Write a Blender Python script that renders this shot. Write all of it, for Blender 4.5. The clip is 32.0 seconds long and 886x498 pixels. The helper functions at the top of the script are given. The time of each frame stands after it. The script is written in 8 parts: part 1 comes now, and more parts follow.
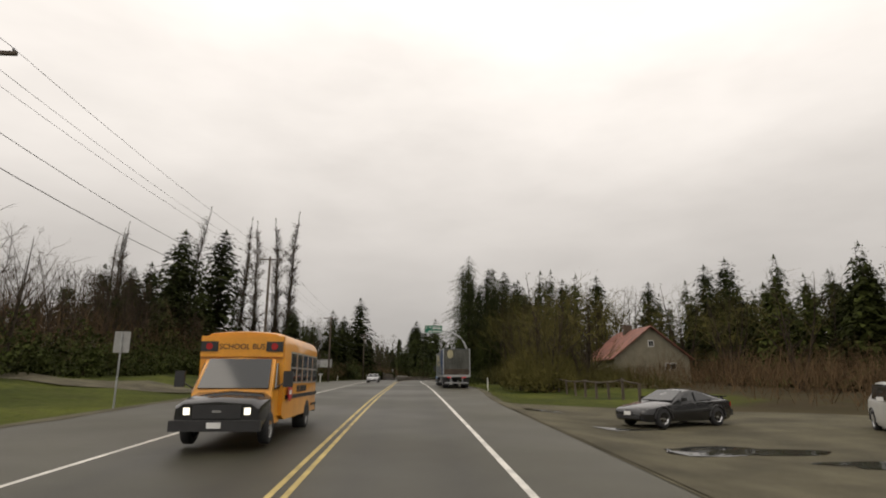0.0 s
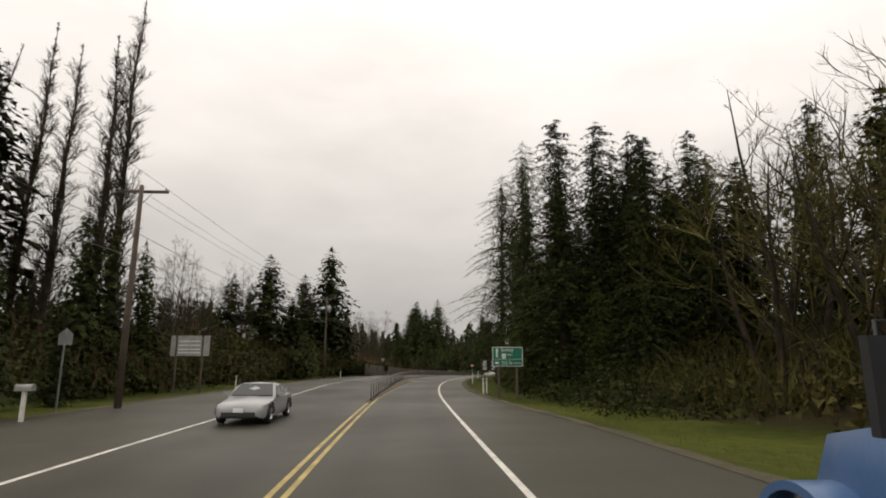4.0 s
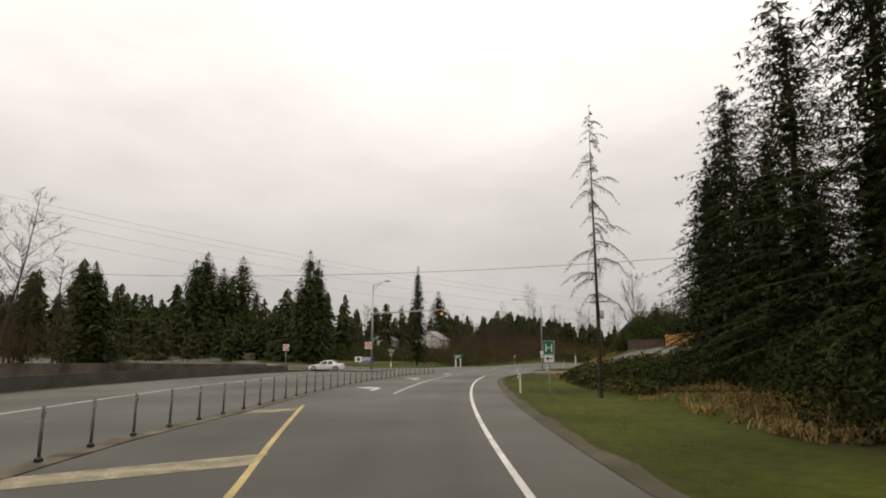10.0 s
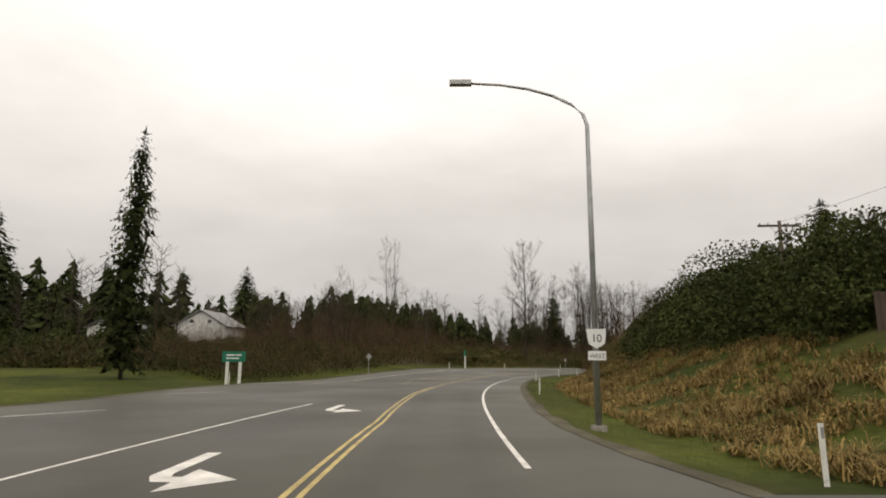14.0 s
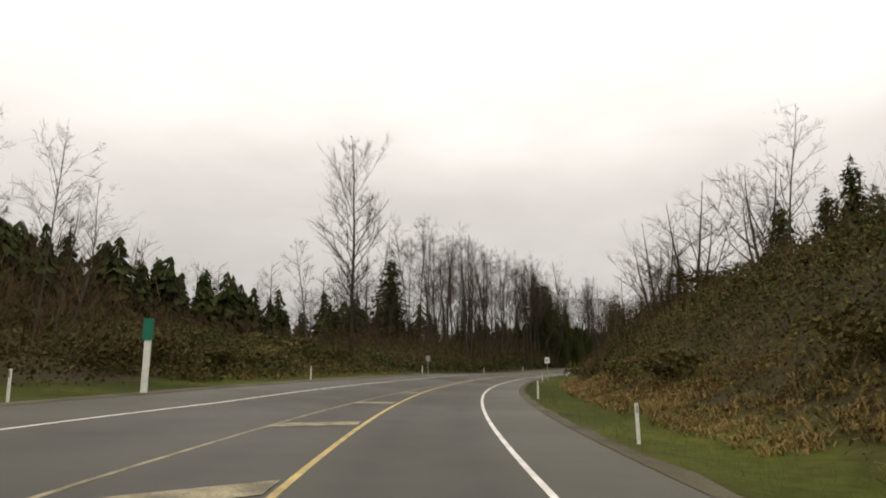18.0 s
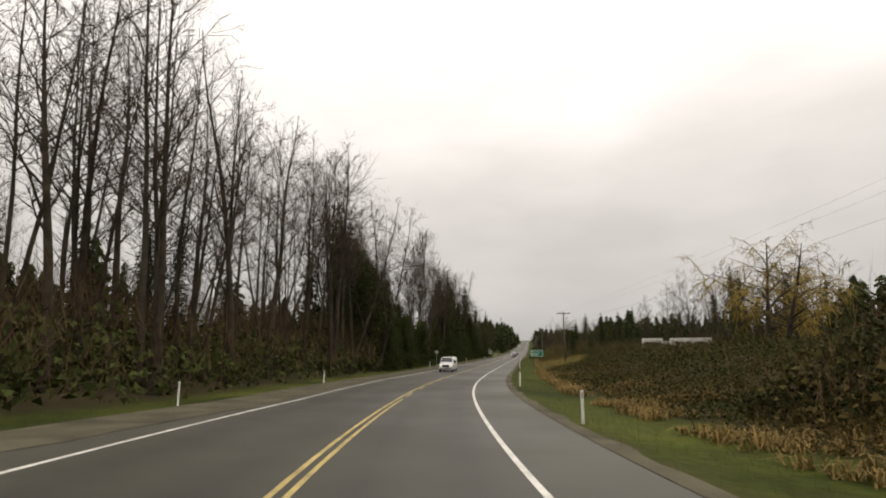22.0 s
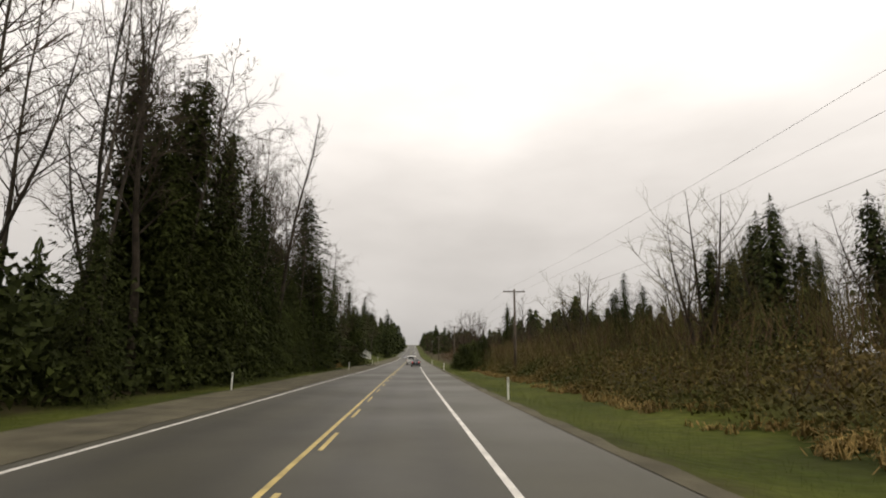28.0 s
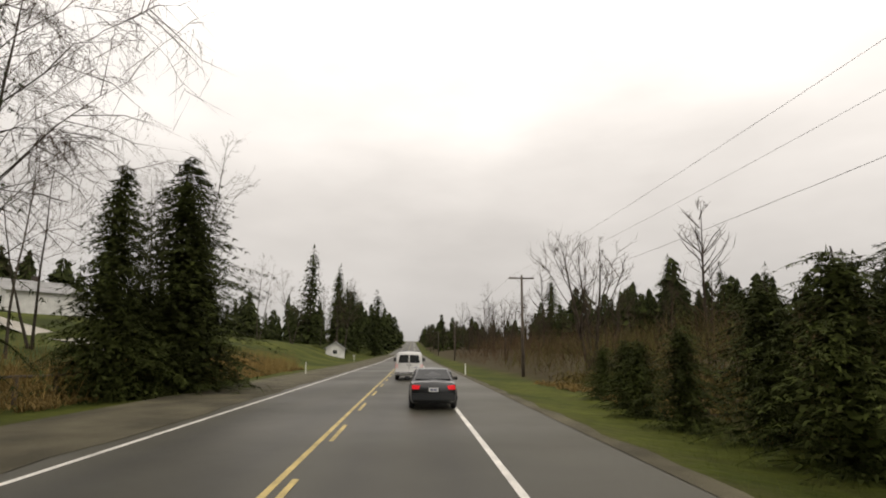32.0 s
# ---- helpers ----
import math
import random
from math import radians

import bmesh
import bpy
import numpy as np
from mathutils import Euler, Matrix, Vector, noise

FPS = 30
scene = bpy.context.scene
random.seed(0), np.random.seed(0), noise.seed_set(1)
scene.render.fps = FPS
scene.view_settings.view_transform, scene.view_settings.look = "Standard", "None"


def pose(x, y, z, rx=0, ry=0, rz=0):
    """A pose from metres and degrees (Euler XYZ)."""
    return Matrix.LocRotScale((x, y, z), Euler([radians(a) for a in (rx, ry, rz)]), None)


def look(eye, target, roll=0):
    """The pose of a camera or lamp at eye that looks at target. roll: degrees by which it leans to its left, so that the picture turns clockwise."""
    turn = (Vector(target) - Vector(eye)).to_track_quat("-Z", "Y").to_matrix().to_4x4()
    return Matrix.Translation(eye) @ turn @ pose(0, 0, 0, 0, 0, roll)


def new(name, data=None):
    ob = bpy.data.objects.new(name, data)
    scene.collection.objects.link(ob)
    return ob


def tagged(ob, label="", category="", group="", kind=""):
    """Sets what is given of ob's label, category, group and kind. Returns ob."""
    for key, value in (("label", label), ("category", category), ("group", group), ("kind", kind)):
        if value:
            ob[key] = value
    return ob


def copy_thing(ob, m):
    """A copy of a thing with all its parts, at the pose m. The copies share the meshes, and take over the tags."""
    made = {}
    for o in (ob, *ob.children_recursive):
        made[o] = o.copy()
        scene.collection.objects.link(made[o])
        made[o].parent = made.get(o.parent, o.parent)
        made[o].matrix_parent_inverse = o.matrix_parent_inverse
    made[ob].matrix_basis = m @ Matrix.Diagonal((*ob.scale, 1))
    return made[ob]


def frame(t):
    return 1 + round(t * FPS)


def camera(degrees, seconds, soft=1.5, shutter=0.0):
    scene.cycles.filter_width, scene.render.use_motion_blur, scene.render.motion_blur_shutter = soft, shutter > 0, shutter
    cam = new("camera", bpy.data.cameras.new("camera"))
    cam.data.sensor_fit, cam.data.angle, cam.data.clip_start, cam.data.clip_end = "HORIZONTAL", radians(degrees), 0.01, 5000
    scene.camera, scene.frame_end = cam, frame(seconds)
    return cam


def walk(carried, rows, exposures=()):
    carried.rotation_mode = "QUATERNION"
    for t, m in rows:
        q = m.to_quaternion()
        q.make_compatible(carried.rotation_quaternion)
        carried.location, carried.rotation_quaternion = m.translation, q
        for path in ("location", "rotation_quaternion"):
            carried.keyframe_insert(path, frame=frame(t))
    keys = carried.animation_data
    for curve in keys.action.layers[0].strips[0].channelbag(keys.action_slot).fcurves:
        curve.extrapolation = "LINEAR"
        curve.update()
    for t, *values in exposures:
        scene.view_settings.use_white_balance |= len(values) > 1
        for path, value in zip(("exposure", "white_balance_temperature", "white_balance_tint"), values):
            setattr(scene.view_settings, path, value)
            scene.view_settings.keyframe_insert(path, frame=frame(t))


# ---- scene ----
# ---- camera ----
cam = camera(75.64, 32.0, soft=1.9)
PATH = [
    (0, pose(0, 0, 0, 102.71, -0.17, -3.43)),
    (0.5, pose(-0, 8.52, 0.24, 102.54, -0.15, -3.41)),
    (1, pose(-0, 17.04, 0.46, 102.35, -0.14, -3.46)),
    (1.5, pose(0.01, 25.58, 0.65, 102.35, -0.06, -3.61)),
    (2, pose(0.04, 34.14, 0.82, 102.22, -0.1, -3.7)),
    (2.5, pose(0.08, 42.7, 0.96, 102.24, -0.14, -3.71)),
    (3, pose(0.12, 51.25, 1.07, 102.1, -0.11, -3.68)),
    (3.5, pose(0.16, 59.81, 1.16, 102.05, -0.09, -3.59)),
    (4, pose(0.18, 68.43, 1.22, 101.49, -0.03, -3.54)),
    (4.5, pose(0.2, 77.08, 1.26, 101.13, 0.03, -3.59)),
    (5, pose(0.24, 85.81, 1.3, 100.91, 0.09, -3.82)),
    (5.5, pose(0.32, 94.64, 1.33, 100.8, 0.16, -4.3)),
    (6, pose(0.51, 103.56, 1.36, 100.36, 0.15, -5.14)),
    (6.5, pose(0.86, 112.57, 1.38, 100.26, 0.13, -6.4)),
    (7, pose(1.46, 121.73, 1.4, 100.93, 0.1, -8.37)),
    (7.5, pose(2.4, 131.08, 1.41, 101, 0.04, -10.37)),
    (8, pose(3.71, 140.6, 1.42, 100.14, 0.06, -12.57)),
    (8.5, pose(5.42, 150.24, 1.41, 99.91, 0.23, -14.79)),
    (9, pose(7.53, 159.95, 1.38, 99.81, 0.25, -17.1)),
    (9.5, pose(10.05, 169.7, 1.32, 99.71, 0.14, -19.18)),
    (10, pose(12.97, 179.48, 1.23, 99.64, -0.05, -21.35)),
    (10.5, pose(16.27, 189.22, 1.11, 99.86, -0.24, -23.37)),
    (11, pose(19.92, 198.85, 0.97, 99.9, -0.35, -25.41)),
    (11.5, pose(23.9, 208.36, 0.8, 99.78, -0.61, -27.2)),
    (12, pose(28.18, 217.76, 0.6, 99.57, -0.86, -29.03)),
    (12.5, pose(32.75, 226.98, 0.38, 99.56, -0.82, -30.93)),
    (13, pose(37.63, 235.98, 0.16, 99.53, -0.61, -33.32)),
    (13.5, pose(42.85, 244.69, -0.06, 99.42, -0.42, -35.92)),
    (14, pose(48.42, 253.1, -0.29, 99.78, -0.35, -38.46)),
    (14.5, pose(54.32, 261.23, -0.52, 99.94, -0.32, -40.79)),
    (15, pose(60.52, 269.1, -0.76, 99.95, -0.15, -43.07)),
    (15.5, pose(67.03, 276.7, -1, 99.94, -0, -45.35)),
    (16, pose(73.82, 284.02, -1.25, 99.91, 0.14, -47.68)),
    (16.5, pose(80.89, 291.04, -1.5, 99.86, 0.31, -50.11)),
    (17, pose(88.24, 297.73, -1.75, 99.78, 0.34, -52.65)),
    (17.5, pose(95.87, 304.08, -2, 99.81, 0.19, -55.18)),
    (18, pose(103.79, 310.09, -2.25, 99.98, 0.21, -57.81)),
    (18.5, pose(111.96, 315.75, -2.5, 100.06, 0.24, -60.09)),
    (19, pose(120.39, 321.1, -2.75, 100.15, 0.28, -62.37)),
    (19.5, pose(129.09, 326.17, -3, 100.03, 0.3, -64.53)),
    (20, pose(138.05, 330.91, -3.26, 100.05, 0.28, -67.07)),
    (20.5, pose(147.3, 335.26, -3.51, 100, 0.29, -70.02)),
    (21, pose(156.87, 339.13, -3.75, 100.01, 0.14, -73.42)),
    (21.5, pose(166.76, 342.5, -3.98, 99.94, 0.13, -76.43)),
    (22, pose(176.92, 345.39, -4.2, 99.88, 0.28, -79.28)),
    (22.5, pose(187.3, 347.81, -4.41, 100.05, 0.36, -81.83)),
    (23, pose(197.83, 349.81, -4.6, 100.1, 0.07, -83.91)),
    (23.5, pose(208.49, 351.47, -4.79, 100.1, -0.33, -85.6)),
    (24, pose(219.27, 352.84, -4.96, 100.35, -0.93, -87.08)),
    (24.5, pose(230.14, 353.93, -5.11, 100.68, -1.32, -88.61)),
    (25, pose(241.08, 354.75, -5.25, 100.82, -1.15, -90.03)),
    (25.5, pose(252.09, 355.34, -5.38, 100.89, -0.92, -90.88)),
    (26, pose(263.14, 355.81, -5.49, 100.58, -0.9, -91.11)),
    (26.5, pose(274.23, 356.28, -5.59, 100.78, -0.77, -90.89)),
    (27, pose(285.35, 356.78, -5.67, 100.6, -0.53, -90.77)),
    (27.5, pose(296.49, 357.3, -5.74, 100.5, -0.36, -90.78)),
    (28, pose(307.67, 357.81, -5.8, 100.45, -0.25, -90.88)),
    (28.5, pose(318.88, 358.3, -5.84, 100.45, -0.17, -91.04)),
    (29, pose(330.12, 358.75, -5.88, 100.58, -0.13, -91.17)),
    (29.5, pose(341.38, 359.19, -5.93, 100.77, -0.13, -91.26)),
    (30, pose(352.66, 359.62, -5.97, 100.55, -0.22, -91.32)),
    (30.5, pose(363.95, 360.03, -6.01, 100.75, -0.26, -91.32)),
    (31, pose(375.25, 360.44, -6.05, 100.53, -0.35, -91.39)),
    (31.5, pose(386.58, 360.87, -6.09, 100.35, -0.37, -91.12)),
    (32, pose(397.92, 361.33, -6.13, 100.2, -0.4, -91.01)),
]
EXPOSURES = [(0, -0.22, 7380, 11), (4, -0.15, 7380, 11), (10, -0.05, 7380, 11), (14, 0.0, 7380, 11), (32, 0.0, 7380, 11)]
walk(cam, PATH, EXPOSURES)

# ---- world and sun: a bright, even overcast ----
world = bpy.data.worlds.new("overcast_sky")
scene.world = world
world.use_nodes = True
wn, wl = world.node_tree.nodes, world.node_tree.links
wn.clear()
w_out = wn.new("ShaderNodeOutputWorld")
w_bg = wn.new("ShaderNodeBackground")
w_bg.inputs["Strength"].default_value = 0.1
w_sky = wn.new("ShaderNodeTexSky")
w_sky.sky_type = "NISHITA"
w_sky.sun_disc = False
w_sky.sun_elevation = radians(38)
w_sky.sun_rotation = radians(250)
w_sky.dust_density = 6.0
w_grey = wn.new("ShaderNodeHueSaturation")
w_grey.inputs["Saturation"].default_value = 0.06
w_co = wn.new("ShaderNodeTexCoord")
w_sep = wn.new("ShaderNodeSeparateXYZ")
w_ramp = wn.new("ShaderNodeValToRGB")          # cloud deck: greyer toward the horizon
w_ramp.color_ramp.elements[0].position = 0.0
w_ramp.color_ramp.elements[0].color = (5.5, 5.65, 6.0, 1)
w_ramp.color_ramp.elements[1].position = 0.56
w_ramp.color_ramp.elements[1].color = (14.3, 14.4, 15.0, 1)
w_mid = w_ramp.color_ramp.elements.new(0.24)
w_mid.color = (8.12, 8.22, 8.6, 1)
w_map = wn.new("ShaderNodeMapping")
w_map.inputs["Scale"].default_value = (2.0, 2.0, 5.5)
w_noise = wn.new("ShaderNodeTexNoise")
w_noise.inputs["Scale"].default_value = 1.3
w_noise.inputs["Detail"].default_value = 5.0
w_noise.inputs["Roughness"].default_value = 0.5
w_cl = wn.new("ShaderNodeMapRange")
w_cl.inputs["From Min"].default_value, w_cl.inputs["From Max"].default_value = 0.3, 0.7
w_cl.inputs["To Min"].default_value, w_cl.inputs["To Max"].default_value = 0.86, 1.08
w_mul = wn.new("ShaderNodeMix")
w_mul.data_type, w_mul.blend_type = "RGBA", "MULTIPLY"
w_mul.inputs["Factor"].default_value = 1.0
w_mix = wn.new("ShaderNodeMix")
w_mix.data_type = "RGBA"
w_mix.inputs["Factor"].default_value = 0.9
wl.new(w_co.outputs["Generated"], w_sep.inputs[0])
wl.new(w_sep.outputs["Z"], w_ramp.inputs["Fac"])
wl.new(w_co.outputs["Generated"], w_map.inputs["Vector"])
wl.new(w_map.outputs["Vector"], w_noise.inputs["Vector"])
wl.new(w_noise.outputs["Fac"], w_cl.inputs["Value"])
wl.new(w_ramp.outputs["Color"], w_mul.inputs["A"])
wl.new(w_cl.outputs["Result"], w_mul.inputs["B"])
wl.new(w_sky.outputs["Color"], w_grey.inputs["Color"])
wl.new(w_grey.outputs["Color"], w_mix.inputs["A"])
wl.new(w_mul.outputs["Result"], w_mix.inputs["B"])
wl.new(w_mix.outputs["Result"], w_bg.inputs["Color"])
wl.new(w_bg.outputs["Background"], w_out.inputs["Surface"])

sun_data = bpy.data.lights.new("sun", "SUN")
sun_data.energy, sun_data.angle, sun_data.color = 0.5, radians(30), (1.0, 0.97, 0.93)
sun = new("sun", sun_data)
sun.matrix_world = look((0, 0, 60), (38, 30, 0))


# ---- materials ----
def material(name, color, rough=0.8, metal=0.0, var=0.25, scale=6.0, fine=60.0, bump=0.3, bump_dist=0.01,
             other=None, island=0.0, obj=0.0, coat=0.0, spec=0.5, coords="Object"):
    """A surface with two scales of colour variation and a fine relief."""
    m = bpy.data.materials.new(name)
    m.use_nodes = True
    n, l = m.node_tree.nodes, m.node_tree.links
    b = n["Principled BSDF"]
    b.inputs["Roughness"].default_value = rough
    b.inputs["Metallic"].default_value = metal
    b.inputs["Coat Weight"].default_value = coat
    b.inputs["Specular IOR Level"].default_value = spec
    co = n.new("ShaderNodeTexCoord")
    big, small = n.new("ShaderNodeTexNoise"), n.new("ShaderNodeTexNoise")
    for t, sc, d in ((big, scale, 4.0), (small, fine, 3.0)):
        t.inputs["Scale"].default_value = sc
        t.inputs["Detail"].default_value = d
        l.new(co.outputs[coords], t.inputs["Vector"])
    ramp = n.new("ShaderNodeValToRGB")
    c0 = tuple(max(0.0, c * (1 - var)) for c in color)
    c1 = tuple(min(1.0, c * (1 + var)) for c in (other or color))
    ramp.color_ramp.elements[0].position, ramp.color_ramp.elements[0].color = 0.32, (*c0, 1)
    ramp.color_ramp.elements[1].position, ramp.color_ramp.elements[1].color = 0.68, (*c1, 1)
    l.new(big.outputs["Fac"], ramp.inputs["Fac"])
    mr = n.new("ShaderNodeMapRange")
    mr.inputs["From Min"].default_value, mr.inputs["From Max"].default_value = 0.25, 0.75
    mr.inputs["To Min"].default_value, mr.inputs["To Max"].default_value = 1 - var * 0.8, 1 + var * 0.8
    l.new(small.outputs["Fac"], mr.inputs["Value"])
    mul = n.new("ShaderNodeMix")
    mul.data_type, mul.blend_type = "RGBA", "MULTIPLY"
    mul.inputs["Factor"].default_value = 1.0
    l.new(ramp.outputs["Color"], mul.inputs["A"])
    l.new(mr.outputs["Result"], mul.inputs["B"])
    last = mul.outputs["Result"]
    for amount, node, sock in ((island, "ShaderNodeNewGeometry", "Random Per Island"), (obj, "ShaderNodeObjectInfo", "Random")):
        if amount:
            g = n.new(node)
            r = n.new("ShaderNodeMapRange")
            r.inputs["To Min"].default_value, r.inputs["To Max"].default_value = 1 - amount, 1 + amount
            l.new(g.outputs[sock], r.inputs["Value"])
            mm = n.new("ShaderNodeMix")
            mm.data_type, mm.blend_type = "RGBA", "MULTIPLY"
            mm.inputs["Factor"].default_value = 1.0
            l.new(last, mm.inputs["A"])
            l.new(r.outputs["Result"], mm.inputs["B"])
            last = mm.outputs["Result"]
    l.new(last, b.inputs["Base Color"])
    if bump:
        bp = n.new("ShaderNodeBump")
        bp.inputs["Strength"].default_value, bp.inputs["Distance"].default_value = bump, bump_dist
        l.new(small.outputs["Fac"], bp.inputs["Height"])
        l.new(bp.outputs["Normal"], b.inputs["Normal"])
    return m


def glow(name, color, strength):
    m = material(name, color, 0.3, var=0.05, bump=0)
    b = m.node_tree.nodes["Principled BSDF"]
    b.inputs["Emission Color"].default_value = (*color, 1)
    b.inputs["Emission Strength"].default_value = strength
    return m


def asphalt_material():
    """Damp asphalt: dark wheel tracks do not follow the road, only patches of damp and sealed cracks."""
    m = material("damp_asphalt", (0.0425, 0.0398, 0.0255), 0.6, var=0.12, scale=0.22, fine=55.0, bump=0.35, bump_dist=0.006, spec=0.34)
    n, l = m.node_tree.nodes, m.node_tree.links
    b = n["Principled BSDF"]
    co = n.new("ShaderNodeTexCoord")
    t = n.new("ShaderNodeTexNoise")
    t.inputs["Scale"].default_value, t.inputs["Detail"].default_value = 0.12, 6.0
    r = n.new("ShaderNodeMapRange")
    r.inputs["From Min"].default_value, r.inputs["From Max"].default_value = 0.35, 0.65
    r.inputs["To Min"].default_value, r.inputs["To Max"].default_value = 0.46, 0.6
    l.new(co.outputs["Object"], t.inputs["Vector"])
    l.new(t.outputs["Fac"], r.inputs["Value"])
    l.new(r.outputs["Result"], b.inputs["Roughness"])
    # traffic wear across the road: worn wheel tracks, paler unused shoulders, broken up by noise
    a = n.new("ShaderNodeAttribute")
    a.attribute_name = "wear"
    w = n.new("ShaderNodeMapRange")
    w.inputs["From Min"].default_value, w.inputs["From Max"].default_value = -1.0, 1.0
    w.inputs["To Min"].default_value, w.inputs["To Max"].default_value = 0.58, 1.3
    t2 = n.new("ShaderNodeTexNoise")
    t2.inputs["Scale"].default_value, t2.inputs["Detail"].default_value = 0.9, 4.0
    ad = n.new("ShaderNodeMath")
    ad.operation = "MULTIPLY_ADD"
    ad.inputs[1].default_value = 0.8
    sb = n.new("ShaderNodeMath")
    sb.operation = "ADD"
    sb.inputs[1].default_value = -0.4
    l.new(co.outputs["Object"], t2.inputs["Vector"])
    l.new(t2.outputs["Fac"], ad.inputs[0])
    l.new(a.outputs["Fac"], ad.inputs[2])
    l.new(ad.outputs[0], sb.inputs[0])
    l.new(sb.outputs[0], w.inputs["Value"])
    mx = n.new("ShaderNodeMix")
    mx.data_type, mx.blend_type = "RGBA", "MULTIPLY"
    mx.inputs["Factor"].default_value = 1.0
    l.new(b.inputs["Base Color"].links[0].from_socket, mx.inputs["A"])
    l.new(w.outputs["Result"], mx.inputs["B"])
    l.new(mx.outputs["Result"], b.inputs["Base Color"])
    return m


M_ASPHALT = asphalt_material()
M_GRAVEL = material("grey_gravel_shoulder", (0.084, 0.075, 0.048), 0.9, var=0.35, scale=0.5, fine=40, bump=0.6, bump_dist=0.03, spec=0.2)
M_WHITE_PAINT = material("worn_white_road_paint", (0.6, 0.58, 0.53), 0.6, var=0.22, scale=1.5, fine=25)
M_YELLOW_PAINT = material("worn_yellow_road_paint", (0.42, 0.32, 0.11), 0.6, var=0.28, scale=1.5, fine=25)
M_FADED_PAINT = material("faded_yellow_road_paint", (0.21, 0.18, 0.105), 0.65, var=0.5, scale=1.8, fine=20)
M_GRASS_BLADE = material("grass_blades", (0.05, 0.072, 0.012), 0.8, var=0.35, scale=0.3, fine=9, island=0.4, other=(0.075, 0.085, 0.018), bump=0, spec=0.12)
M_STRAW = material("dry_straw_grass", (0.2, 0.138, 0.05), 0.9, var=0.35, scale=0.5, fine=9, island=0.4, bump=0, spec=0.12)
M_BARK = material("dark_bark", (0.045, 0.036, 0.026), 0.95, var=0.4, scale=1.2, fine=18, bump=0.6, bump_dist=0.02, obj=0.25, spec=0.12)
M_BARK_PALE = material("grey_alder_bark", (0.05, 0.042, 0.032), 0.95, var=0.4, scale=1.0, fine=14, bump=0.5, bump_dist=0.02, obj=0.3, spec=0.12)
M_TWIG = material("bare_twigs", (0.058, 0.043, 0.03), 0.95, var=0.25, scale=0.5, fine=8, bump=0, obj=0.3, spec=0.12)
M_TWIG_RED = material("reddish_brown_twigs", (0.085, 0.055, 0.03), 0.95, var=0.3, scale=0.5, fine=8, bump=0, obj=0.3, spec=0.12)
M_NEEDLE = material("dark_conifer_needles", (0.028, 0.035, 0.011), 0.85, var=0.4, scale=0.35, fine=3, island=0.45, obj=0.3, bump=0, spec=0.06)
M_CEDAR = material("cedar_foliage", (0.035, 0.043, 0.011), 0.85, var=0.4, scale=0.35, fine=3, island=0.45, obj=0.3, bump=0, spec=0.08)
M_BRAMBLE = material("bramble_leaves", (0.05, 0.068, 0.014), 0.8, var=0.45, scale=0.22, fine=4, island=0.38, other=(0.076, 0.055, 0.019), obj=0.25, bump=0, spec=0.12)
M_IVY = material("dark_evergreen_shrub_leaves", (0.036, 0.044, 0.012), 0.8, var=0.4, scale=0.3, fine=4, island=0.4, obj=0.3, bump=0, spec=0.1)
M_WILLOW = material("yellow_willow_twigs", (0.24, 0.175, 0.045), 0.9, var=0.3, scale=0.4, fine=5, bump=0, obj=0.15, spec=0.12)
M_MOSS = material("mossy_olive_twigs", (0.085, 0.076, 0.024), 0.95, var=0.35, scale=0.4, fine=6, bump=0, obj=0.25, spec=0.12)


def ground_material():
    """Verge grass, forest litter and dry straw, mixed by soft patches on the sheet itself."""
    m = material("grass_and_litter", (0.038, 0.053, 0.009), 0.95, var=0.35, scale=0.12, fine=2.2, other=(0.06, 0.068, 0.012), bump=0.8, bump_dist=0.08, spec=0.08)
    n, l = m.node_tree.nodes, m.node_tree.links
    b = n["Principled BSDF"]
    old = b.inputs["Base Color"].links[0].from_socket
    at_ = n.new("ShaderNodeAttribute")
    at_.attribute_name = "litter"
    co = n.new("ShaderNodeTexCoord")
    t = n.new("ShaderNodeTexNoise")
    t.inputs["Scale"].default_value, t.inputs["Detail"].default_value = 0.6, 6.0
    l.new(co.outputs["Object"], t.inputs["Vector"])
    add = n.new("ShaderNodeMath")
    add.operation = "ADD"
    l.new(at_.outputs["Fac"], add.inputs[0])
    sub = n.new("ShaderNodeMath")
    sub.operation = "MULTIPLY_ADD"
    sub.inputs[1].default_value, sub.inputs[2].default_value = 1.3, -0.65
    l.new(t.outputs["Fac"], sub.inputs[0])
    l.new(sub.outputs[0], add.inputs[1])
    cl = n.new("ShaderNodeClamp")
    l.new(add.outputs[0], cl.inputs["Value"])
    r = n.new("ShaderNodeValToRGB")
    r.color_ramp.elements[0].color = (0.035, 0.028, 0.016, 1)
    r.color_ramp.elements[1].color = (0.068, 0.053, 0.028, 1)
    t2 = n.new("ShaderNodeTexNoise")
    t2.inputs["Scale"].default_value, t2.inputs["Detail"].default_value = 0.25, 5.0
    l.new(co.outputs["Object"], t2.inputs["Vector"])
    l.new(t2.outputs["Fac"], r.inputs["Fac"])
    mix = n.new("ShaderNodeMix")
    mix.data_type = "RGBA"
    l.new(cl.outputs["Result"], mix.inputs["Factor"])
    l.new(old, mix.inputs["A"])
    l.new(r.outputs["Color"], mix.inputs["B"])
    l.new(mix.outputs["Result"], b.inputs["Base Color"])
    return m


M_GROUND = ground_material()

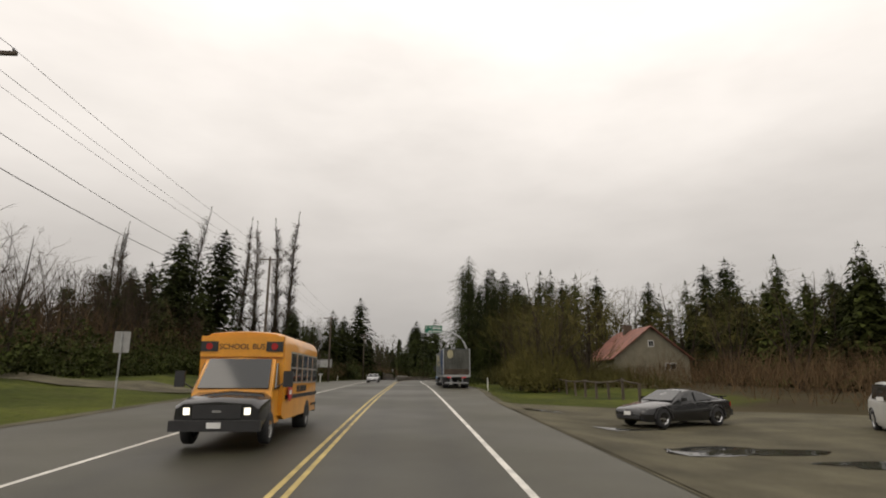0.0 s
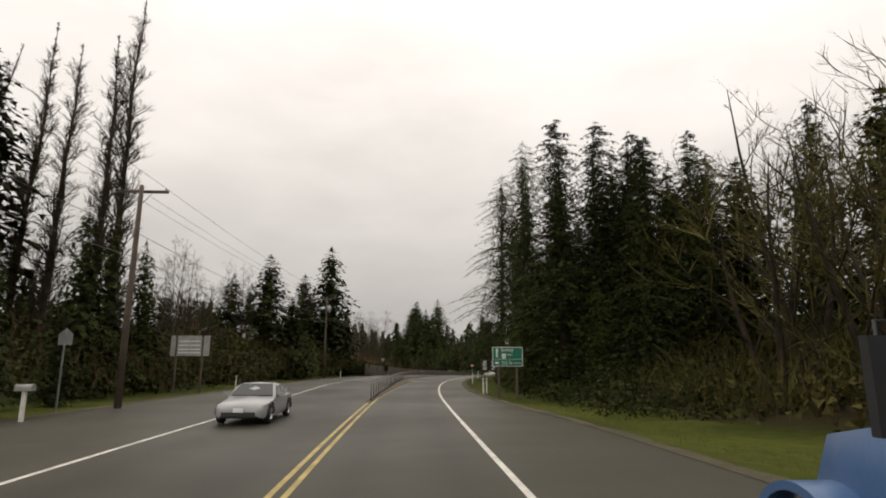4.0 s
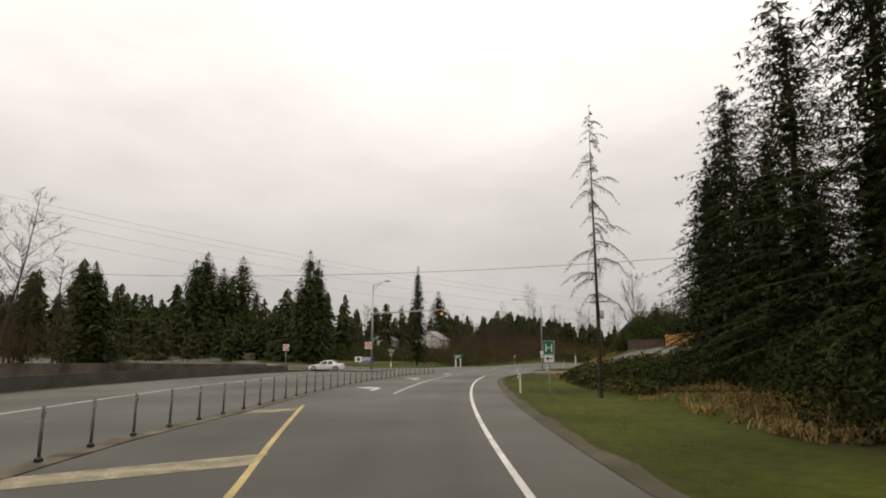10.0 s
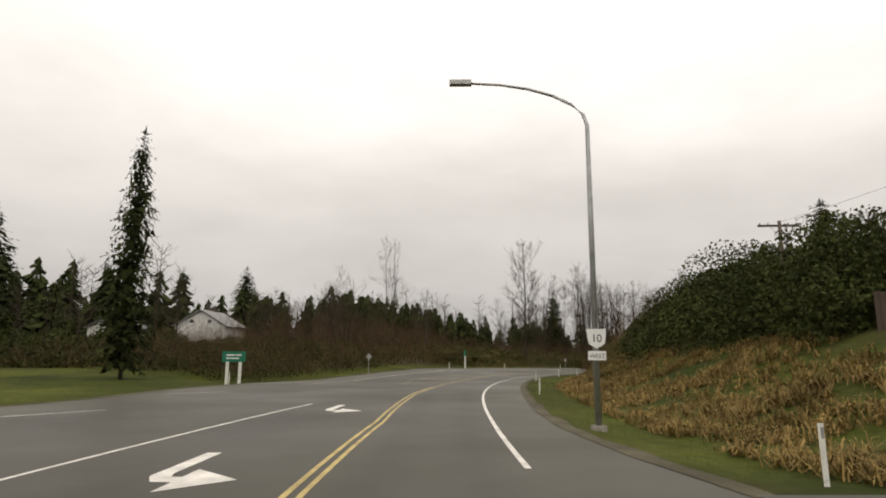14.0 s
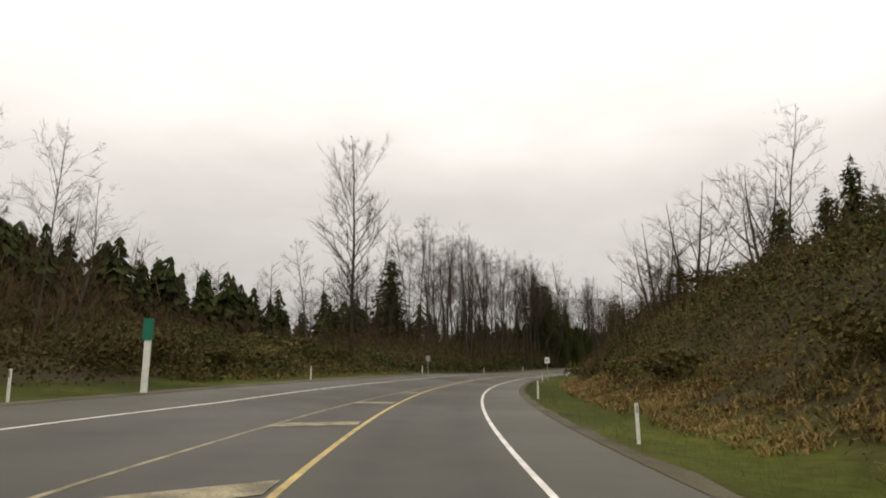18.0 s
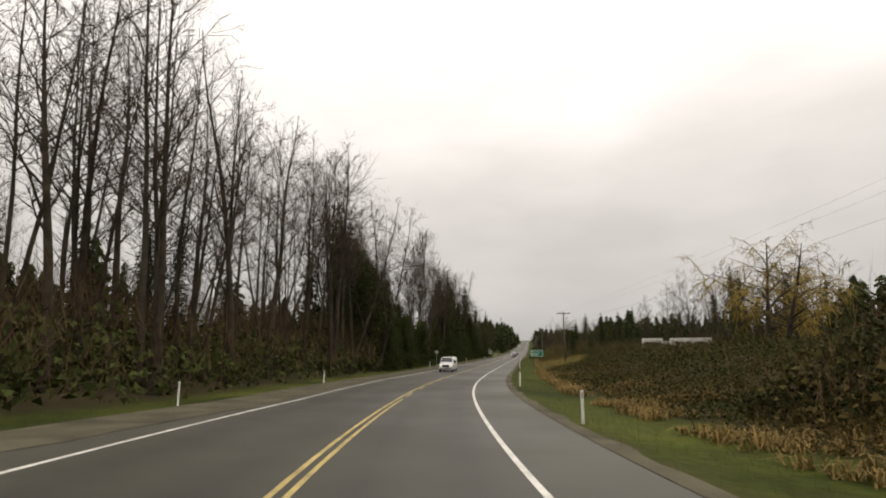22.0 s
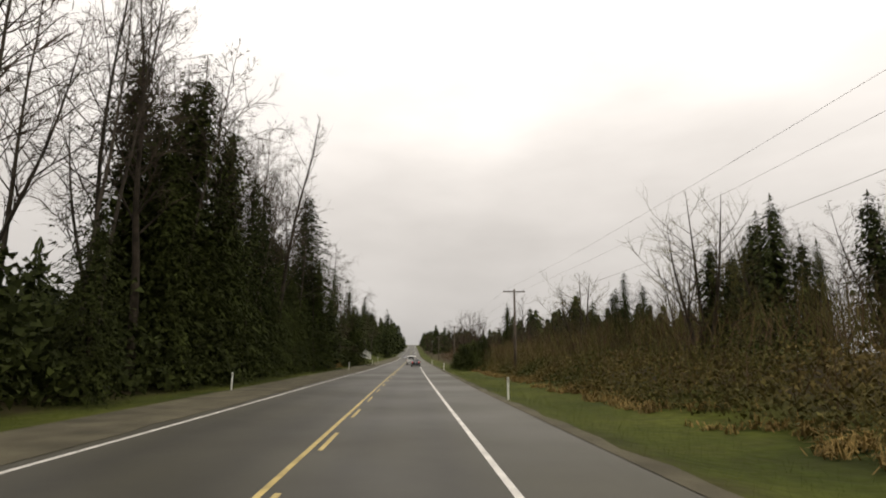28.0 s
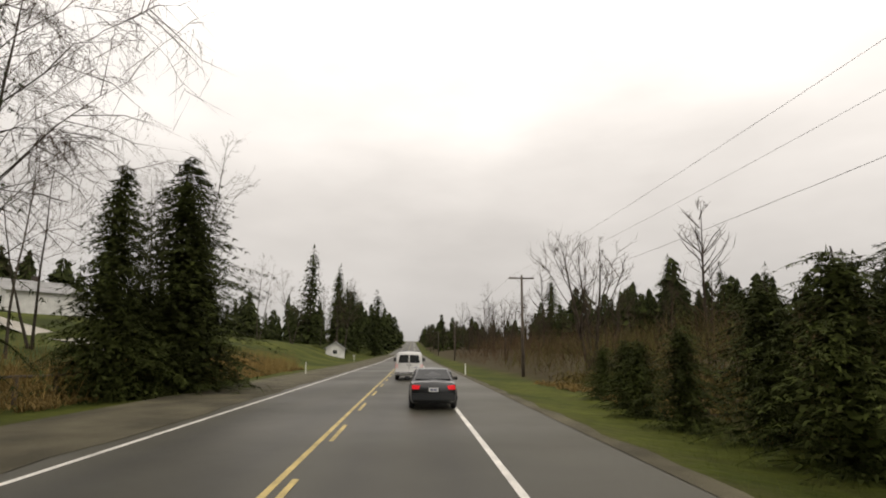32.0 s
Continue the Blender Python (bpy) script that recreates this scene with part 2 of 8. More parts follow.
# ---- the road's line: chainage, heading in degrees, height of its surface ----
LINE = [(-150, 0.03, -5.4), (0, 0.03, -2.05), (20, -0.05, -1.52), (40, -0.31, -1.13), (80, -0.1, -0.78), (100, -1.07, -0.7), (120, -4.18, -0.65), (140, -8.81,
        -0.63), (160, -13.23, -0.67), (180, -17.66, -0.82), (220, -25.14, -1.41), (240, -28.84, -1.84), (260, -34.23, -2.28), (300, -43.24, -3.23), (340,
        -53.45, -4.23), (380, -62.66, -5.24), (400, -68.49, -5.73), (420, -74.56, -6.16), (440, -79.35, -6.55), (460, -82.45, -6.89), (480, -85.47, -7.18),
        (500, -87.36, -7.43), (580, -87.66, -7.94), (640, -87.97, -8.15), (760, -87.97, -8.3), (900, -87.97, -7.6), (1100, -87.97, -3.5), (1700, -87.97, 12)]
_ls, _lh, _lz = (np.array(c, float) for c in zip(*LINE))
RS = np.arange(-150.0, 1700.5, 1.0)
RH = np.radians(np.interp(RS, _ls, _lh))
RZ = np.interp(RS, _ls, _lz)
RZ = np.convolve(np.pad(RZ, 12, mode="edge"), np.ones(25) / 25, mode="valid")
_mid = (RH[1:] + RH[:-1]) / 2
RX = np.concatenate([[0], np.cumsum(-np.sin(_mid))])
RY = np.concatenate([[0], np.cumsum(np.cos(_mid))])
RX, RY = RX - np.interp(0, RS, RX), RY - np.interp(0, RS, RY)


def profile(*rows):
    a, b = (np.array(c, float) for c in zip(*rows))
    return lambda s: np.interp(s, a, b)


def smooth(x):
    x = np.clip(x, 0, 1)
    return x * x * (3 - 2 * x)


def edge_smooth(f):
    return lambda s: (f(np.asarray(s) - 6) + f(s) + f(np.asarray(s) + 6)) / 3


# paved edges to either side of the camera's lane line, metres to the right
PAVE_L = edge_smooth(profile((-150, -12.4), (45, -12.6), (70, -13.9), (98, -14.2), (115, -13.9), (130, -14.7), (150, -16.3), (185, -20.0), (215, -23), (255, -24), (274, -24), (286, -17.4), (298, -18.5), (307, -20.3), (322, -16.5),
                             (350, -13.4), (365, -12.3), (385, -11.7), (400, -10.9), (412, -10.0), (425, -9.6), (440, -10.1), (460, -10.9), (530, -10.8), (560, -10.2), (640, -10.4), (1700, -10.2)))
PAVE_R = edge_smooth(profile((-150, 4.2), (35, 5), (50, 6.5), (85, 6.6), (105, 4.3), (155, 3.7), (240, 4.0), (262, 7.2), (268, 6.4), (276, 4.6), (282, 4.3), (290, 4.7), (306, 5.1), (350, 4.9),
                             (400, 4.9), (420, 4.7), (460, 4.4), (530, 4.8), (590, 4.5), (640, 4.7), (1700, 4.5)))
BANK_R = profile((-150, 0), (30, 0), (50, .3), (80, .3), (140, .2), (225, .8), (250, 2.6), (285, 4.0), (310, 6.0), (340, 8.5), (395, 8), (420, 5.0), (440, 2.4), (500, 2.3),
                 (560, 2.4), (610, 2.6), (650, .9), (760, 1.2), (1700, 2))
BANK_L = profile((-150, .8), (90, 1.2), (120, .8), (190, 1.6), (230, 1.0), (255, .2), (300, .3), (330, 1.4), (375, 1.3), (392, 3.0), (408, 2.7), (425, 1.2),
                 (640, 1.2), (690, 1.6), (760, 3.2), (1000, 4), (1700, 3))


def line_at(s):
    return np.interp(s, RS, RX), np.interp(s, RS, RY), np.interp(s, RS, RH), np.interp(s, RS, RZ)


# the bend is banked: its outer side rises
BANKED = profile((322, 0), (350, .07), (418, .07), (455, 0))


def banked(s, u):
    return BANKED(s) * np.clip(-np.asarray(u, float), 0, 18)


# a field that climbs away from the road near the end of the drive
HILL_L = profile((672, 0), (690, 1.6), (712, 4.6), (745, 4.2), (800, 1.5), (900, 0))


def height(s, u):
    """Height of the land at chainage s and u metres to the right of the line."""
    s, u = np.asarray(s, float), np.asarray(u, float)
    z = np.interp(s, RS, RZ) + banked(s, u)
    dr, dl = u - PAVE_R(s), PAVE_L(s) - u
    bump_ = 0.28 * np.sin(s * 0.31 + u * 0.23) * np.sin(s * 0.13 - u * 0.37 + 1.7) + 0.18 * np.sin(s * 0.71 + 2.1) * np.sin(u * 0.53 + 0.4)
    z = z - 0.22 * smooth(dr / 2.5) * smooth(np.abs(s - 265.5) / 4 - 1.6) - 0.16 * smooth(dl / 3.0)
    z = z + BANK_R(s) * smooth((dr - 3.2) / 15.0) + BANK_L(s) * smooth((dl - 3.0) / 16.0)
    z = z + bump_ * (smooth((dr - 3.5) / 6) * smooth((s - 28) / 12) + smooth((dl - 3.5) / 6))
    z = z + 0.03 * np.clip(dl - 60, 0, 400) * 0.3 + HILL_L(s) * smooth((dl - 7) / 32)
    far = np.maximum(smooth((u - 95) / 55), smooth((-u - 250) / 170))
    return z + (-9.7 - z) * far


def at(s, u, dz=0.0):
    x, y, h, _ = line_at(s)
    return Vector((float(x + u * np.cos(h)), float(y + u * np.sin(h)), float(height(s, u)) + dz))


def road_at(s, u, dz=0.0):
    x, y, h, z = line_at(s)
    return Vector((float(x + u * np.cos(h)), float(y + u * np.sin(h)), float(z + banked(s, u)) + dz))


def placed(s, u, turn=0.0, scale=1.0, dz=0.0, lean=0.0):
    """A pose that stands on the land, its y axis along the road (turned by some degrees)."""
    p = at(s, u, dz)
    h = math.degrees(float(line_at(s)[2]))
    return pose(p.x, p.y, p.z, lean, 0, h + turn) @ Matrix.Diagonal((scale, scale, scale, 1))


def mesh_of(name, verts, faces, mat, smooth_shade=False):
    me = bpy.data.meshes.new(name)
    me.from_pydata([tuple(v) for v in verts], [], faces)
    me.materials.append(mat)
    if smooth_shade:
        me.shade_smooth()
    me.update()
    return me


def add(name, me, parent=None, label="", m=None):
    ob = new(name, me)
    if parent is not None:
        ob.parent = parent
    if m is not None:
        ob.matrix_basis = m
    if label:
        ob["label"] = label
    return ob


def part(name, bm, mat, parent, label="", bevel=0.0, shade=False):
    if bevel:
        bmesh.ops.bevel(bm, geom=[e for e in bm.edges if e.calc_face_angle(0) > 0.5], offset=bevel, segments=2, affect="EDGES", clamp_overlap=True)
    me = bpy.data.meshes.new(name)
    bm.to_mesh(me)
    bm.free()
    me.materials.append(mat)
    if shade:
        me.shade_smooth()
    return add(name, me, parent, label)


def strip_mesh(name, s0, s1, ua, ub, mat, dz, step=2.0, thick=0.0, zfun=None, cross=1):
    """A band along the road between two lateral edges (functions or numbers of chainage)."""
    n = max(2, int(abs(s1 - s0) / step) + 1)
    ss = np.linspace(s0, s1, n)
    fa = ua(ss) if callable(ua) else np.full(n, float(ua))
    fb = ub(ss) if callable(ub) else np.full(n, float(ub))
    x, y, h, z = line_at(ss)
    cols = []
    for k in range(cross + 1):
        u = fa + (fb - fa) * k / cross
        zz = (zfun(ss, u) if zfun else z + banked(ss, u)) + dz
        cols.append(np.stack([x + u * np.cos(h), y + u * np.sin(h), zz], 1))
    verts = np.concatenate(cols)
    faces = [(k * n + i, (k + 1) * n + i, (k + 1) * n + i + 1, k * n + i + 1) for k in range(cross) for i in range(n - 1)]
    if thick:
        low = verts - np.array([0, 0, thick])
        off, verts = len(verts), np.concatenate([verts, low])
        a, b = 0, cross * n
        for i in range(n - 1):
            faces.append((a + i, a + i + 1, off + a + i + 1, off + a + i))
            faces.append((b + i + 1, b + i, off + b + i, off + b + i + 1))
    return mesh_of(name, verts, faces, mat)


# ---- ground: one sheet out to the horizon ----
def build_ground():
    us = np.array([-420, -330, -250, -190, -150, -120, -95, -75, -60, -50, -42, -36, -31, -27, -24.5, -22, -20, -18.2, -16.6, -15.2, -14, -12.9, -11.9, -11, -10.2, -9.4,
                   -6, 0, 3.2, 3.8, 4.4, 5, 5.7, 6.5, 7.4, 8.4, 9.6, 11, 12.6, 14.5, 17, 20, 24, 29, 35, 42, 52, 65, 80, 100, 125, 150])
    ss = np.concatenate([np.arange(-150, 240, 3.0), np.arange(240, 300, 1.0), np.arange(300, 720, 3.0), np.arange(720, 1701, 12.0)])
    S, U = np.meshgrid(ss, us, indexing="ij")
    Z = height(S, U) - 0.05
    x, y, h, _ = line_at(S)
    X, Y = x + U * np.cos(h), y + U * np.sin(h)
    V = np.stack([X, Y, Z], -1).reshape(-1, 3)
    ns, nu = S.shape
    F = [(i * nu + j, i * nu + j + 1, (i + 1) * nu + j + 1, (i + 1) * nu + j) for i in range(ns - 1) for j in range(nu - 1)]
    # the outer skirt reaches the horizon
    k0 = len(V)
    ring = []
    for r, zz in ((2600.0, -10.0), (4600.0, -10.0)):
        for a in range(48):
            ring.append((200 + r * math.cos(a * math.tau / 48), 300 + r * math.sin(a * math.tau / 48), zz))
    ring.append((200, 300, -10.0))
    V = np.concatenate([V, np.array(ring)])
    F += [(k0 + a, k0 + (a + 1) % 48, k0 + 48 + (a + 1) % 48, k0 + 48 + a) for a in range(48)]
    F += [(k0 + 96, k0 + (a + 1) % 48, k0 + a) for a in range(48)]
    me = mesh_of("ground", V, F, M_GROUND, True)
    dr, dl = U - PAVE_R(S), PAVE_L(S) - U
    lawn_l = smooth((dl - 2.0 - LAWN_L(S)) / 4.0)
    lawn_r = smooth((dr - 1.0 - LAWN_R(S)) / 3.0)
    lit = np.clip(np.maximum(lawn_l, lawn_r), 0, 1)
    shoulder = np.maximum(1 - np.abs(dr - .3) / .9, 1 - np.abs(dl - .3) / .9)
    lit = np.maximum(lit, np.clip(shoulder, 0, 1) * .35).reshape(-1)
    lit = np.concatenate([lit, np.full(len(ring), 1.0)])
    a = me.attributes.new("litter", "FLOAT", "POINT")
    a.data.foreach_set("value", lit.astype(np.float32))
    tagged(new("ground", me), "grass verges, lawns and brown forest floor along the road", "ground", kind="structure")


# how far grass reaches from the pavement before brush or woods begin
LAWN_L = profile((-150, 30), (92, 26), (105, 6), (130, 1.5), (200, 1), (250, 3), (262, 60), (316, 55), (326, 6), (400, 1.0), (640, .8), (668, 3), (690, 60), (1000, 60), (1700, 2))
LAWN_R = profile((-150, 2), (30, 2), (36, 14), (80, 12), (92, 4), (200, 4.5), (212, 10), (240, 12), (255, 12), (302, 13), (315, 2.6), (420, 3.0), (470, 2.2), (508, 4), (518, 13), (560, 13), (572, 6), (640, 3), (1700, 3))
build_ground()

# ---- road surface and its markings ----
def structure(name, me, label, category):
    return tagged(new(name, me), label, category, kind="structure")


YEL_R = profile((-150, -1.95), (60, -2.0), (150, -2.2), (215, -2.2), (270, -1.95), (283, -1.7), (300, -2.2), (340, -2.24), (350, -2.18), (400, -2.02), (418, -2.0), (460, -2.1), (540, -2.1), (640, -2.0), (1700, -2.0))
WHITE_R = profile((-150, 1.95), (70, 2.0), (105, 1.76), (170, 1.6), (225, 1.9), (285, 2.2), (350, 2.15), (420, 2.1), (460, 1.75), (488, 1.75), (510, 1.58), (600, 1.6), (640, 1.6), (1700, 1.5))
WHITE_L = profile((-150, -6.5), (50, -6.7), (90, -7.1), (110, -7.9), (120, -8.8), (127, -9.45), (135, -10.1), (150, -11.1), (180, -13.2), (215, -16), (245, -17.5), (310, -14), (330, -11.9), (345, -10.3), (358, -9.2), (366, -8.4), (379, -7.9), (389, -7.35), (400, -6.75), (415, -6.4),
                  (435, -6.8), (457, -7.35), (482, -7.6), (515, -7.3), (560, -7.1), (595, -6.85), (620, -6.6), (640, -6.25), (1700, -6.25))
TURN_L = profile((311, -4.0), (316, -6.2), (324, -7.3), (334, -7.0), (343, -5.4), (351, -5.0), (366, -4.2), (380, -3.3), (391, -2.75), (399, -2.5), (410, -2.3))
POST_LINE = profile((98, -2.15), (106, -2.2), (113, -2.3), (118, -2.45), (124, -2.7), (134, -3.5), (142, -4.3), (150, -4.95), (155, -5.15), (161, -5.3), (171, -6.3), (182, -7.0), (195, -7.35), (203, -6.95), (225, -6.9), (245, -6.5), (256, -5.4))


def build_road():
    """The asphalt sheet, with across it a column for every band of wear."""
    ss = np.arange(-150, 1701, 2.0)
    x, y, h, z = line_at(ss)
    lo, hi, wl, wr = PAVE_L(ss), PAVE_R(ss), WHITE_L(ss), WHITE_R(ss)
    yc = YEL_R(ss)
    cols = [(lo, .8), (lo * .6 + wl * .4, .7), (wl - .3, .6), (wl + .5, .1)]
    cols += [(wl + (yc - wl) * k, v) for k, v in ((.25, -.6), (.4, -.1), (.5, .15), (.62, -.1), (.77, -.6), (.9, .1))]
    cols += [(yc, .25)] + [(yc + (wr - yc) * k, v) for k, v in ((.12, .1), (.26, -.6), (.4, -.1), (.5, .1), (.62, -.15), (.76, -.6), (.9, .1))]
    cols += [(wr + .25, .5), ((wr + hi) / 2, .8), (hi, .9)]
    V, W = [], []
    for u, wv in cols:
        V.append(np.stack([x + u * np.cos(h), y + u * np.sin(h), z + banked(ss, u)], 1))
        W.append(np.full(len(ss), wv))
    for u in (hi, lo):
        V.append(np.stack([x + u * np.cos(h), y + u * np.sin(h), z + banked(ss, u) - .3], 1))
        W.append(np.full(len(ss), .9))
    n, k = len(ss), len(cols)
    F = [(c * n + i, (c + 1) * n + i, (c + 1) * n + i + 1, c * n + i + 1) for c in range(k) for i in range(n - 1)]
    F += [((k + 1) * n + i, i, i + 1, (k + 1) * n + i + 1) for i in range(n - 1)]
    me = mesh_of("road", np.concatenate(V), F, M_ASPHALT)
    at_ = me.attributes.new("wear", "FLOAT", "POINT")
    at_.data.foreach_set("value", np.concatenate(W).astype(np.float32))
    structure("road", me, "damp grey asphalt two-lane highway with worn lines", "road")


build_road()


def offset(f, d):
    return lambda s: f(s) + d


def marking(s0, s1, f, width, mat, label, dz=0.006):
    me = strip_mesh("road_marking", s0, s1, offset(f, -width / 2), offset(f, width / 2), mat, dz)
    return tagged(new("road_marking", me), label, "road marking", kind="structure")


marking(-150, 244, WHITE_R, 0.14, M_WHITE_PAINT, "solid white edge line on the asphalt")
marking(274.5, 1500, WHITE_R, 0.14, M_WHITE_PAINT, "solid white edge line on the asphalt")
marking(-150, 248, WHITE_L, 0.14, M_WHITE_PAINT, "solid white edge line across the oncoming lane")
marking(312, 1500, WHITE_L, 0.14, M_WHITE_PAINT, "solid white edge line across the oncoming lane")
for d in (-0.13, 0.13):
    marking(-150, 103, offset(YEL_R, d), 0.11, M_YELLOW_PAINT, "one of two solid yellow centre lines")
    marking(270.5, 310, offset(YEL_R, d), 0.11, M_YELLOW_PAINT, "one of two solid yellow centre lines")
    marking(410, 455, offset(YEL_R, d), 0.11, M_YELLOW_PAINT, "one of two solid yellow centre lines")
YEL_MEDIAN = profile((98, -1.98), (106, -1.85), (113, -1.78), (124, -1.7), (131, -1.75), (150, -2.02), (160, -1.95), (169, -2.17), (179, -2.05), (186, -2.25), (191, -2.9), (200, -4.35), (206, -5.4))
marking(103, 138, YEL_MEDIAN, 0.14, M_FADED_PAINT, "worn pale line beside the painted median")
marking(147.5, 205, YEL_MEDIAN, 0.14, M_YELLOW_PAINT, "solid yellow line beside the painted median")
marking(310, 410, offset(YEL_R, .06), 0.14, M_YELLOW_PAINT, "solid yellow line beside the hatched median")
marking(313, 410, TURN_L, 0.12, M_FADED_PAINT, "faded yellow line around the hatched median")
marking(455, 1500, offset(YEL_R, -0.13), 0.12, M_YELLOW_PAINT, "solid yellow centre line")
marking(212, 251, lambda s: np.interp(s, [212, 218, 241, 251], [-2.3, -2.2, -1.86, -1.46]), 0.12, M_WHITE_PAINT, "solid white line beside the turn lane")
marking(270, 291, lambda s: np.interp(s, [270, 291], [-7.4, -6.1]), 0.12, M_WHITE_PAINT, "solid white line beside the oncoming turn lane")
for k in range(40):
    s0 = 457 + k * 7.0
    marking(s0, s0 + 3.0, offset(YEL_R, 0.13), 0.11, M_YELLOW_PAINT, "broken yellow centre line dash")

def poly_marking(points, mat, label, dz=0.006):
    """A flat painted shape from corners given along and across the road."""
    V = [road_at(s, u, dz) for s, u in points]
    tagged(new("road_marking", mesh_of("road_marking", V, [tuple(range(len(V)))], mat)), label, "road marking", kind="structure")


def arrow(s, u, size, way):
    """A bent turn arrow for traffic going along the road (way 1) or oncoming (-1); it points to that driver's left."""
    shape = [(0, -.11), (1.75, -.11), (2.08, .05), (2.1, .3), (2.6, .3), (1.95, 1.0), (1.3, .3), (1.8, .3), (1.78, .16), (1.6, .11), (0, .11)]
    poly_marking([(s + way * a * size, u - way * b * size) for a, b in shape], M_WHITE_PAINT, "white bent turn arrow painted on the asphalt")


arrow(276.3, -4.65, 1.5, -1)
arrow(290.3, -4.5, 1.5, -1)
arrow(214.8, -4.0, 1.5, 1)
arrow(231.5, -3.65, 1.5, 1)
for a, b, label in (((258.0, -17.1), (264.0, -12.76), "worn white guide line across the junction"), ((272.5, -23.2), (274.4, -21.96), "worn white line at the mouth of the side road"),
                    ((266.4, -16.0), (264.9, -13.8), "short worn white line in the junction"), ((280.6, -17.3), (286.65, -13.5), "worn white line round the junction corner"),
                    ((297.3, -17.0), (299.7, -14.3), "faint white gore line beside the through lane")):
    n = Vector((a[1] - b[1], b[0] - a[0])).normalized() * .07
    poly_marking([(a[0] - n.x, a[1] - n.y), (a[0] + n.x, a[1] + n.y), (b[0] + n.x, b[1] + n.y), (b[0] - n.x, b[1] - n.y)], M_WHITE_PAINT, label)
poly_marking([(247.6, -3.25), (247.6, -2.75), (251.4, -2.85), (251.4, -3.3)], M_WHITE_PAINT, "worn white turn lane dash on the asphalt")
# hatching of the painted medians: broad faded bars at a slant
for k in range(6):
    s0 = 150 + k * 10.5
    a, b = float(POST_LINE(s0 + 3)) + .4, float(YEL_MEDIAN(s0))
    if b - a > 1.0:
        poly_marking([(s0 + .2, b - .1), (s0 + 1.5, b - .1), (s0 - (b - a) * .5 + 1.1, a), (s0 - (b - a) * .5 - .1, a)], M_FADED_PAINT, "faded yellow hatching bar of the painted median")
for k in range(7):
    s0 = 322.7 + k * 9.85
    a, b = float(TURN_L(s0 - 3)), float(YEL_R(s0))
    if b - a > 0.8:
        V = []
        for j in range(9):
            u = b - .1 + (a + .2 - b) * j / 8
            V += [road_at(s0 - (b - u) * .92 + d, u, .014) for d in (-.55, .55)]
        tagged(new("road_marking", mesh_of("road_marking", V, [(2 * j, 2 * j + 1, 2 * j + 3, 2 * j + 2) for j in range(8)], M_FADED_PAINT)), "faded yellow hatching bar of the painted median", "road marking", kind="structure")
# low raised strip under the median posts
M_GRIT = material("grit_and_dirty_concrete", (0.085, 0.074, 0.054), 0.95, var=0.4, scale=1.6, fine=18, other=(0.12, 0.102, 0.072), bump=0.5, bump_dist=0.02, spec=0.25)
M_CURB = material("dirty_concrete", (0.13, 0.112, 0.08), 0.9, var=0.3, scale=0.8, fine=20, bump=0.4)
structure("median_strip", strip_mesh("median_strip", 99, 255, offset(POST_LINE, -.25), lambda s: np.minimum(YEL_MEDIAN(s) - .12, POST_LINE(s) + np.interp(s, [125, 142], [3.0, .35])), M_GRIT, 0.02, 1.0, 0.03, cross=4), "dirty tan strip of grit and concrete under the median posts", "kerb")
# gravel: shoulders, the lot, driveways
def shoulder_height(s, u):
    return np.maximum(height(s, u), line_at(s)[3] + banked(s, u) - .2)


structure("gravel_shoulder_right", strip_mesh("gravel_shoulder_right", -150, 900, offset(PAVE_R, -.3), lambda s: PAVE_R(s) + .24 + .16 * np.sin(s * 1.3) * np.sin(s * .41 + 1), M_GRAVEL, 0.012, 1.0, 0, shoulder_height, 2), "thin scatter of pale gravel along the edge of the asphalt", "shoulder")
GRAVEL_L = profile((-150, 0), (425, 0), (450, 1), (1700, 1))
structure("gravel_shoulder_left", strip_mesh("gravel_shoulder_left", -150, 900, offset(PAVE_L, -.7), lambda s: (PAVE_L(s) + np.interp(s, [365, 395, 425], [.2, 1.2, 1.0])) * (1 - GRAVEL_L(s)) + (WHITE_L(s) - .5) * GRAVEL_L(s) + .16 * np.sin(s * .9) * np.sin(s * .37), M_GRAVEL, 0.012, 2.0, 0, shoulder_height, 6), "olive grey gravel along the edge of the asphalt", "shoulder")
structure("gravel_lot", strip_mesh("gravel_lot", -20, 31, offset(PAVE_R, -.2), lambda s: np.interp(s, [-20, 26, 31], [28, 22, 6]), M_GRAVEL, 0.03, 2.0, 0, height, 8), "wet gravel lot beside the road", "ground")
structure("side_road", strip_mesh("side_road", 262, 322, -135, lambda s: np.where(s < 283, PAVE_L(s) + .3, np.interp(s, [283, 285, 291, 301, 322], [-21, -27, -38, -55, -126])), M_ASPHALT, 0.03, 1.0, 0, height, 14), "damp asphalt side road at the junction", "road")
structure("driveway_left", strip_mesh("driveway_left", 46, 53, -60, offset(PAVE_L, .3), M_GRAVEL, 0.03, 1.0, 0, height, 14), "grey gravel driveway across a lawn", "driveway")
structure("driveway_right", strip_mesh("driveway_right", 259, 272, offset(PAVE_R, -.3), 50, M_ASPHALT, 0.05, 1.0, 0, height, 60), "asphalt driveway up a grassy bank", "driveway")
structure("driveway_margin", strip_mesh("driveway_margin", 255.6, 259.4, offset(PAVE_R, -.3), 24, M_GRAVEL, 0, .4, 0, lambda s, u: height(s, u) + np.interp(s, [255.6, 257.2, 259.2], [-.14, -.005, .056]) + .03 * np.sin(u * 2.1) * np.sin(u * .73 + 1) * np.clip((259 - s) / 2, 0, 1), 40), "wet gravel along the edge of a driveway", "driveway")
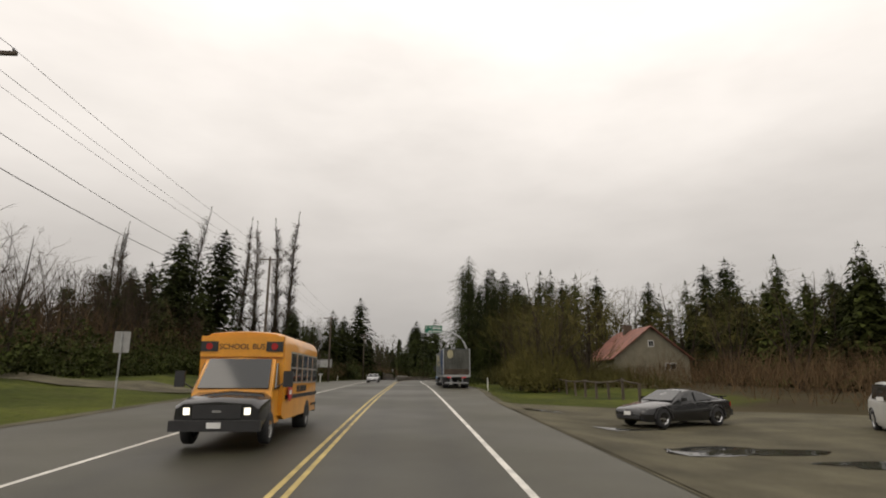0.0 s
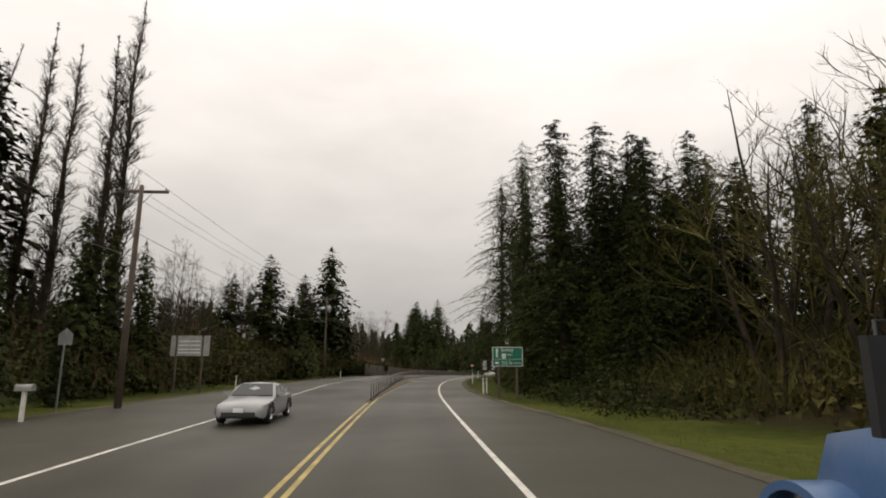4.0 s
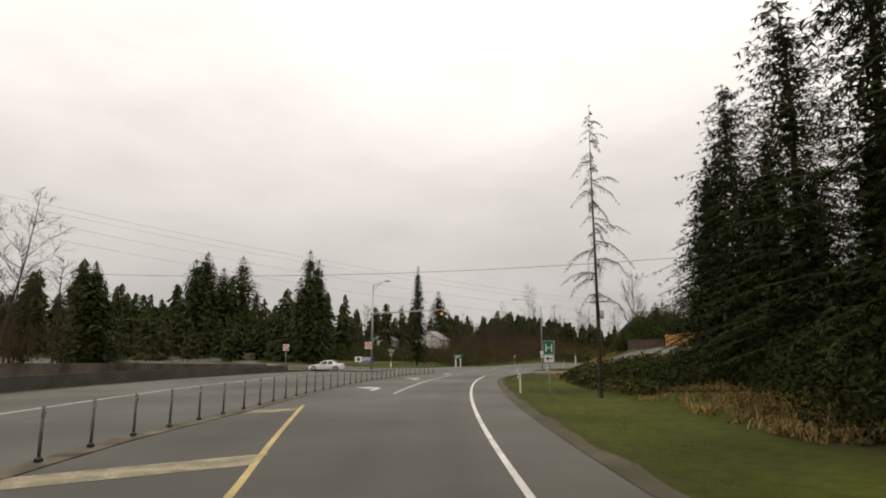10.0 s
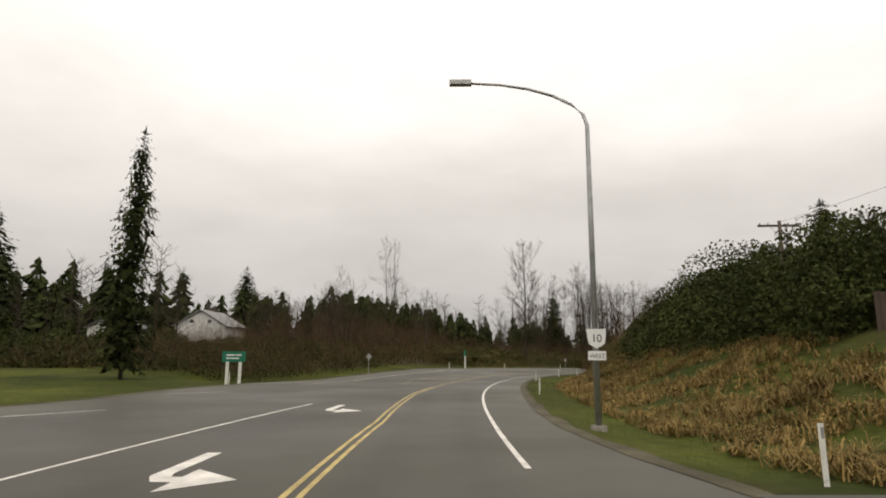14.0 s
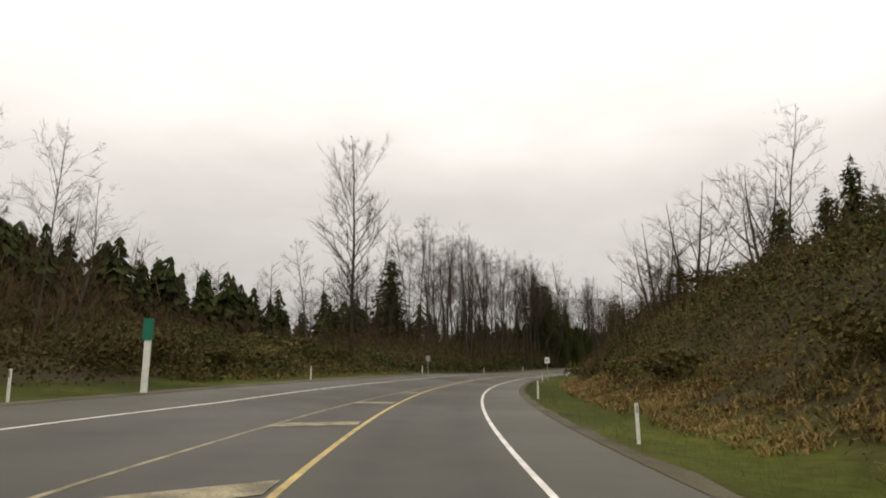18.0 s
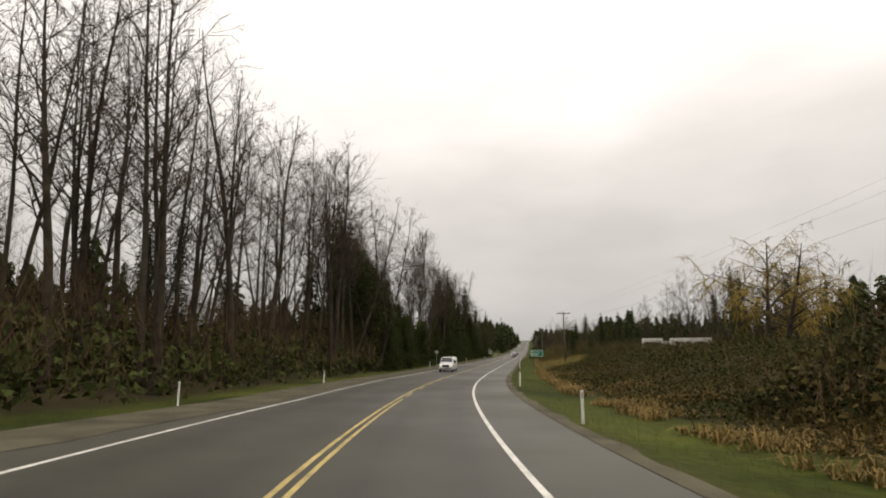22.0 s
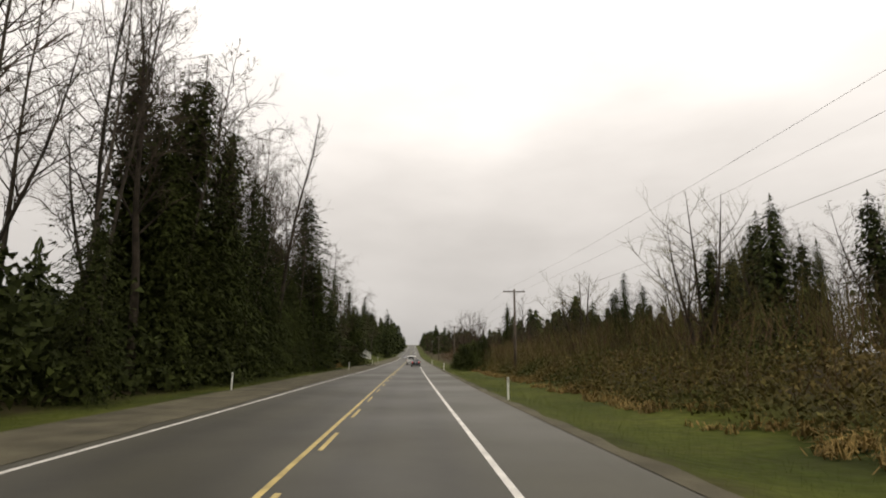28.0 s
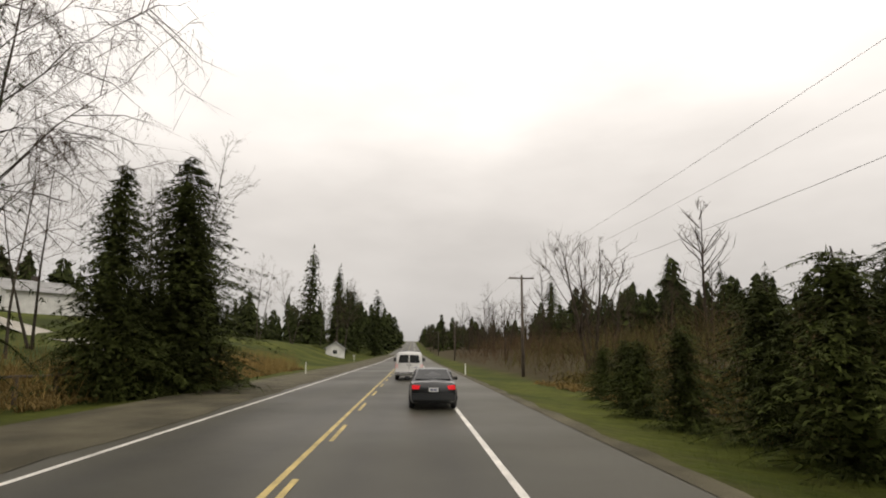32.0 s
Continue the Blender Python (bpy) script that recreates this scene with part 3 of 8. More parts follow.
def field_drive(points, width):
    """A pale drive laid over the field through a few places."""
    V, F = [], []
    dense = [(a[0] + (b[0] - a[0]) * k / 6, a[1] + (b[1] - a[1]) * k / 6) for a, b in zip(points, points[1:]) for k in range(6)] + [points[-1]]
    for i, (s, u) in enumerate(dense):
        s0, u0 = dense[max(i - 1, 0)]
        s1, u1 = dense[min(i + 1, len(dense) - 1)]
        n = math.hypot(s1 - s0, u1 - u0)
        for k in (-1, 0, 1):
            V.append(at(s - (u1 - u0) / n * k * width / 2, u + (s1 - s0) / n * k * width / 2, .05))
    for i in range(len(dense) - 1):
        for k in (0, 1):
            F.append((3 * i + k, 3 * i + k + 1, 3 * i + k + 4, 3 * i + k + 3))
    structure("field_drive", mesh_of("field_drive", V, F, M_DRIVE), "pale concrete drive curving over a green field", "driveway")


M_DRIVE = material("pale_concrete_drive", (0.3, 0.28, 0.24), 0.9, var=0.25, scale=0.4, fine=9, bump=0.3)
field_drive([(697, -24), (699.5, -28), (701.5, -32), (703, -36), (703.5, -40), (707, -45), (716, -50), (730, -53.5), (741, -53)], 3.0)
M_WATER = material("puddle_water", (0.04, 0.04, 0.035), 0.04, var=0.1, scale=1, fine=3, bump=0.02)
for ps, pu, pa, pb in ((15, 8.5, 2.2, .8), (20, 7.5, 1.2, .35), (13, 11, 1.6, .5), (261.8, 12.4, 1.4, .5), (27, 6.3, 1.2, .3)):
    V = []
    for k in range(20):
        a = k * math.tau / 20
        r = 1 + .22 * math.sin(3 * a + ps) + .12 * math.sin(5 * a)
        V.append(at(ps + pb * r * math.sin(a), pu + pa * r * math.cos(a), 0.045))
    tagged(new("puddle", mesh_of("puddle", V, [tuple(range(20))], M_WATER)), "shallow rain puddle on wet gravel", "puddle", kind="structure")

# ---- trees: a few grown models, each stood many times ----
def tube(V, F, pts, radii, sides=5):
    """A tapered tube through points."""
    base = len(V)
    for i, (p, r) in enumerate(zip(pts, radii)):
        d = (pts[min(i + 1, len(pts) - 1)] - pts[max(i - 1, 0)]).normalized()
        a = d.orthogonal().normalized()
        b = d.cross(a)
        for k in range(sides):
            t = k * math.tau / sides
            V.append(p + (a * math.cos(t) + b * math.sin(t)) * r)
    for i in range(len(pts) - 1):
        for k in range(sides):
            k2 = (k + 1) % sides
            F.append((base + i * sides + k, base + i * sides + k2, base + (i + 1) * sides + k2, base + (i + 1) * sides + k))


def rand_unit(rng):
    return Vector((rng.gauss(0, 1), rng.gauss(0, 1), rng.gauss(0, 1))).normalized()


def conifer_model(name, seed, h=20.0, radius=3.6, bottom=0.06, power=0.8, droop=0.35, dense=1.0, gap=0.0, mat=None, label="", ragged=0.25, step=1.0, fine=1, spray=1.0, feather=0.0):
    """Trunk, and a crown of drooping boughs that carry many small sprays round a dense heart; with feather, boughs of wood set with short branchlets that far apart."""
    rng = random.Random(seed)
    tree = new(name)
    V, F = [], []
    bend = Vector((rng.uniform(-.25, .25), rng.uniform(-.25, .25), 0))
    spine = [Vector((0, 0, h * k / 8)) + bend * math.sin(k * .8) * (k / 8) for k in range(9)]
    tube(V, F, spine, [max(.02, (h * .0125) * (1 - k / 8.3)) for k in range(9)], 6)
    add("trunk", mesh_of("trunk", V, F, M_BARK, True), tree, "dark straight trunk")
    V, F = [], []

    def leaf(p, q, r):
        i = len(V)
        for v in (p, q, r):
            v.z = max(v.z, .04)
        V.extend((p, q, r))
        F.append((i, i + 1, i + 2))

    z = h * bottom
    lobe = [rng.uniform(.78, 1.2) for _ in range(9)]
    while z < h * .985:
        f = (z - h * bottom) / (h * (1 - bottom))
        reach = radius * (1 - f) ** power * (1 if f > .08 else .65 + f * 4.4) * (1 + .1 * math.sin(f * 23 + seed)) + .15
        n = max(5, int((6.2 + 2.2 * (1 - f)) * dense))
        a0 = rng.uniform(0, 6.28)
        for k in range(n):
            if rng.random() < gap:
                continue
            a = a0 + k * math.tau / n + rng.uniform(-.4, .4)
            L = reach * rng.uniform(1 - ragged * 1.5, 1 + ragged) * lobe[int(a / math.tau * 9 + f * 3) % 9]
            L = min(L, reach * 1.22)
            out = Vector((math.cos(a), math.sin(a), 0))
            side = Vector((-out.y, out.x, 0))
            lift = rng.uniform(-.08, .28)
            p0 = Vector((bend.x * f, bend.y * f, z + rng.uniform(-.55, .55) * (.25 + .02 * h)))
            if feather:
                m = max(3, int(L / feather))
                way = [p0 + out * (L * t) + side * (L * .05 * math.sin(t * 5 + k)) + Vector((0, 0, L * (lift * t - droop * t * t))) for t in (0, .35, .7, 1)]
                ribbon(V, F, way, .012 + .006 * L)
                for j in range(m):
                    t = (j + rng.uniform(.5, 1.0)) / m
                    i = min(2, int(t / .3501))
                    c = way[i].lerp(way[i + 1], (t - i * .35) / (.35 if i < 2 else .3))
                    w = (.16 + .13 * L) * (1.12 - .8 * t) * rng.uniform(.6, 1.3)
                    for sg in (-1, 1):
                        d = (side * sg * rng.uniform(.6, 1.0) + out * rng.uniform(.35, .8) - Vector((0, 0, rng.uniform(.1, .9) * (.5 + droop)))).normalized()
                        g = d.cross(Vector((rng.uniform(-.5, .5), rng.uniform(-.5, .5), 1))).normalized()
                        n2 = max(2, int(w / (feather * .55)))
                        for q in range(n2):
                            b = c + d * (w * (q + .3) / n2) - Vector((0, 0, .12 * w * q / n2))
                            ln = feather * rng.uniform(.55, .95) * (1.15 - .5 * q / n2)
                            for s2 in (-1, 1):
                                e = b + d * (ln * .75) + g * (s2 * ln * rng.uniform(.4, .8)) - Vector((0, 0, ln * rng.uniform(-.1, .45)))
                                leaf(b - d * (ln * .2), e, b + d * (ln * .2))
            m = 0 if feather else max(2, min(8 if spray == 1 else 13, int(L * 2.0 * dense / spray)))
            for j in range(m):
                t = (j + .75) / m
                c = p0 + out * (L * t) + Vector((0, 0, L * (lift * t - droop * t * t)))
                w = spray * (.085 * L + .2) * (1.35 - .65 * t) * rng.uniform(.65, 1.35)
                fall = rng.uniform(.2, .9)
                for sg in (-1, 1):
                    tip = c + side * (sg * w * rng.uniform(.8, 1.3)) + out * (w * rng.uniform(.2, .9)) - Vector((0, 0, w * fall * rng.uniform(.4, 1.2)))
                    if fine == 1:
                        leaf(c - out * (w * .42), tip, c + out * (w * .42) - Vector((0, 0, w * .12)))
                    for q in range(fine if fine > 1 else 0):
                        g = (q + .5) / fine - .5
                        b = c + out * (w * g)
                        e = tip + out * (w * g * 1.5) + Vector((rng.uniform(-.2, .2) * w, rng.uniform(-.2, .2) * w, rng.uniform(-.45, .2) * w))
                        leaf(b - out * (w * .39 / fine), b.lerp(e, rng.uniform(.8, 1.25)), b + out * (w * .39 / fine) - Vector((0, 0, w * .06)))
                if j == m - 1:
                    leaf(c - side * (w * .3), c + out * (w * 1.3) + Vector((0, 0, w * rng.uniform(-.5, .2))), c + side * (w * .3))
        # the dense heart close to the trunk, and thin hanging sprays round it
        if f < .9 and gap < .2:
            for k in range(8 if fine == 1 else 20 if spray == 1 else 56 if feather else 34):
                a = rng.uniform(0, 6.28)
                g = rng.uniform(.06, .5)
                r1, sz = reach * g, min(.5, reach * (.2 - .14 * g)) * (1 if fine == 1 else .62) * (.35 + .65 * spray) * (.62 if feather else 1) + .05
                c = Vector((math.cos(a) * r1, math.sin(a) * r1, z - (droop * .5 * g * g + rng.uniform(-.12, .2)) * reach))
                e = Vector((math.cos(a + 1.57 + rng.uniform(-.7, .7)), math.sin(a + 1.57 + rng.uniform(-.7, .7)), rng.uniform(-.4, .4))) * sz
                leaf(c - e, c + e, c + Vector((math.cos(a) * sz * rng.uniform(-.6, 1.0), math.sin(a) * sz * rng.uniform(-.6, 1.0), -sz * rng.uniform(.7, 1.6))))
            for k in range(13 if fine == 1 else 20 if spray == 1 else 30 if feather else 42):
                a = rng.uniform(0, 6.28)
                g = rng.uniform(.4, .92)
                r1 = reach * g
                ln = (.3 + .09 * reach) * rng.uniform(.7, 1.4) * (1.3 if fine == 1 else .85) * (.4 + .6 * spray) * (.75 if feather else 1)
                out = Vector((math.cos(a), math.sin(a), 0))
                c = out * r1 + Vector((0, 0, z - (droop * .6 * g * g + rng.uniform(-.12, .15)) * reach))
                e = Vector((-out.y, out.x, rng.uniform(-.5, .5))) * (ln * (.42 if fine == 1 else .2))
                leaf(c - e, c + out * (ln * rng.uniform(.1, .9)) + Vector((-out.y, out.x, 0)) * (ln * rng.uniform(-.8, .8)) - Vector((0, 0, ln * rng.uniform(.25, 1.0))), c + e)
        z += step * (h * .019 + .1) * (1.15 - .5 * f) / (dense ** .5)
    top = Vector((bend.x, bend.y, h * 1.0))
    tip = .22 if feather or spray < 1 else 1.0
    for k in range(6):
        a = k * 1.05
        leaf(top + Vector((0, 0, .35 * tip)), top + Vector((math.cos(a) * .22, math.sin(a) * .22, -.7)) if tip == 1 else top + Vector((math.cos(a) * .05, math.sin(a) * .05, -.2)), top + Vector((math.cos(a + .6) * .22 * tip, math.sin(a + .6) * .22 * tip, -.9 * tip)))
    add("crown", mesh_of("crown", V, F, mat or M_NEEDLE), tree, label or "dark green needled boughs")
    tree["h"] = h
    return tree


def ribbon(V, F, pts, r):
    """A thin flat twig through points, pointed at its end."""
    d = (pts[-1] - pts[0]).normalized()
    b = d.orthogonal().normalized() * r
    i = len(V)
    for k, p in enumerate(pts[:-1]):
        w = 1 - .5 * k / len(pts)
        V += [p - b * w, p + b * w]
    V.append(pts[-1])
    n = len(pts) - 1
    for k in range(n - 1):
        F.append((i + 2 * k, i + 2 * k + 1, i + 2 * k + 3, i + 2 * k + 2))
    F.append((i + 2 * n - 2, i + 2 * n - 1, i + 2 * n))


def bare_model(name, seed, h=20.0, spread=0.5, trunk_r=0.2, limbs=22, start=0.25, up=0.75, twigs=3, bark=None, twig=None, label="", stems=1, hang=0.0, thick=1.0):
    """A leafless tree: trunk and limbs as one wood part, the fine branches as another."""
    rng = random.Random(seed)
    tree = new(name)
    V, F, W, G = [], [], [], []

    def fine(p, d, length, r, level):
        n = 3 if level == 0 else 2 if level == 1 else 1
        pts = [p]
        for k in range(n):
            d = (d + rand_unit(rng) * .22 + Vector((0, 0, .10 - hang * (1.0 if level else .35)))).normalized()
            pts.append(pts[-1] + d * length / n)
        if level == 0:
            tube(W, G, pts, [r * thick * (1 - .75 * k / n) for k in range(n + 1)], 3)
        else:
            ribbon(W, G, pts, max(r * thick, .007 * h / 20))
        if level < 2:
            for k in range(twigs + (2 if level == 0 else 1)):
                t = rng.uniform(.25, 1.0)
                ii = min(n - 1, int(t * n))
                q = pts[ii].lerp(pts[ii + 1], t * n - ii)
                dd = (d * (.9 if hang < .3 else .4) + rand_unit(rng) * .75 + Vector((0, 0, .15 - hang))).normalized()
                fine(q, dd, length * rng.uniform(.4, .66), r * .55, level + 1)

    for st in range(stems):
        lean = Vector((rng.uniform(-.05, .05), rng.uniform(-.05, .05), 1)) if stems == 1 else Vector((rng.uniform(-.3, .3), rng.uniform(-.3, .3), 1))
        lean.normalize()
        pts, d = [Vector((rng.uniform(-.3, .3) * (stems > 1), rng.uniform(-.3, .3) * (stems > 1), -.3))], lean
        hh = h * (1 if st == 0 else rng.uniform(.7, .98))
        n = 10
        for k in range(n):
            d = (d + rand_unit(rng) * .055 + Vector((0, 0, .07))).normalized()
            pts.append(pts[-1] + d * hh / n)
        rad = [trunk_r * (1 - .93 * (k / n) ** .85) * (1.25 if k == 0 else 1) for k in range(n + 1)]
        tube(V, F, pts, rad, 6)
        own = limbs if st == 0 else max(6, int(limbs * .7))
        for k in range(own):
            t = start + (1 - start) * (k + rng.random()) / own
            t = min(t, .985)
            i = int(t * n)
            p = pts[i].lerp(pts[i + 1], t * n - i)
            a = k * 2.4 + rng.uniform(-.5, .5)
            e = up * rng.uniform(.7, 1.25)
            dd = Vector((math.cos(a) * max(.12, 1 - e * .55), math.sin(a) * max(.12, 1 - e * .55), e)).normalized()
            shape = math.sin(min(1.0, (t - start) / (1 - start) * .85 + .22) * math.pi) ** .6
            L = h * spread * .5 * shape * rng.uniform(.45, 1.15) + .4
            r0 = trunk_r * (1 - t) * .36 + .014
            lp = [p]
            for q in range(4):
                dd = (dd + rand_unit(rng) * .14 + Vector((0, 0, .10 - hang * .5))).normalized()
                lp.append(lp[-1] + dd * L / 4)
            tube(V, F, lp, [r0 * thick * (1 - .8 * q / 4) for q in range(5)], 4 if r0 > .05 else 3)
            for q in range(3 + twigs):
                tt = rng.uniform(.2, 1.0)
                ii = min(3, int(tt * 4))
                pp = lp[ii].lerp(lp[ii + 1], tt * 4 - ii)
                d2 = (dd + rand_unit(rng) * .8 + Vector((0, 0, .12 - hang))).normalized()
                fine(pp, d2, L * rng.uniform(.28, .5), r0 * .38 + .006, 0 if q < 2 else 1)
    add("trunk", mesh_of("trunk", V, F, bark or M_BARK_PALE, True), tree, "grey leafless trunk and limbs")
    add("crown", mesh_of("crown", W, G, twig or M_TWIG), tree, label or "bare brown twigs")
    tree["h"] = h
    return tree


def leafy_bush_model(name, seed, r=1.6, h=1.8, leaves=900, mat=None, size=.16, label=""):
    """A rounded shrub: a few stems, and leaves gathered in lumps with gaps between."""
    rng = random.Random(seed)
    bush = new(name)
    V, F = [], []
    lumps = [(Vector((rng.uniform(-r, r) * .7, rng.uniform(-r, r) * .7, h * rng.uniform(.25, .75))), rng.uniform(.32, .6) * r) for _ in range(9)]
    for c, lr in lumps:
        tube(V, F, [Vector((c.x * .15, c.y * .15, -.2)), Vector((c.x * .7, c.y * .7, c.z * .6)), c], [.035, .025, .01], 3)
    add("stem", mesh_of("stem", V, F, M_TWIG), bush, "thin brown forking stem")
    V, F = [], []
    for k in range(leaves):
        c, lr = lumps[k % len(lumps)]
        d = rand_unit(rng)
        p = c + Vector((d.x, d.y, d.z * min(1, h / r * .6))) * lr * rng.uniform(.55, 1.08)
        p.z = max(.02, p.z)
        a = rand_unit(rng)
        b = a.orthogonal().normalized()
        s = size * rng.uniform(.6, 1.5)
        i = len(V)
        V += [p - b * s * .5, p + a * s, p + b * s * .5]
        F.append((i, i + 1, i + 2))
    add("foliage", mesh_of("foliage", V, F, mat or M_BRAMBLE), bush, label or "tangled green and brown leaves")
    bush["h"] = h
    return bush


MODELS = {
    "fir": [conifer_model("fir_tree", 11, 24, 5.2, .04, .7, .38, 1.15, .03, ragged=.35), conifer_model("fir_tree", 12, 24, 4.6, .07, .64, .3, 1.15, .08, ragged=.45),
            conifer_model("fir_tree", 13, 24, 5.6, .03, .74, .45, 1.15, .05, ragged=.4)],
    "big_fir": [conifer_model("fir_tree", 16, 24, 5.0, .05, .66, .5, 1.05, .06, ragged=.45, fine=3), conifer_model("fir_tree", 17, 24, 5.6, .03, .7, .45, 1.05, .04, ragged=.4, fine=3)],
    "spruce": [conifer_model("fir_tree", 14, 24, 4.6, .03, .78, .4, .9, .05, ragged=.45, step=1.2), conifer_model("fir_tree", 15, 24, 4.8, .03, .66, .35, .9, .08, ragged=.5, step=1.2)],
    "lone_hemlock": [conifer_model("hemlock_tree", 22, 20, 4.4, .33, .5, .4, .75, .3, ragged=.6, label="few thin ragged boughs high on the trunk", spray=.4, step=1.5, feather=.27)],
    "cedar": [conifer_model("cedar_tree", 31, 14, 3.7, .01, .62, .6, 1.0, .02, M_CEDAR, "dense yellow-green cedar boughs", .36), conifer_model("cedar_tree", 32, 14, 3.3, .01, .55, .65, 1.0, .03, M_CEDAR, "dense yellow-green cedar boughs", .42)],
    "near_cedar": [conifer_model("cedar_tree", 33, 12, 3.6, .01, .6, .7, .9, .02, M_CEDAR, "dense yellow-green cedar boughs", .38, 1.3, 2, .4, feather=.29), conifer_model("cedar_tree", 34, 12, 3.3, .01, .52, .75, .9, .02, M_CEDAR, "dense yellow-green cedar boughs", .42, 1.3, 2, .4, feather=.29)],
    "hedge_cedar": [conifer_model("cedar_tree", 37, 6, 2.0, .01, .55, .45, 1.0, .02, M_CEDAR, "fine dense olive cedar sprays", .4, 1.0, 2, .34, feather=.19), conifer_model("cedar_tree", 38, 6, 2.2, .01, .5, .4, 1.0, .02, M_CEDAR, "fine dense olive cedar sprays", .45, 1.0, 2, .34, feather=.19)],
    "overhang_fir": [conifer_model("fir_tree", 27, 30, 5.6, .2, .5, .45, .95, .05, ragged=.5, fine=3, spray=.36, step=1.05, feather=.27)],
    "field_cedar": [conifer_model("cedar_tree", 39, 12, 3.5, .0, .7, .45, 1.35, .0, M_CEDAR, "dense dark green cedar sprays", .17, 1.0, 2, .4, feather=.24), conifer_model("cedar_tree", 40, 12, 3.3, .0, .75, .5, 1.35, .0, M_CEDAR, "dense dark green cedar sprays", .2, 1.0, 2, .4, feather=.24)],
    "broad_fir": [conifer_model("fir_tree", 28, 24, 5.4, .02, .78, .42, 1.25, .0, ragged=.2, fine=3, spray=.4, step=1.0, feather=.36)],
    "stout_alder": [bare_model("alder_tree", 46, 30, .42, .36, 24, .34, .8, 3, M_BARK, hang=.06), bare_model("alder_tree", 47, 30, .38, .33, 22, .4, .9, 3, M_BARK, hang=.06)],
    "edge_fir": [conifer_model("fir_tree", 18, 24, 4.9, .12, .66, .45, .95, .04, ragged=.4, fine=3, spray=.4, step=1.1, feather=.37), conifer_model("fir_tree", 19, 24, 5.3, .1, .7, .4, .95, .04, ragged=.36, fine=3, spray=.4, step=1.1, feather=.37)],
    "tall_cedar": [conifer_model("cedar_tree", 35, 22, 4.6, .02, .62, .7, 1.05, .03, M_CEDAR, "dense dark cedar boughs", .42, 1.05, 2, .6), conifer_model("cedar_tree", 36, 22, 4.2, .02, .58, .6, 1.05, .05, M_CEDAR, "dense dark cedar boughs", .46, 1.05, 2, .6)],
    "alder": [bare_model("alder_tree", 41, 24, .44, .2, 26, .32, .6, 3, hang=.1), bare_model("alder_tree", 42, 24, .36, .17, 24, .4, .75, 3, hang=.08), bare_model("alder_tree", 43, 24, .42, .19, 19, .34, .62, 3, stems=2, hang=.08),
              bare_model("alder_tree", 44, 24, .34, .15, 22, .45, .7, 3, hang=.12), bare_model("alder_tree", 45, 24, .4, .18, 18, .38, .5, 3, stems=2, hang=.1)],
    "maple": [bare_model("maple_tree", 51, 13, .85, .24, 14, .18, .6, 2, M_BARK, M_TWIG, stems=2), bare_model("maple_tree", 52, 13, .75, .2, 12, .22, .75, 2, M_BARK, M_TWIG, stems=3)],
    "mossy": [bare_model("maple_tree", 53, 13, .8, .2, 13, .15, .55, 2, M_BARK, M_MOSS, "mossy olive-brown twigs", 3, .05)],
    "poplar": [bare_model("poplar_tree", 61, 30, .22, .28, 64, .06, 1.9, 4, M_BARK, M_TWIG, "upswept bare poplar twigs", thick=1.0), bare_model("poplar_tree", 62, 30, .2, .26, 60, .06, 2.0, 4, M_BARK, M_TWIG, "upswept bare poplar twigs", thick=1.0)],
    "willow": [bare_model("willow_tree", 71, 10, 1.0, .25, 22, .25, .6, 4, M_BARK, M_WILLOW, "drooping yellow willow twigs", 2, .5, 1.2)],
    "birch": [bare_model("birch_tree", 75, 14, .62, .14, 30, .2, .7, 7, M_BARK_PALE, M_TWIG, "fine drooping bare twigs", 1, .42, .5)],
    "cottonwood": [bare_model("cottonwood_tree", 81, 36, .42, .4, 42, .24, .6, 4, M_BARK, M_TWIG)],
    "bramble": [leafy_bush_model("bramble_bush", 91, 2.2, 1.7, 1100), leafy_bush_model("bramble_bush", 92, 1.7, 1.3, 900)],
    "shrub": [leafy_bush_model("evergreen_shrub", 95, 1.8, 3.0, 1300, M_IVY, .2, "dark evergreen leaves"), leafy_bush_model("evergreen_shrub", 96, 1.5, 2.4, 1100, M_IVY, .18, "dark evergreen leaves")],
}
LABELS = {
    "lone_hemlock": ("slender hemlock with a bare lower trunk on the verge", "conifer"), "overhang_fir": ("tall fir whose boughs hang over the shoulder", "conifer"), "broad_fir": ("broad dense fir reaching down to the verge", "conifer"), "field_cedar": ("broad dense cedar at the edge of a field", "conifer"),
    "stout_alder": ("thick-trunked bare alder leaning over the verge", "tree"),
    "fir": ("tall dark green fir tree at the roadside woods", "conifer"), "big_fir": ("broad shaggy fir tree close beside the road", "conifer"), "near_cedar": ("bushy yellow-green cedar close beside the road", "conifer"), "spruce": ("dark green fir tree deep in the woods", "conifer"), "cedar": ("dense bushy cedar tree down to the ground", "conifer"), "edge_fir": ("shaggy fir tree at the edge of the shoulder", "conifer"), "hedge_cedar": ("young bushy cedar in a roadside row", "conifer"), "tall_cedar": ("tall shaggy cedar in the roadside belt", "conifer"),
    "alder": ("tall bare alder tree with grey trunk", "tree"), "maple": ("spreading leafless maple tree", "tree"), "mossy": ("spreading leafless tree with mossy olive twigs", "tree"),
    "poplar": ("tall narrow leafless poplar tree", "tree"), "birch": ("leafless birch with fine drooping twigs", "tree"), "willow": ("leafless willow with drooping yellow twigs", "tree"), "cottonwood": ("very tall bare cottonwood tree", "tree"),
    "bramble": ("tangled bramble bush on the bank", "bush"), "shrub": ("dark evergreen shrub at the woods' edge", "bush"),
}
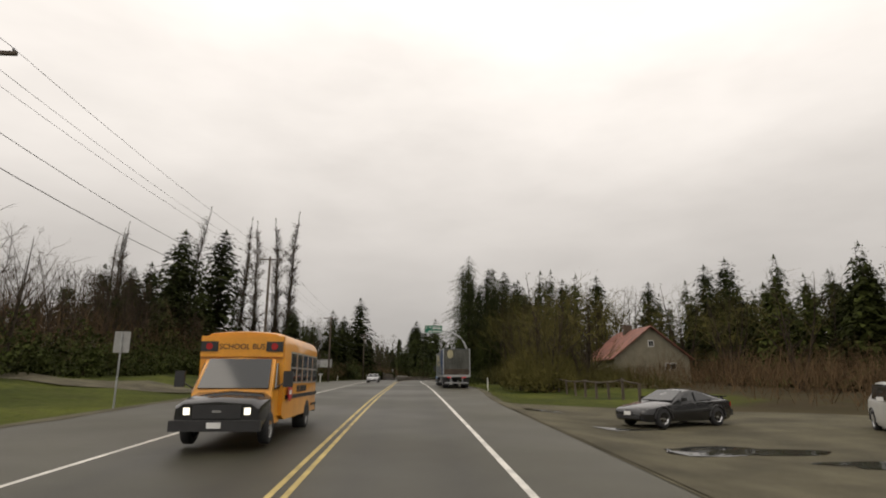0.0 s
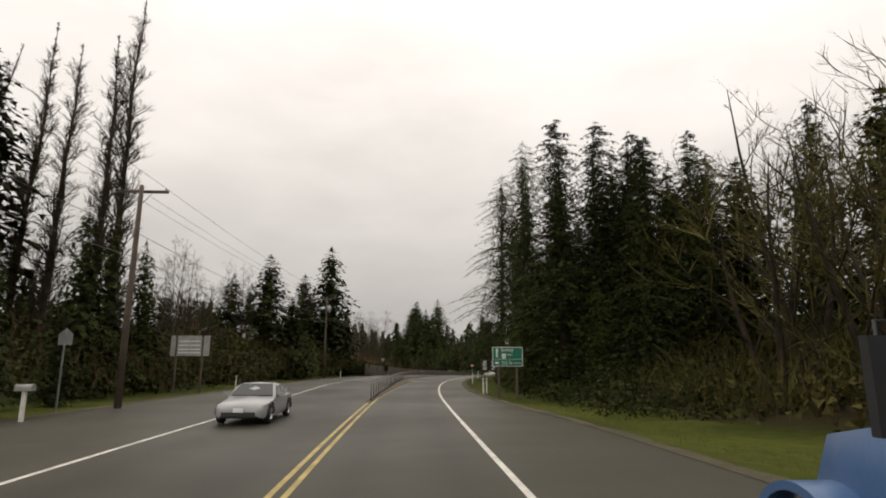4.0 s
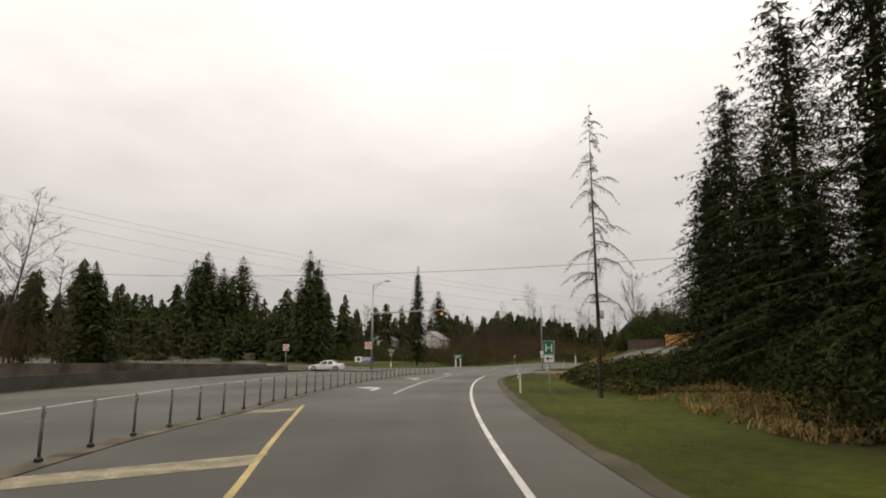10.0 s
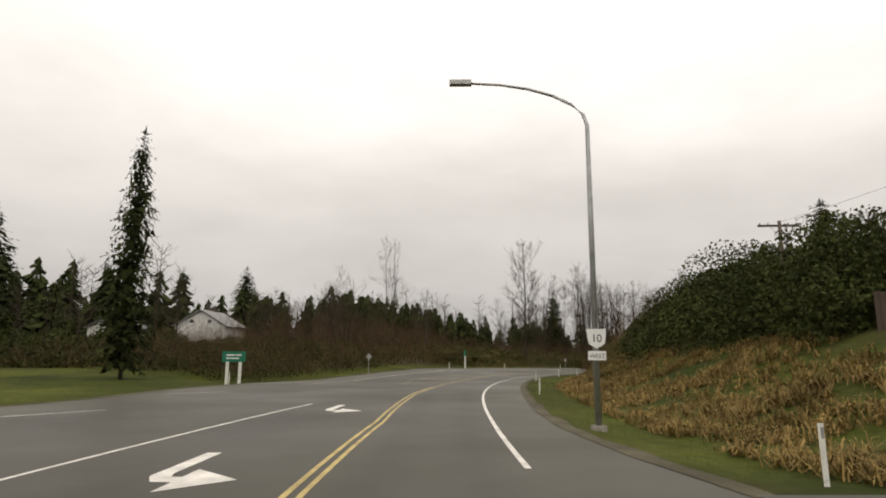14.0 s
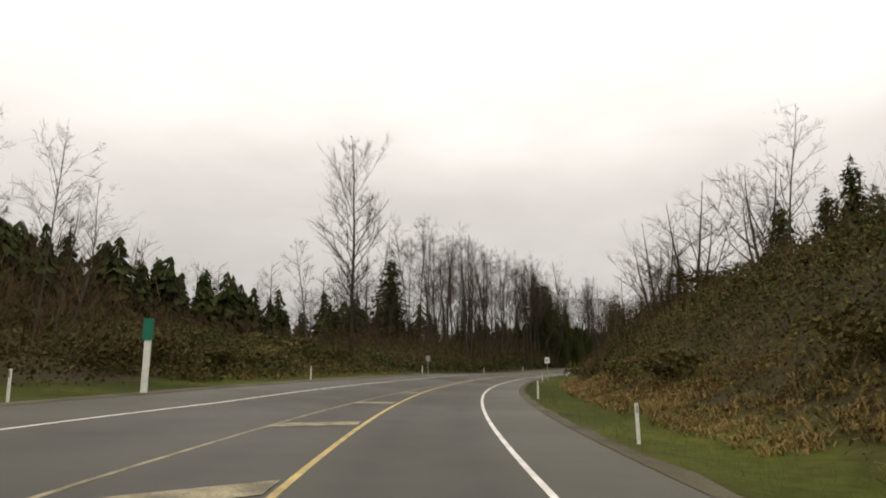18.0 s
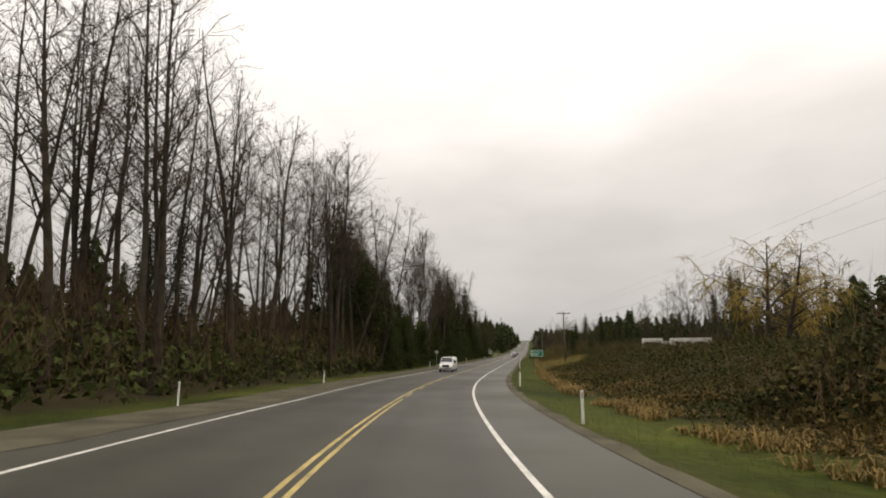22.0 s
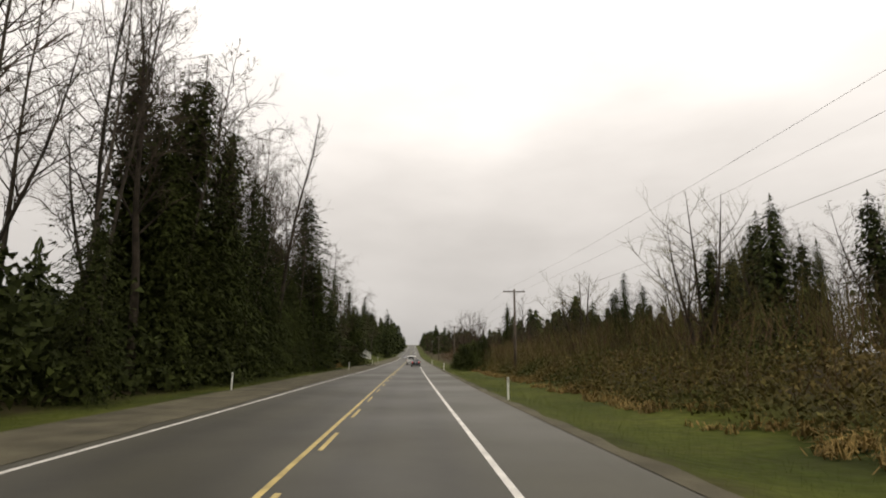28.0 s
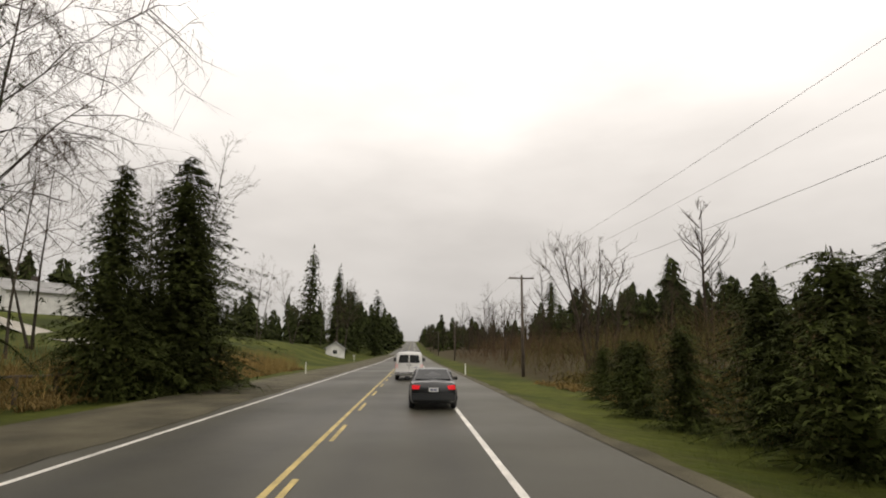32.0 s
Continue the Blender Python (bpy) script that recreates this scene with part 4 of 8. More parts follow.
GROUPS = {"alder": "roadside alders", "fir": "roadside firs", "spruce": "firs in the woods", "near_cedar": "cedars beside the road", "cedar": "roadside cedars", "tall_cedar": "roadside cedars", "hedge_cedar": "row of young cedars", "bramble": "brambles on the banks", "shrub": "evergreen shrubs",
          "poplar": "row of poplars", "maple": "leafless maples", "mossy": "mossy maples"}
used = {}
tree_rng = random.Random(5)


def stand(kind, s, u, h, which=None, wide=1.0, turn=None, dz=-.1):
    """Stands one tree of a kind, h metres high, on the land."""
    models = MODELS[kind]
    fresh = [i for i in range(len(models)) if (kind, i) not in used]
    k = which if which is not None else fresh[0] if fresh else tree_rng.randrange(len(models))
    src = models[k]
    sc = h / src["h"]
    a = tree_rng.uniform(0, 360) if turn is None else turn
    wide *= 1.18 if kind in ("fir", "big_fir", "edge_fir") else .92 if kind == "spruce" else 1.0
    p = at(s, u, dz)
    m = pose(p.x, p.y, p.z, tree_rng.uniform(-1.5, 1.5), tree_rng.uniform(-1.5, 1.5), a) @ Matrix.Diagonal((sc * wide, sc * wide, sc, 1))
    if (kind, k) not in used:
        used[(kind, k)] = True
        src.matrix_basis = m
        ob = src
    else:
        keep = src.matrix_basis.copy()
        src.matrix_basis = Matrix()
        ob = copy_thing(src, m)
        src.matrix_basis = keep
    tagged(ob, LABELS[kind][0], LABELS[kind][1], GROUPS.get(kind, ""))
    return ob


def wood(kind, n, s0, s1, u0, u1, h0, h1, wide=1.0):
    """n trees of a kind scattered over a stretch of land."""
    for k in range(n):
        s = s0 + (s1 - s0) * (k + tree_rng.random()) / n
        stand(kind, s, tree_rng.uniform(u0, u1), tree_rng.uniform(h0, h1), wide=wide * tree_rng.uniform(.85, 1.2))


def triangle_mesh(name, T, mat):
    n = len(T)
    me = bpy.data.meshes.new(name)
    me.vertices.add(3 * n)
    me.vertices.foreach_set("co", T.reshape(-1).astype(np.float32))
    me.loops.add(3 * n)
    me.loops.foreach_set("vertex_index", np.arange(3 * n, dtype=np.int32))
    me.polygons.add(n)
    me.polygons.foreach_set("loop_start", np.arange(0, 3 * n, 3, dtype=np.int32))
    me.update(calc_edges=True)
    me.materials.append(mat)
    return me


# ---- what nobody could count: undergrowth, far woods ----
def lumps(s, u):
    return .5 + .5 * (np.sin(s * .43 + 1.3 * np.sin(u * .31)) * np.sin(u * .57 + s * .11) * .6 + .4 * np.sin(s * 1.1 + u * .9))


def undergrowth(label, s0, s1, u0, u1, h, n, size, mat, seed, twiggy=0.0, low=.35):
    """Leaves and canes that fill a belt of land, heaped in lumps."""
    rng = np.random.default_rng(seed)
    s = rng.uniform(s0, s1, n)
    ua = u0(s) if callable(u0) else u0
    ub = u1(s) if callable(u1) else u1
    u = ua + (ub - ua) * rng.random(n)
    hh = h(s) if callable(h) else h
    edge = np.clip(np.minimum(np.abs(u - ua), np.abs(ub - u)) / np.minimum(4.0, np.abs(ub - ua) * .3), 0, 1)
    edge = np.minimum(edge, np.clip(np.minimum(s - s0, s1 - s) / 4.0, 0, 1))
    top = hh * (low + (1 - low) * lumps(s, u)) * (.3 + .7 * edge ** .7)
    heart = (rng.random(n) < .22) & (twiggy < .58) & (np.abs(u - (ua + ub) / 2) < np.abs(ub - ua) * .36)
    z = top * np.where(heart, rng.random(n) * .72, 1 - rng.random(n) ** 1.7 * .95)
    x, y, hd, _ = line_at(s)
    c = np.stack([x + u * np.cos(hd), y + u * np.sin(hd), height(s, u) + z], 1)
    a = rng.normal(size=(n, 3))
    a /= np.linalg.norm(a, axis=1)[:, None]
    b = np.cross(a, rng.normal(size=(n, 3)))
    b /= np.linalg.norm(b, axis=1)[:, None]
    k = (size * rng.uniform(.5, 1.5, n) * np.where(heart, 1.6, 1.0))[:, None]
    tw = ((rng.random(n) < twiggy) & ~heart)[:, None]
    a[:, 2] = np.where(tw[:, 0], np.abs(a[:, 2]) + .8, a[:, 2])
    la, lb = np.where(tw, 3.2, .9), np.where(tw, .045, .5)
    V = np.stack([c - b * k * lb, c + a * k * la, c + b * k * lb], 1).reshape(-1, 3)
    me = triangle_mesh("undergrowth", V.reshape(-1, 3, 3), mat)
    return tagged(new("undergrowth", me), label, "undergrowth", kind="stuff")


def tussocks(label, s0, s1, u0, u1, h, n, mat, seed, blades=13, patch=.4, width=.02):
    """Clumps of dead grass whose blades rise and fall over, thick in some patches and absent in others."""
    rng = np.random.default_rng(seed)
    s = rng.uniform(s0, s1, n)
    ua = u0(s) if callable(u0) else np.full(n, float(u0))
    ub = u1(s) if callable(u1) else np.full(n, float(u1))
    u = ua + (ub - ua) * rng.random(n)
    keep = lumps(s * .9 + 7, u * 1.2) + rng.uniform(-.18, .18, n) > patch
    s, u = s[keep], u[keep]
    m = len(s) * blades
    size = np.repeat(h * rng.uniform(.5, 1.35, len(s)) * (.6 + .6 * lumps(s, u)), blades)
    s, u = np.repeat(s, blades) + rng.normal(0, .12, m), np.repeat(u, blades) + rng.normal(0, .12, m)
    x, y, hd, _ = line_at(s)
    base = np.stack([x + u * np.cos(hd), y + u * np.sin(hd), height(s, u) - .03], 1)
    az = rng.uniform(0, math.tau, m)
    out = np.stack([np.cos(az), np.sin(az), np.zeros(m)], 1)
    side = np.stack([-np.sin(az), np.cos(az), np.zeros(m)], 1) * (width * rng.uniform(.6, 1.5, m))[:, None]
    up = np.array([0, 0, 1.0])
    L = (size * rng.uniform(.6, 1.3, m))[:, None]
    bend = rng.uniform(.25, .8, m)[:, None]
    mid = base + (out * bend + up * (1.05 - bend * .7)) * L * .62
    tip = mid + (out * (.35 + bend) + up * (.45 - bend)) * L * .6
    T = np.stack([np.stack([base - side, base + side, mid + side * .8], 1), np.stack([base - side, mid + side * .8, mid - side * .8], 1), np.stack([mid - side * .8, mid + side * .8, tip], 1)], 1)
    return tagged(new("dry_grass", triangle_mesh("dry_grass", T.reshape(-1, 3, 3), mat)), label, "dry grass", kind="stuff")


def small_conifer(seed):
    """A ragged little crown of unit height, as triangles, for woods that stay far off."""
    rng = random.Random(seed)
    T = []
    R, power, lean = rng.uniform(.19, .3), rng.uniform(.55, .95), rng.uniform(-.02, .02)
    z, k = .05, 0
    while z < .97:
        r = R * (1 - z) ** power * rng.uniform(.75, 1.2) + .012
        for q in range(8 if z < .7 else 6):
            a = q * math.tau / (8 if z < .7 else 6) + k * .5 + rng.uniform(-.3, .3)
            L = r * rng.uniform(.55, 1.35)
            c, s_ = math.cos(a), math.sin(a)
            w = L * rng.uniform(.28, .5) + .008
            zt = z - L * rng.uniform(.0, .5)
            T.append(((lean * z + c * L * .1, s_ * L * .1, z + .06), (c * L - s_ * w * .3, s_ * L + c * w * .3, zt), (c * L * .7 - s_ * w, s_ * L * .7 + c * w, zt + rng.uniform(-.04, .0))))
            T.append(((lean * z + c * L * .1, s_ * L * .1, z + .05), (c * L * .75 + s_ * w, s_ * L * .75 - c * w, zt - rng.uniform(.0, .05)), (c * L, s_ * L, zt)))
        z += .07 * (1.15 - .4 * z)
        k += 1
    return np.array(T)


SMALL = [small_conifer(200 + k) for k in range(8)]
FAR_T = []


def far_firs(n, s0, s1, u0, u1, h0, h1, seed):
    """Small ragged conifers, close together, for woods that stay far off."""
    rng = random.Random(seed)
    for _ in range(int(n * .82)):
        s, u = rng.uniform(s0, s1), rng.uniform(u0, u1)
        h = (h0 + (h1 - h0) * rng.random() ** 1.6) * 1.12
        p = at(s, u, -.3)
        a, wd = rng.uniform(0, 6.28), rng.uniform(.85, 1.35)
        c, q = math.cos(a) * h * wd, math.sin(a) * h * wd
        FAR_T.append(SMALL[rng.randrange(8)] @ np.array([[c, q, 0], [-q, c, 0], [0, 0, h]]) + np.array(p))


FARB_V, FARB_F = [], []


def far_bare(n, s0, s1, u0, u1, h0, h1, seed):
    """Leafless trees for woods that stay far off."""
    rng = random.Random(seed)
    for _ in range(n):
        s, u, h = rng.uniform(s0, s1), rng.uniform(u0, u1), rng.uniform(h0, h1)
        p = at(s, u, -.3)
        tube(FARB_V, FARB_F, [p, p + Vector((0, 0, h * .5)), p + Vector((rng.uniform(-.5, .5), rng.uniform(-.5, .5), h))], [h * .011, h * .008, .02], 3)
        for k in range(34):
            t = rng.uniform(.25, .97)
            a = rng.uniform(0, 6.28)
            L = h * .22 * (1.15 - t) + h * .05
            q = p + Vector((0, 0, h * t))
            e = q + Vector((math.cos(a) * L, math.sin(a) * L, L * rng.uniform(.5, 1.3)))
            ribbon(FARB_V, FARB_F, [q, q.lerp(e, .5) + rand_unit(rng) * L * .1, e], h * .003)
            for j in range(3):
                w = q.lerp(e, rng.uniform(.3, .95))
                ribbon(FARB_V, FARB_F, [w, w + (rand_unit(rng) + Vector((0, 0, .5))) * L * .4], h * .0018)

# ---- left side, along the road ----
for s, u, h in ((129, -53.4, 41), (119, -36.6, 34), (119, -33.7, 34.5), (118, -29.2, 35), (116, -25.2, 34.5), (128, -69, 36), (133, -75, 37), (136, -80, 36)):
    stand("poplar", s, u, h, wide=1.25)
for s, u, h in ((121, -50.8, 32), (116, -40.4, 30), (98, -47.7, 18), (104, -56, 20), (112, -47, 22), (148.4, -25.8, 18), (146, -30, 14), (153, -24, 12), (118, -60, 22), (92, -54, 15), (108, -40, 17)):
    stand("fir", s, u, h, wide=1.35)
stand("fir", 90, -18.5, 11.8, 0, 1.35)
stand("fir", 178, -29.5, 25.5, 2, 1.2)
stand("fir", 175, -33, 19, 1, 1.3)
stand("fir", 172, -30, 15, 0, 1.3)
stand("fir", 180, -27, 11, 0, 1.3)
wood("spruce", 8, 158, 182, -62, -48, 13, 19, 1.3)
wood("maple", 12, 30, 104, -58, -38, 9, 14)
wood("maple", 7, 108, 160, -40, -24, 9, 14)
wood("spruce", 10, 160, 186, -36, -25, 5, 8.5, 1.3)
wood("shrub", 14, 30, 100, -38, -32, 2.2, 3.2, 1.3)
wood("shrub", 10, 104, 200, -30, -19, 2.5, 4.5, 1.2)
wood("alder", 8, 138, 190, -60, -34, 15, 22)
wood("alder", 7, 128, 152, -38, -24, 13, 19, .8)
wood("spruce", 6, 165, 215, -60, -34, 9, 15, 1.2)
undergrowth("dark tangled shrubs and leafless canes behind the lawn", 20, 112, -62, -33, profile((20, 7), (60, 9), (100, 11), (112, 8)), 16000, .5, M_TWIG_RED, 1, 1.0)
undergrowth("dark evergreen hedge and shrubs behind the lawn", 20, 112, -42, -31, profile((20, 5), (60, 6.5), (112, 7)), 22000, .3, M_IVY, 2)
undergrowth("dense dark evergreen undergrowth beside the oncoming lane", 101, 205, offset(PAVE_L, -16), offset(PAVE_L, -4.5), profile((101, 4), (125, 6), (160, 8), (178, 7), (190, 4), (205, 3)), 26000, .32, M_IVY, 3)
undergrowth("brown leafless canes beside the oncoming lane", 101, 215, offset(PAVE_L, -18), offset(PAVE_L, -3.8), profile((101, 4), (150, 7), (215, 3)), 9000, .38, M_TWIG_RED, 4, 1.0)
# beyond the side road and the junction
wood("alder", 9, 213, 240, -58, -46, 16, 21)
for s, u, h in ((246, -48, 13.5), (250, -52, 14), (243, -45, 13)):
    stand("fir", s, u, h, wide=1.2)
wood("alder", 7, 215, 262, -95, -62, 14, 20)
wood("spruce", 8, 215, 262, -100, -60, 9, 16, 1.2)
for s, u, h in ((350, -184.8, 46), (355, -196, 46), (379, -236, 55), (345, -103, 31), (357, -347, 64), (421, -154, 36), (330, -140, 32), (338, -160, 38), (366, -215, 44), (316, -72, 22)):
    stand("fir", s, u, h, wide=1.3)
stand("fir", 312, -31.5, 24.5, 1, .55)
stand("fir", 308, -61.7, 29.5, 1, .95)
stand("fir", 304, -55, 26, 1, .8)
undergrowth("leafless brush on a bank beyond the junction", 205, 262, -100, -42, 6, 9000, .5, M_TWIG_RED, 5, 1.0)
undergrowth("clipped dark hedge behind the junction lawn", 319, 346, -84, -44, 4.6, 16000, .3, M_IVY, 6)
undergrowth("tangled brown and green brush beyond the junction", 318, 378, -60, offset(PAVE_L, -4.5), profile((312, 1.8), (340, 3.2), (378, 3.5)), 34000, .2, M_BRAMBLE, 7, .15)
undergrowth("dark evergreen shrubs beyond the junction", 319, 352, -62, offset(PAVE_L, -5.5), profile((319, 2.2), (330, 3.6), (352, 4.2)), 30000, .2, M_IVY, 72)
undergrowth("leafless reddish brush beyond the junction", 318, 380, -60, offset(PAVE_L, -4), profile((318, 2.5), (338, 3.2), (352, 8), (380, 9)), 18000, .42, M_TWIG_RED, 8, 1.0)
wood("cedar", 12, 322, 346, -88, -48, 4.5, 7, 1.2)
wood("maple", 12, 346, 378, -56, -26, 9, 15)
wood("spruce", 11, 352, 392, -70, -40, 9, 13, 1.05)
for s, u, h in ((369.5, -28.8, 25), (371, -31.6, 26)):
    stand("alder", s, u, h, 1, .62)
for s, u, h in ((375.5, -24.7, 15.5), (378, -32.5, 18), (369, -22.5, 12.5), (367, -41, 20), (374, -38, 14.5), (416, -25.9, 18), (411, -31, 11.5), (405, -38, 10.5)):
    stand("alder", s, u, h)
stand("alder", 385, -32, 13.5)
stand("alder", 383, -29, 14.5)
stand("cottonwood", 423, -23.4, 36.5)
undergrowth("bramble mound with dry brown canes", 378, 418, -40, offset(PAVE_L, -3.8), profile((378, 1), (388, 2.4), (408, 2.2), (418, 1.2)), 20000, .24, M_BRAMBLE, 9, .08)
wood("bramble", 14, 379, 416, -34, -17, 1.4, 2.2, 1.2)
undergrowth("dark green leaves trailing over the bramble mound", 378, 418, -40, offset(PAVE_L, -4.2), profile((378, 1.1), (388, 2.5), (408, 2.3), (418, 1.3)), 24000, .15, M_IVY, 74)
undergrowth("dark leafless brush behind the bramble mound", 376, 436, -56, -36, 7, 9000, .45, M_TWIG_RED, 53, 1.0)
undergrowth("dark evergreen brush behind the bramble mound", 376, 436, -56, -40, 6, 9000, .42, M_IVY, 54)
# alder woods on the left bank of the long bend
stand("fir", 455, -35, 25.5, 2, 1.25)
stand("fir", 448, -30, 17, 0, 1.2)
for s, u, h in ((495, -17.4, 31), (500, -19.4, 29), (501, -23.5, 30), (491, -16.5, 27), (500, -16.6, 30), (470, -18, 31.5), (459, -23, 29), (540, -22.5, 36), (560, -19, 33), (624, -16, 32), (551, -17, 31), (592, -17, 28)):
    stand("stout_alder", s, u, h)
wood("stout_alder", 6, 452, 486, -26, -17, 24, 29)
for s, u, h in ((473, -34, 38), (459, -18.5, 32), (471, -32.7, 37), (479, -40, 41)):
    stand("alder", s, u, h)
wood("alder", 24, 447, 532, -28, -16.0, 25, 32)
wood("alder", 12, 470, 600, -36, -24, 28, 34)
wood("alder", 5, 430, 446, -50, -34, 12, 17)
stand("stout_alder", 450, -35, 28, 1)
for s, u, h in ((452, -39.5, 22), (456, -44, 24), (449, -38, 19), (447, -40, 18)):
    stand("alder", s, u, h)
wood("maple", 8, 425, 515, -40, -18, 9, 15)
wood("alder", 10, 446, 500, -30, -15.5, 14, 24)
wood("spruce", 10, 440, 520, -50, -24, 9, 17, 1.3)
undergrowth("dark evergreen undergrowth of the alder woods", 418, 525, -45, offset(PAVE_L, -4.5), profile((418, 2.5), (440, 5), (480, 6), (525, 7)), 30000, .36, M_IVY, 10)
undergrowth("brown leafless undergrowth of the alder woods", 418, 525, -50, offset(PAVE_L, -3.8), profile((418, 3), (445, 8), (525, 9)), 24000, .42, M_TWIG_RED, 11, 1.0)
# cedars and bare trees along the straight
for s, u, h in ((519, -20, 21), (528, -24, 24), (538, -32, 32), (546, -30, 30), (512, -24, 15), (553, -26, 22), (533, -29, 28), (541, -27, 26), (549, -33, 30), (536, -23, 21), (544, -22, 20)):
    stand("tall_cedar", s, u, h, wide=1.12)
wood("near_cedar", 16, 515, 590, -18.5, -14.6, 7, 11.5, 1.15)
wood("near_cedar", 5, 593, 612, -18.5, -15.2, 12, 16, 1.0)
wood("near_cedar", 6, 612, 633, -18, -14.8, 6, 10, 1.2)
wood("near_cedar", 5, 636, 652, -18, -15, 11, 15, 1.0)
wood("cedar", 14, 515, 588, -28, -19, 10, 15, 1.15)
wood("tall_cedar", 9, 594, 613, -25, -16, 16, 21, 1.05)
wood("cedar", 6, 613, 633, -27, -18.5, 8, 11, 1.2)
wood("tall_cedar", 5, 637, 655, -27, -18, 15, 20, 1.1)
for s, u, h in ((617, -18, 29), (624, -17, 31), (634, -18, 30), (641, -17.5, 26)):
    stand("alder", s, u, h)
for s, u, h in ((548, -15.5, 30), (541, -16, 27), (519, -16.5, 26), (585, -16, 25.5), (591, -18, 27), (603, -17, 25), (612, -19, 24), (569, -18, 26), (553, -16, 29), (558, -16, 28), (560, -21, 28), (576, -24, 27)):
    stand("alder", s, u, h)
wood("alder", 16, 545, 650, -26, -16, 26, 32)
for s, u, h in ((596, -20, 25), (601, -17.5, 27), (606, -21, 28), (611, -18.5, 26)):
    stand("tall_cedar", s, u, h, wide=1.15)
stand("broad_fir", 646, -17.3, 27.5, 0, 1.6)
stand("edge_fir", 650, -16.8, 19, 1, .85)
stand("edge_fir", 639, -17, 17, 1, 1.0)
stand("fir", 642, -20, 20, 0, 1.2)
for s, u, h in ((606, -17, 19), (610, -15.5, 19.5), (613, -18.5, 21), (617, -16, 19.5), (621, -18, 19), (626, -17.5, 18)):
    stand("edge_fir", s, u, h, wide=.85)
stand("edge_fir", 663, -14.3, 18, 0, .72)
stand("edge_fir", 655.5, -16.5, 18, 0, .8)
stand("alder", 658, -17.5, 24)
stand("field_cedar", 646, -15, 17, 0, .7)
stand("alder", 644, -14.6, 22)
undergrowth("dark evergreen undergrowth under the cedars", 515, 655, -34, offset(PAVE_L, -3.8), profile((515, 5.5), (600, 5), (648, 4.5), (655, 2)), 34000, .34, M_CEDAR, 12)
undergrowth("dark evergreen undergrowth of the cedar belt", 515, 655, -26, offset(PAVE_L, -4.2), profile((515, 9), (600, 8), (648, 8), (655, 3)), 22000, .42, M_NEEDLE, 13)
stand("fir", 654.5, -13.8, 13, 1, .9)
stand("alder", 656.5, -13.2, 12.5)
stand("field_cedar", 677, -12.3, 12.6, 0, 1.55)
stand("field_cedar", 673.5, -14, 11.0, 1, 1.25)
stand("field_cedar", 680.5, -12.8, 10.0, 1, 1.5)
stand("birch", 666, -15.5, 24)
stand("birch", 671, -18.5, 20)
stand("birch", 659, -15.5, 16)
stand("alder", 690, -18.6, 21, 2, .8)
stand("alder", 696, -22, 17)
wood("alder", 5, 684, 700, -30, -18, 12, 17)
wood("spruce", 10, 800, 900, -30, -13, 18, 28, 1.1)
wood("alder", 6, 770, 830, -40, -16, 16, 21)
undergrowth("dry brown grass and canes along a field fence", 656, 720, -20, offset(PAVE_L, -3.5), 1.1, 9000, .28, M_STRAW, 14, .97)

wood("spruce", 10, 60, 112, -70, -50, 9, 15, 1.3)
wood("spruce", 9, 16, 60, -75, -52, 8, 12, 1.3)
wood("maple", 6, 18, 48, -60, -44, 10, 14)
wood("big_fir", 7, 509, 526, -25, -19, 13, 19, 1.05)
wood("spruce", 5, 430, 480, -44, -30, 8, 12, 1.3)
stand("edge_fir", 480, -29.5, 16.5, 0, 1.1)
stand("edge_fir", 470, -25.5, 13, 1, 1.1)

wood("spruce", 14, 88, 132, -44, -20, 8, 13, 1.2)
wood("spruce", 12, 84, 118, -34, -18, 5, 8, 1.3)
# ---- right side ----
stand("mossy", 66, 15.8, 10.5, wide=1.1)
wood("mossy", 8, 58, 96, 13, 26, 9, 14)
wood("maple", 4, 30, 62, 40, 75, 10, 15)
wood("mossy", 6, 20, 60, 45, 80, 10, 15)
wood("mossy", 8, 34, 66, 42, 56, 9, 13)
wood("spruce", 9, 40, 110, 42, 66, 12, 19, 1.3)
wood("spruce", 6, 80, 120, 45, 70, 12, 20, 1.2)
undergrowth("brown leafless brush behind the gravel lot", 5, 62, 21, 45, profile((5, 3), (40, 2.2), (62, 2.5)), 9000, .4, M_TWIG_RED, 20, 1.0)
undergrowth("olive brown shrubs round the house", 52, 100, profile((52, 10.5), (60, 13.9), (84, 13.5), (100, 11)), 26, profile((52, 1.2), (70, 2.6), (100, 4)), 16000, .3, M_MOSS, 21, .8)
for s, u, h in ((151, 16.5, 29), (129, 14, 22), (118, 17, 21), (108, 20, 19), (134, 20, 24), (100, 24, 18)):
    stand("edge_fir", s, u, h, wide=.95)
stand("overhang_fir", 153, 8.0, 31, wide=1.15)
stand("overhang_fir", 166, 9.5, 29)
stand("overhang_fir", 176, 10.0, 28)
stand("overhang_fir", 138, 11.0, 30)
stand("overhang_fir", 188.5, 11.0, 27)
for s, u, h in ((222, 19.5, 17), (228, 21, 16), (216, 18.5, 19), (208, 17.5, 20), (201, 16.5, 20)):
    stand("edge_fir", s, u, h, wide=1.15)
stand("lone_hemlock", 213.6, 9.0, 17, wide=.6)
stand("edge_fir", 141, 11.6, 26, 0, .75)
wood("edge_fir", 8, 92, 196, 13, 16, 14, 22, .9)
wood("edge_fir", 8, 92, 190, 14.5, 18, 15, 23, 1.1)
wood("fir", 8, 92, 190, 19, 24, 15, 23, 1.15)
wood("big_fir", 5, 207, 242, 21, 27, 13, 18, 1.0)
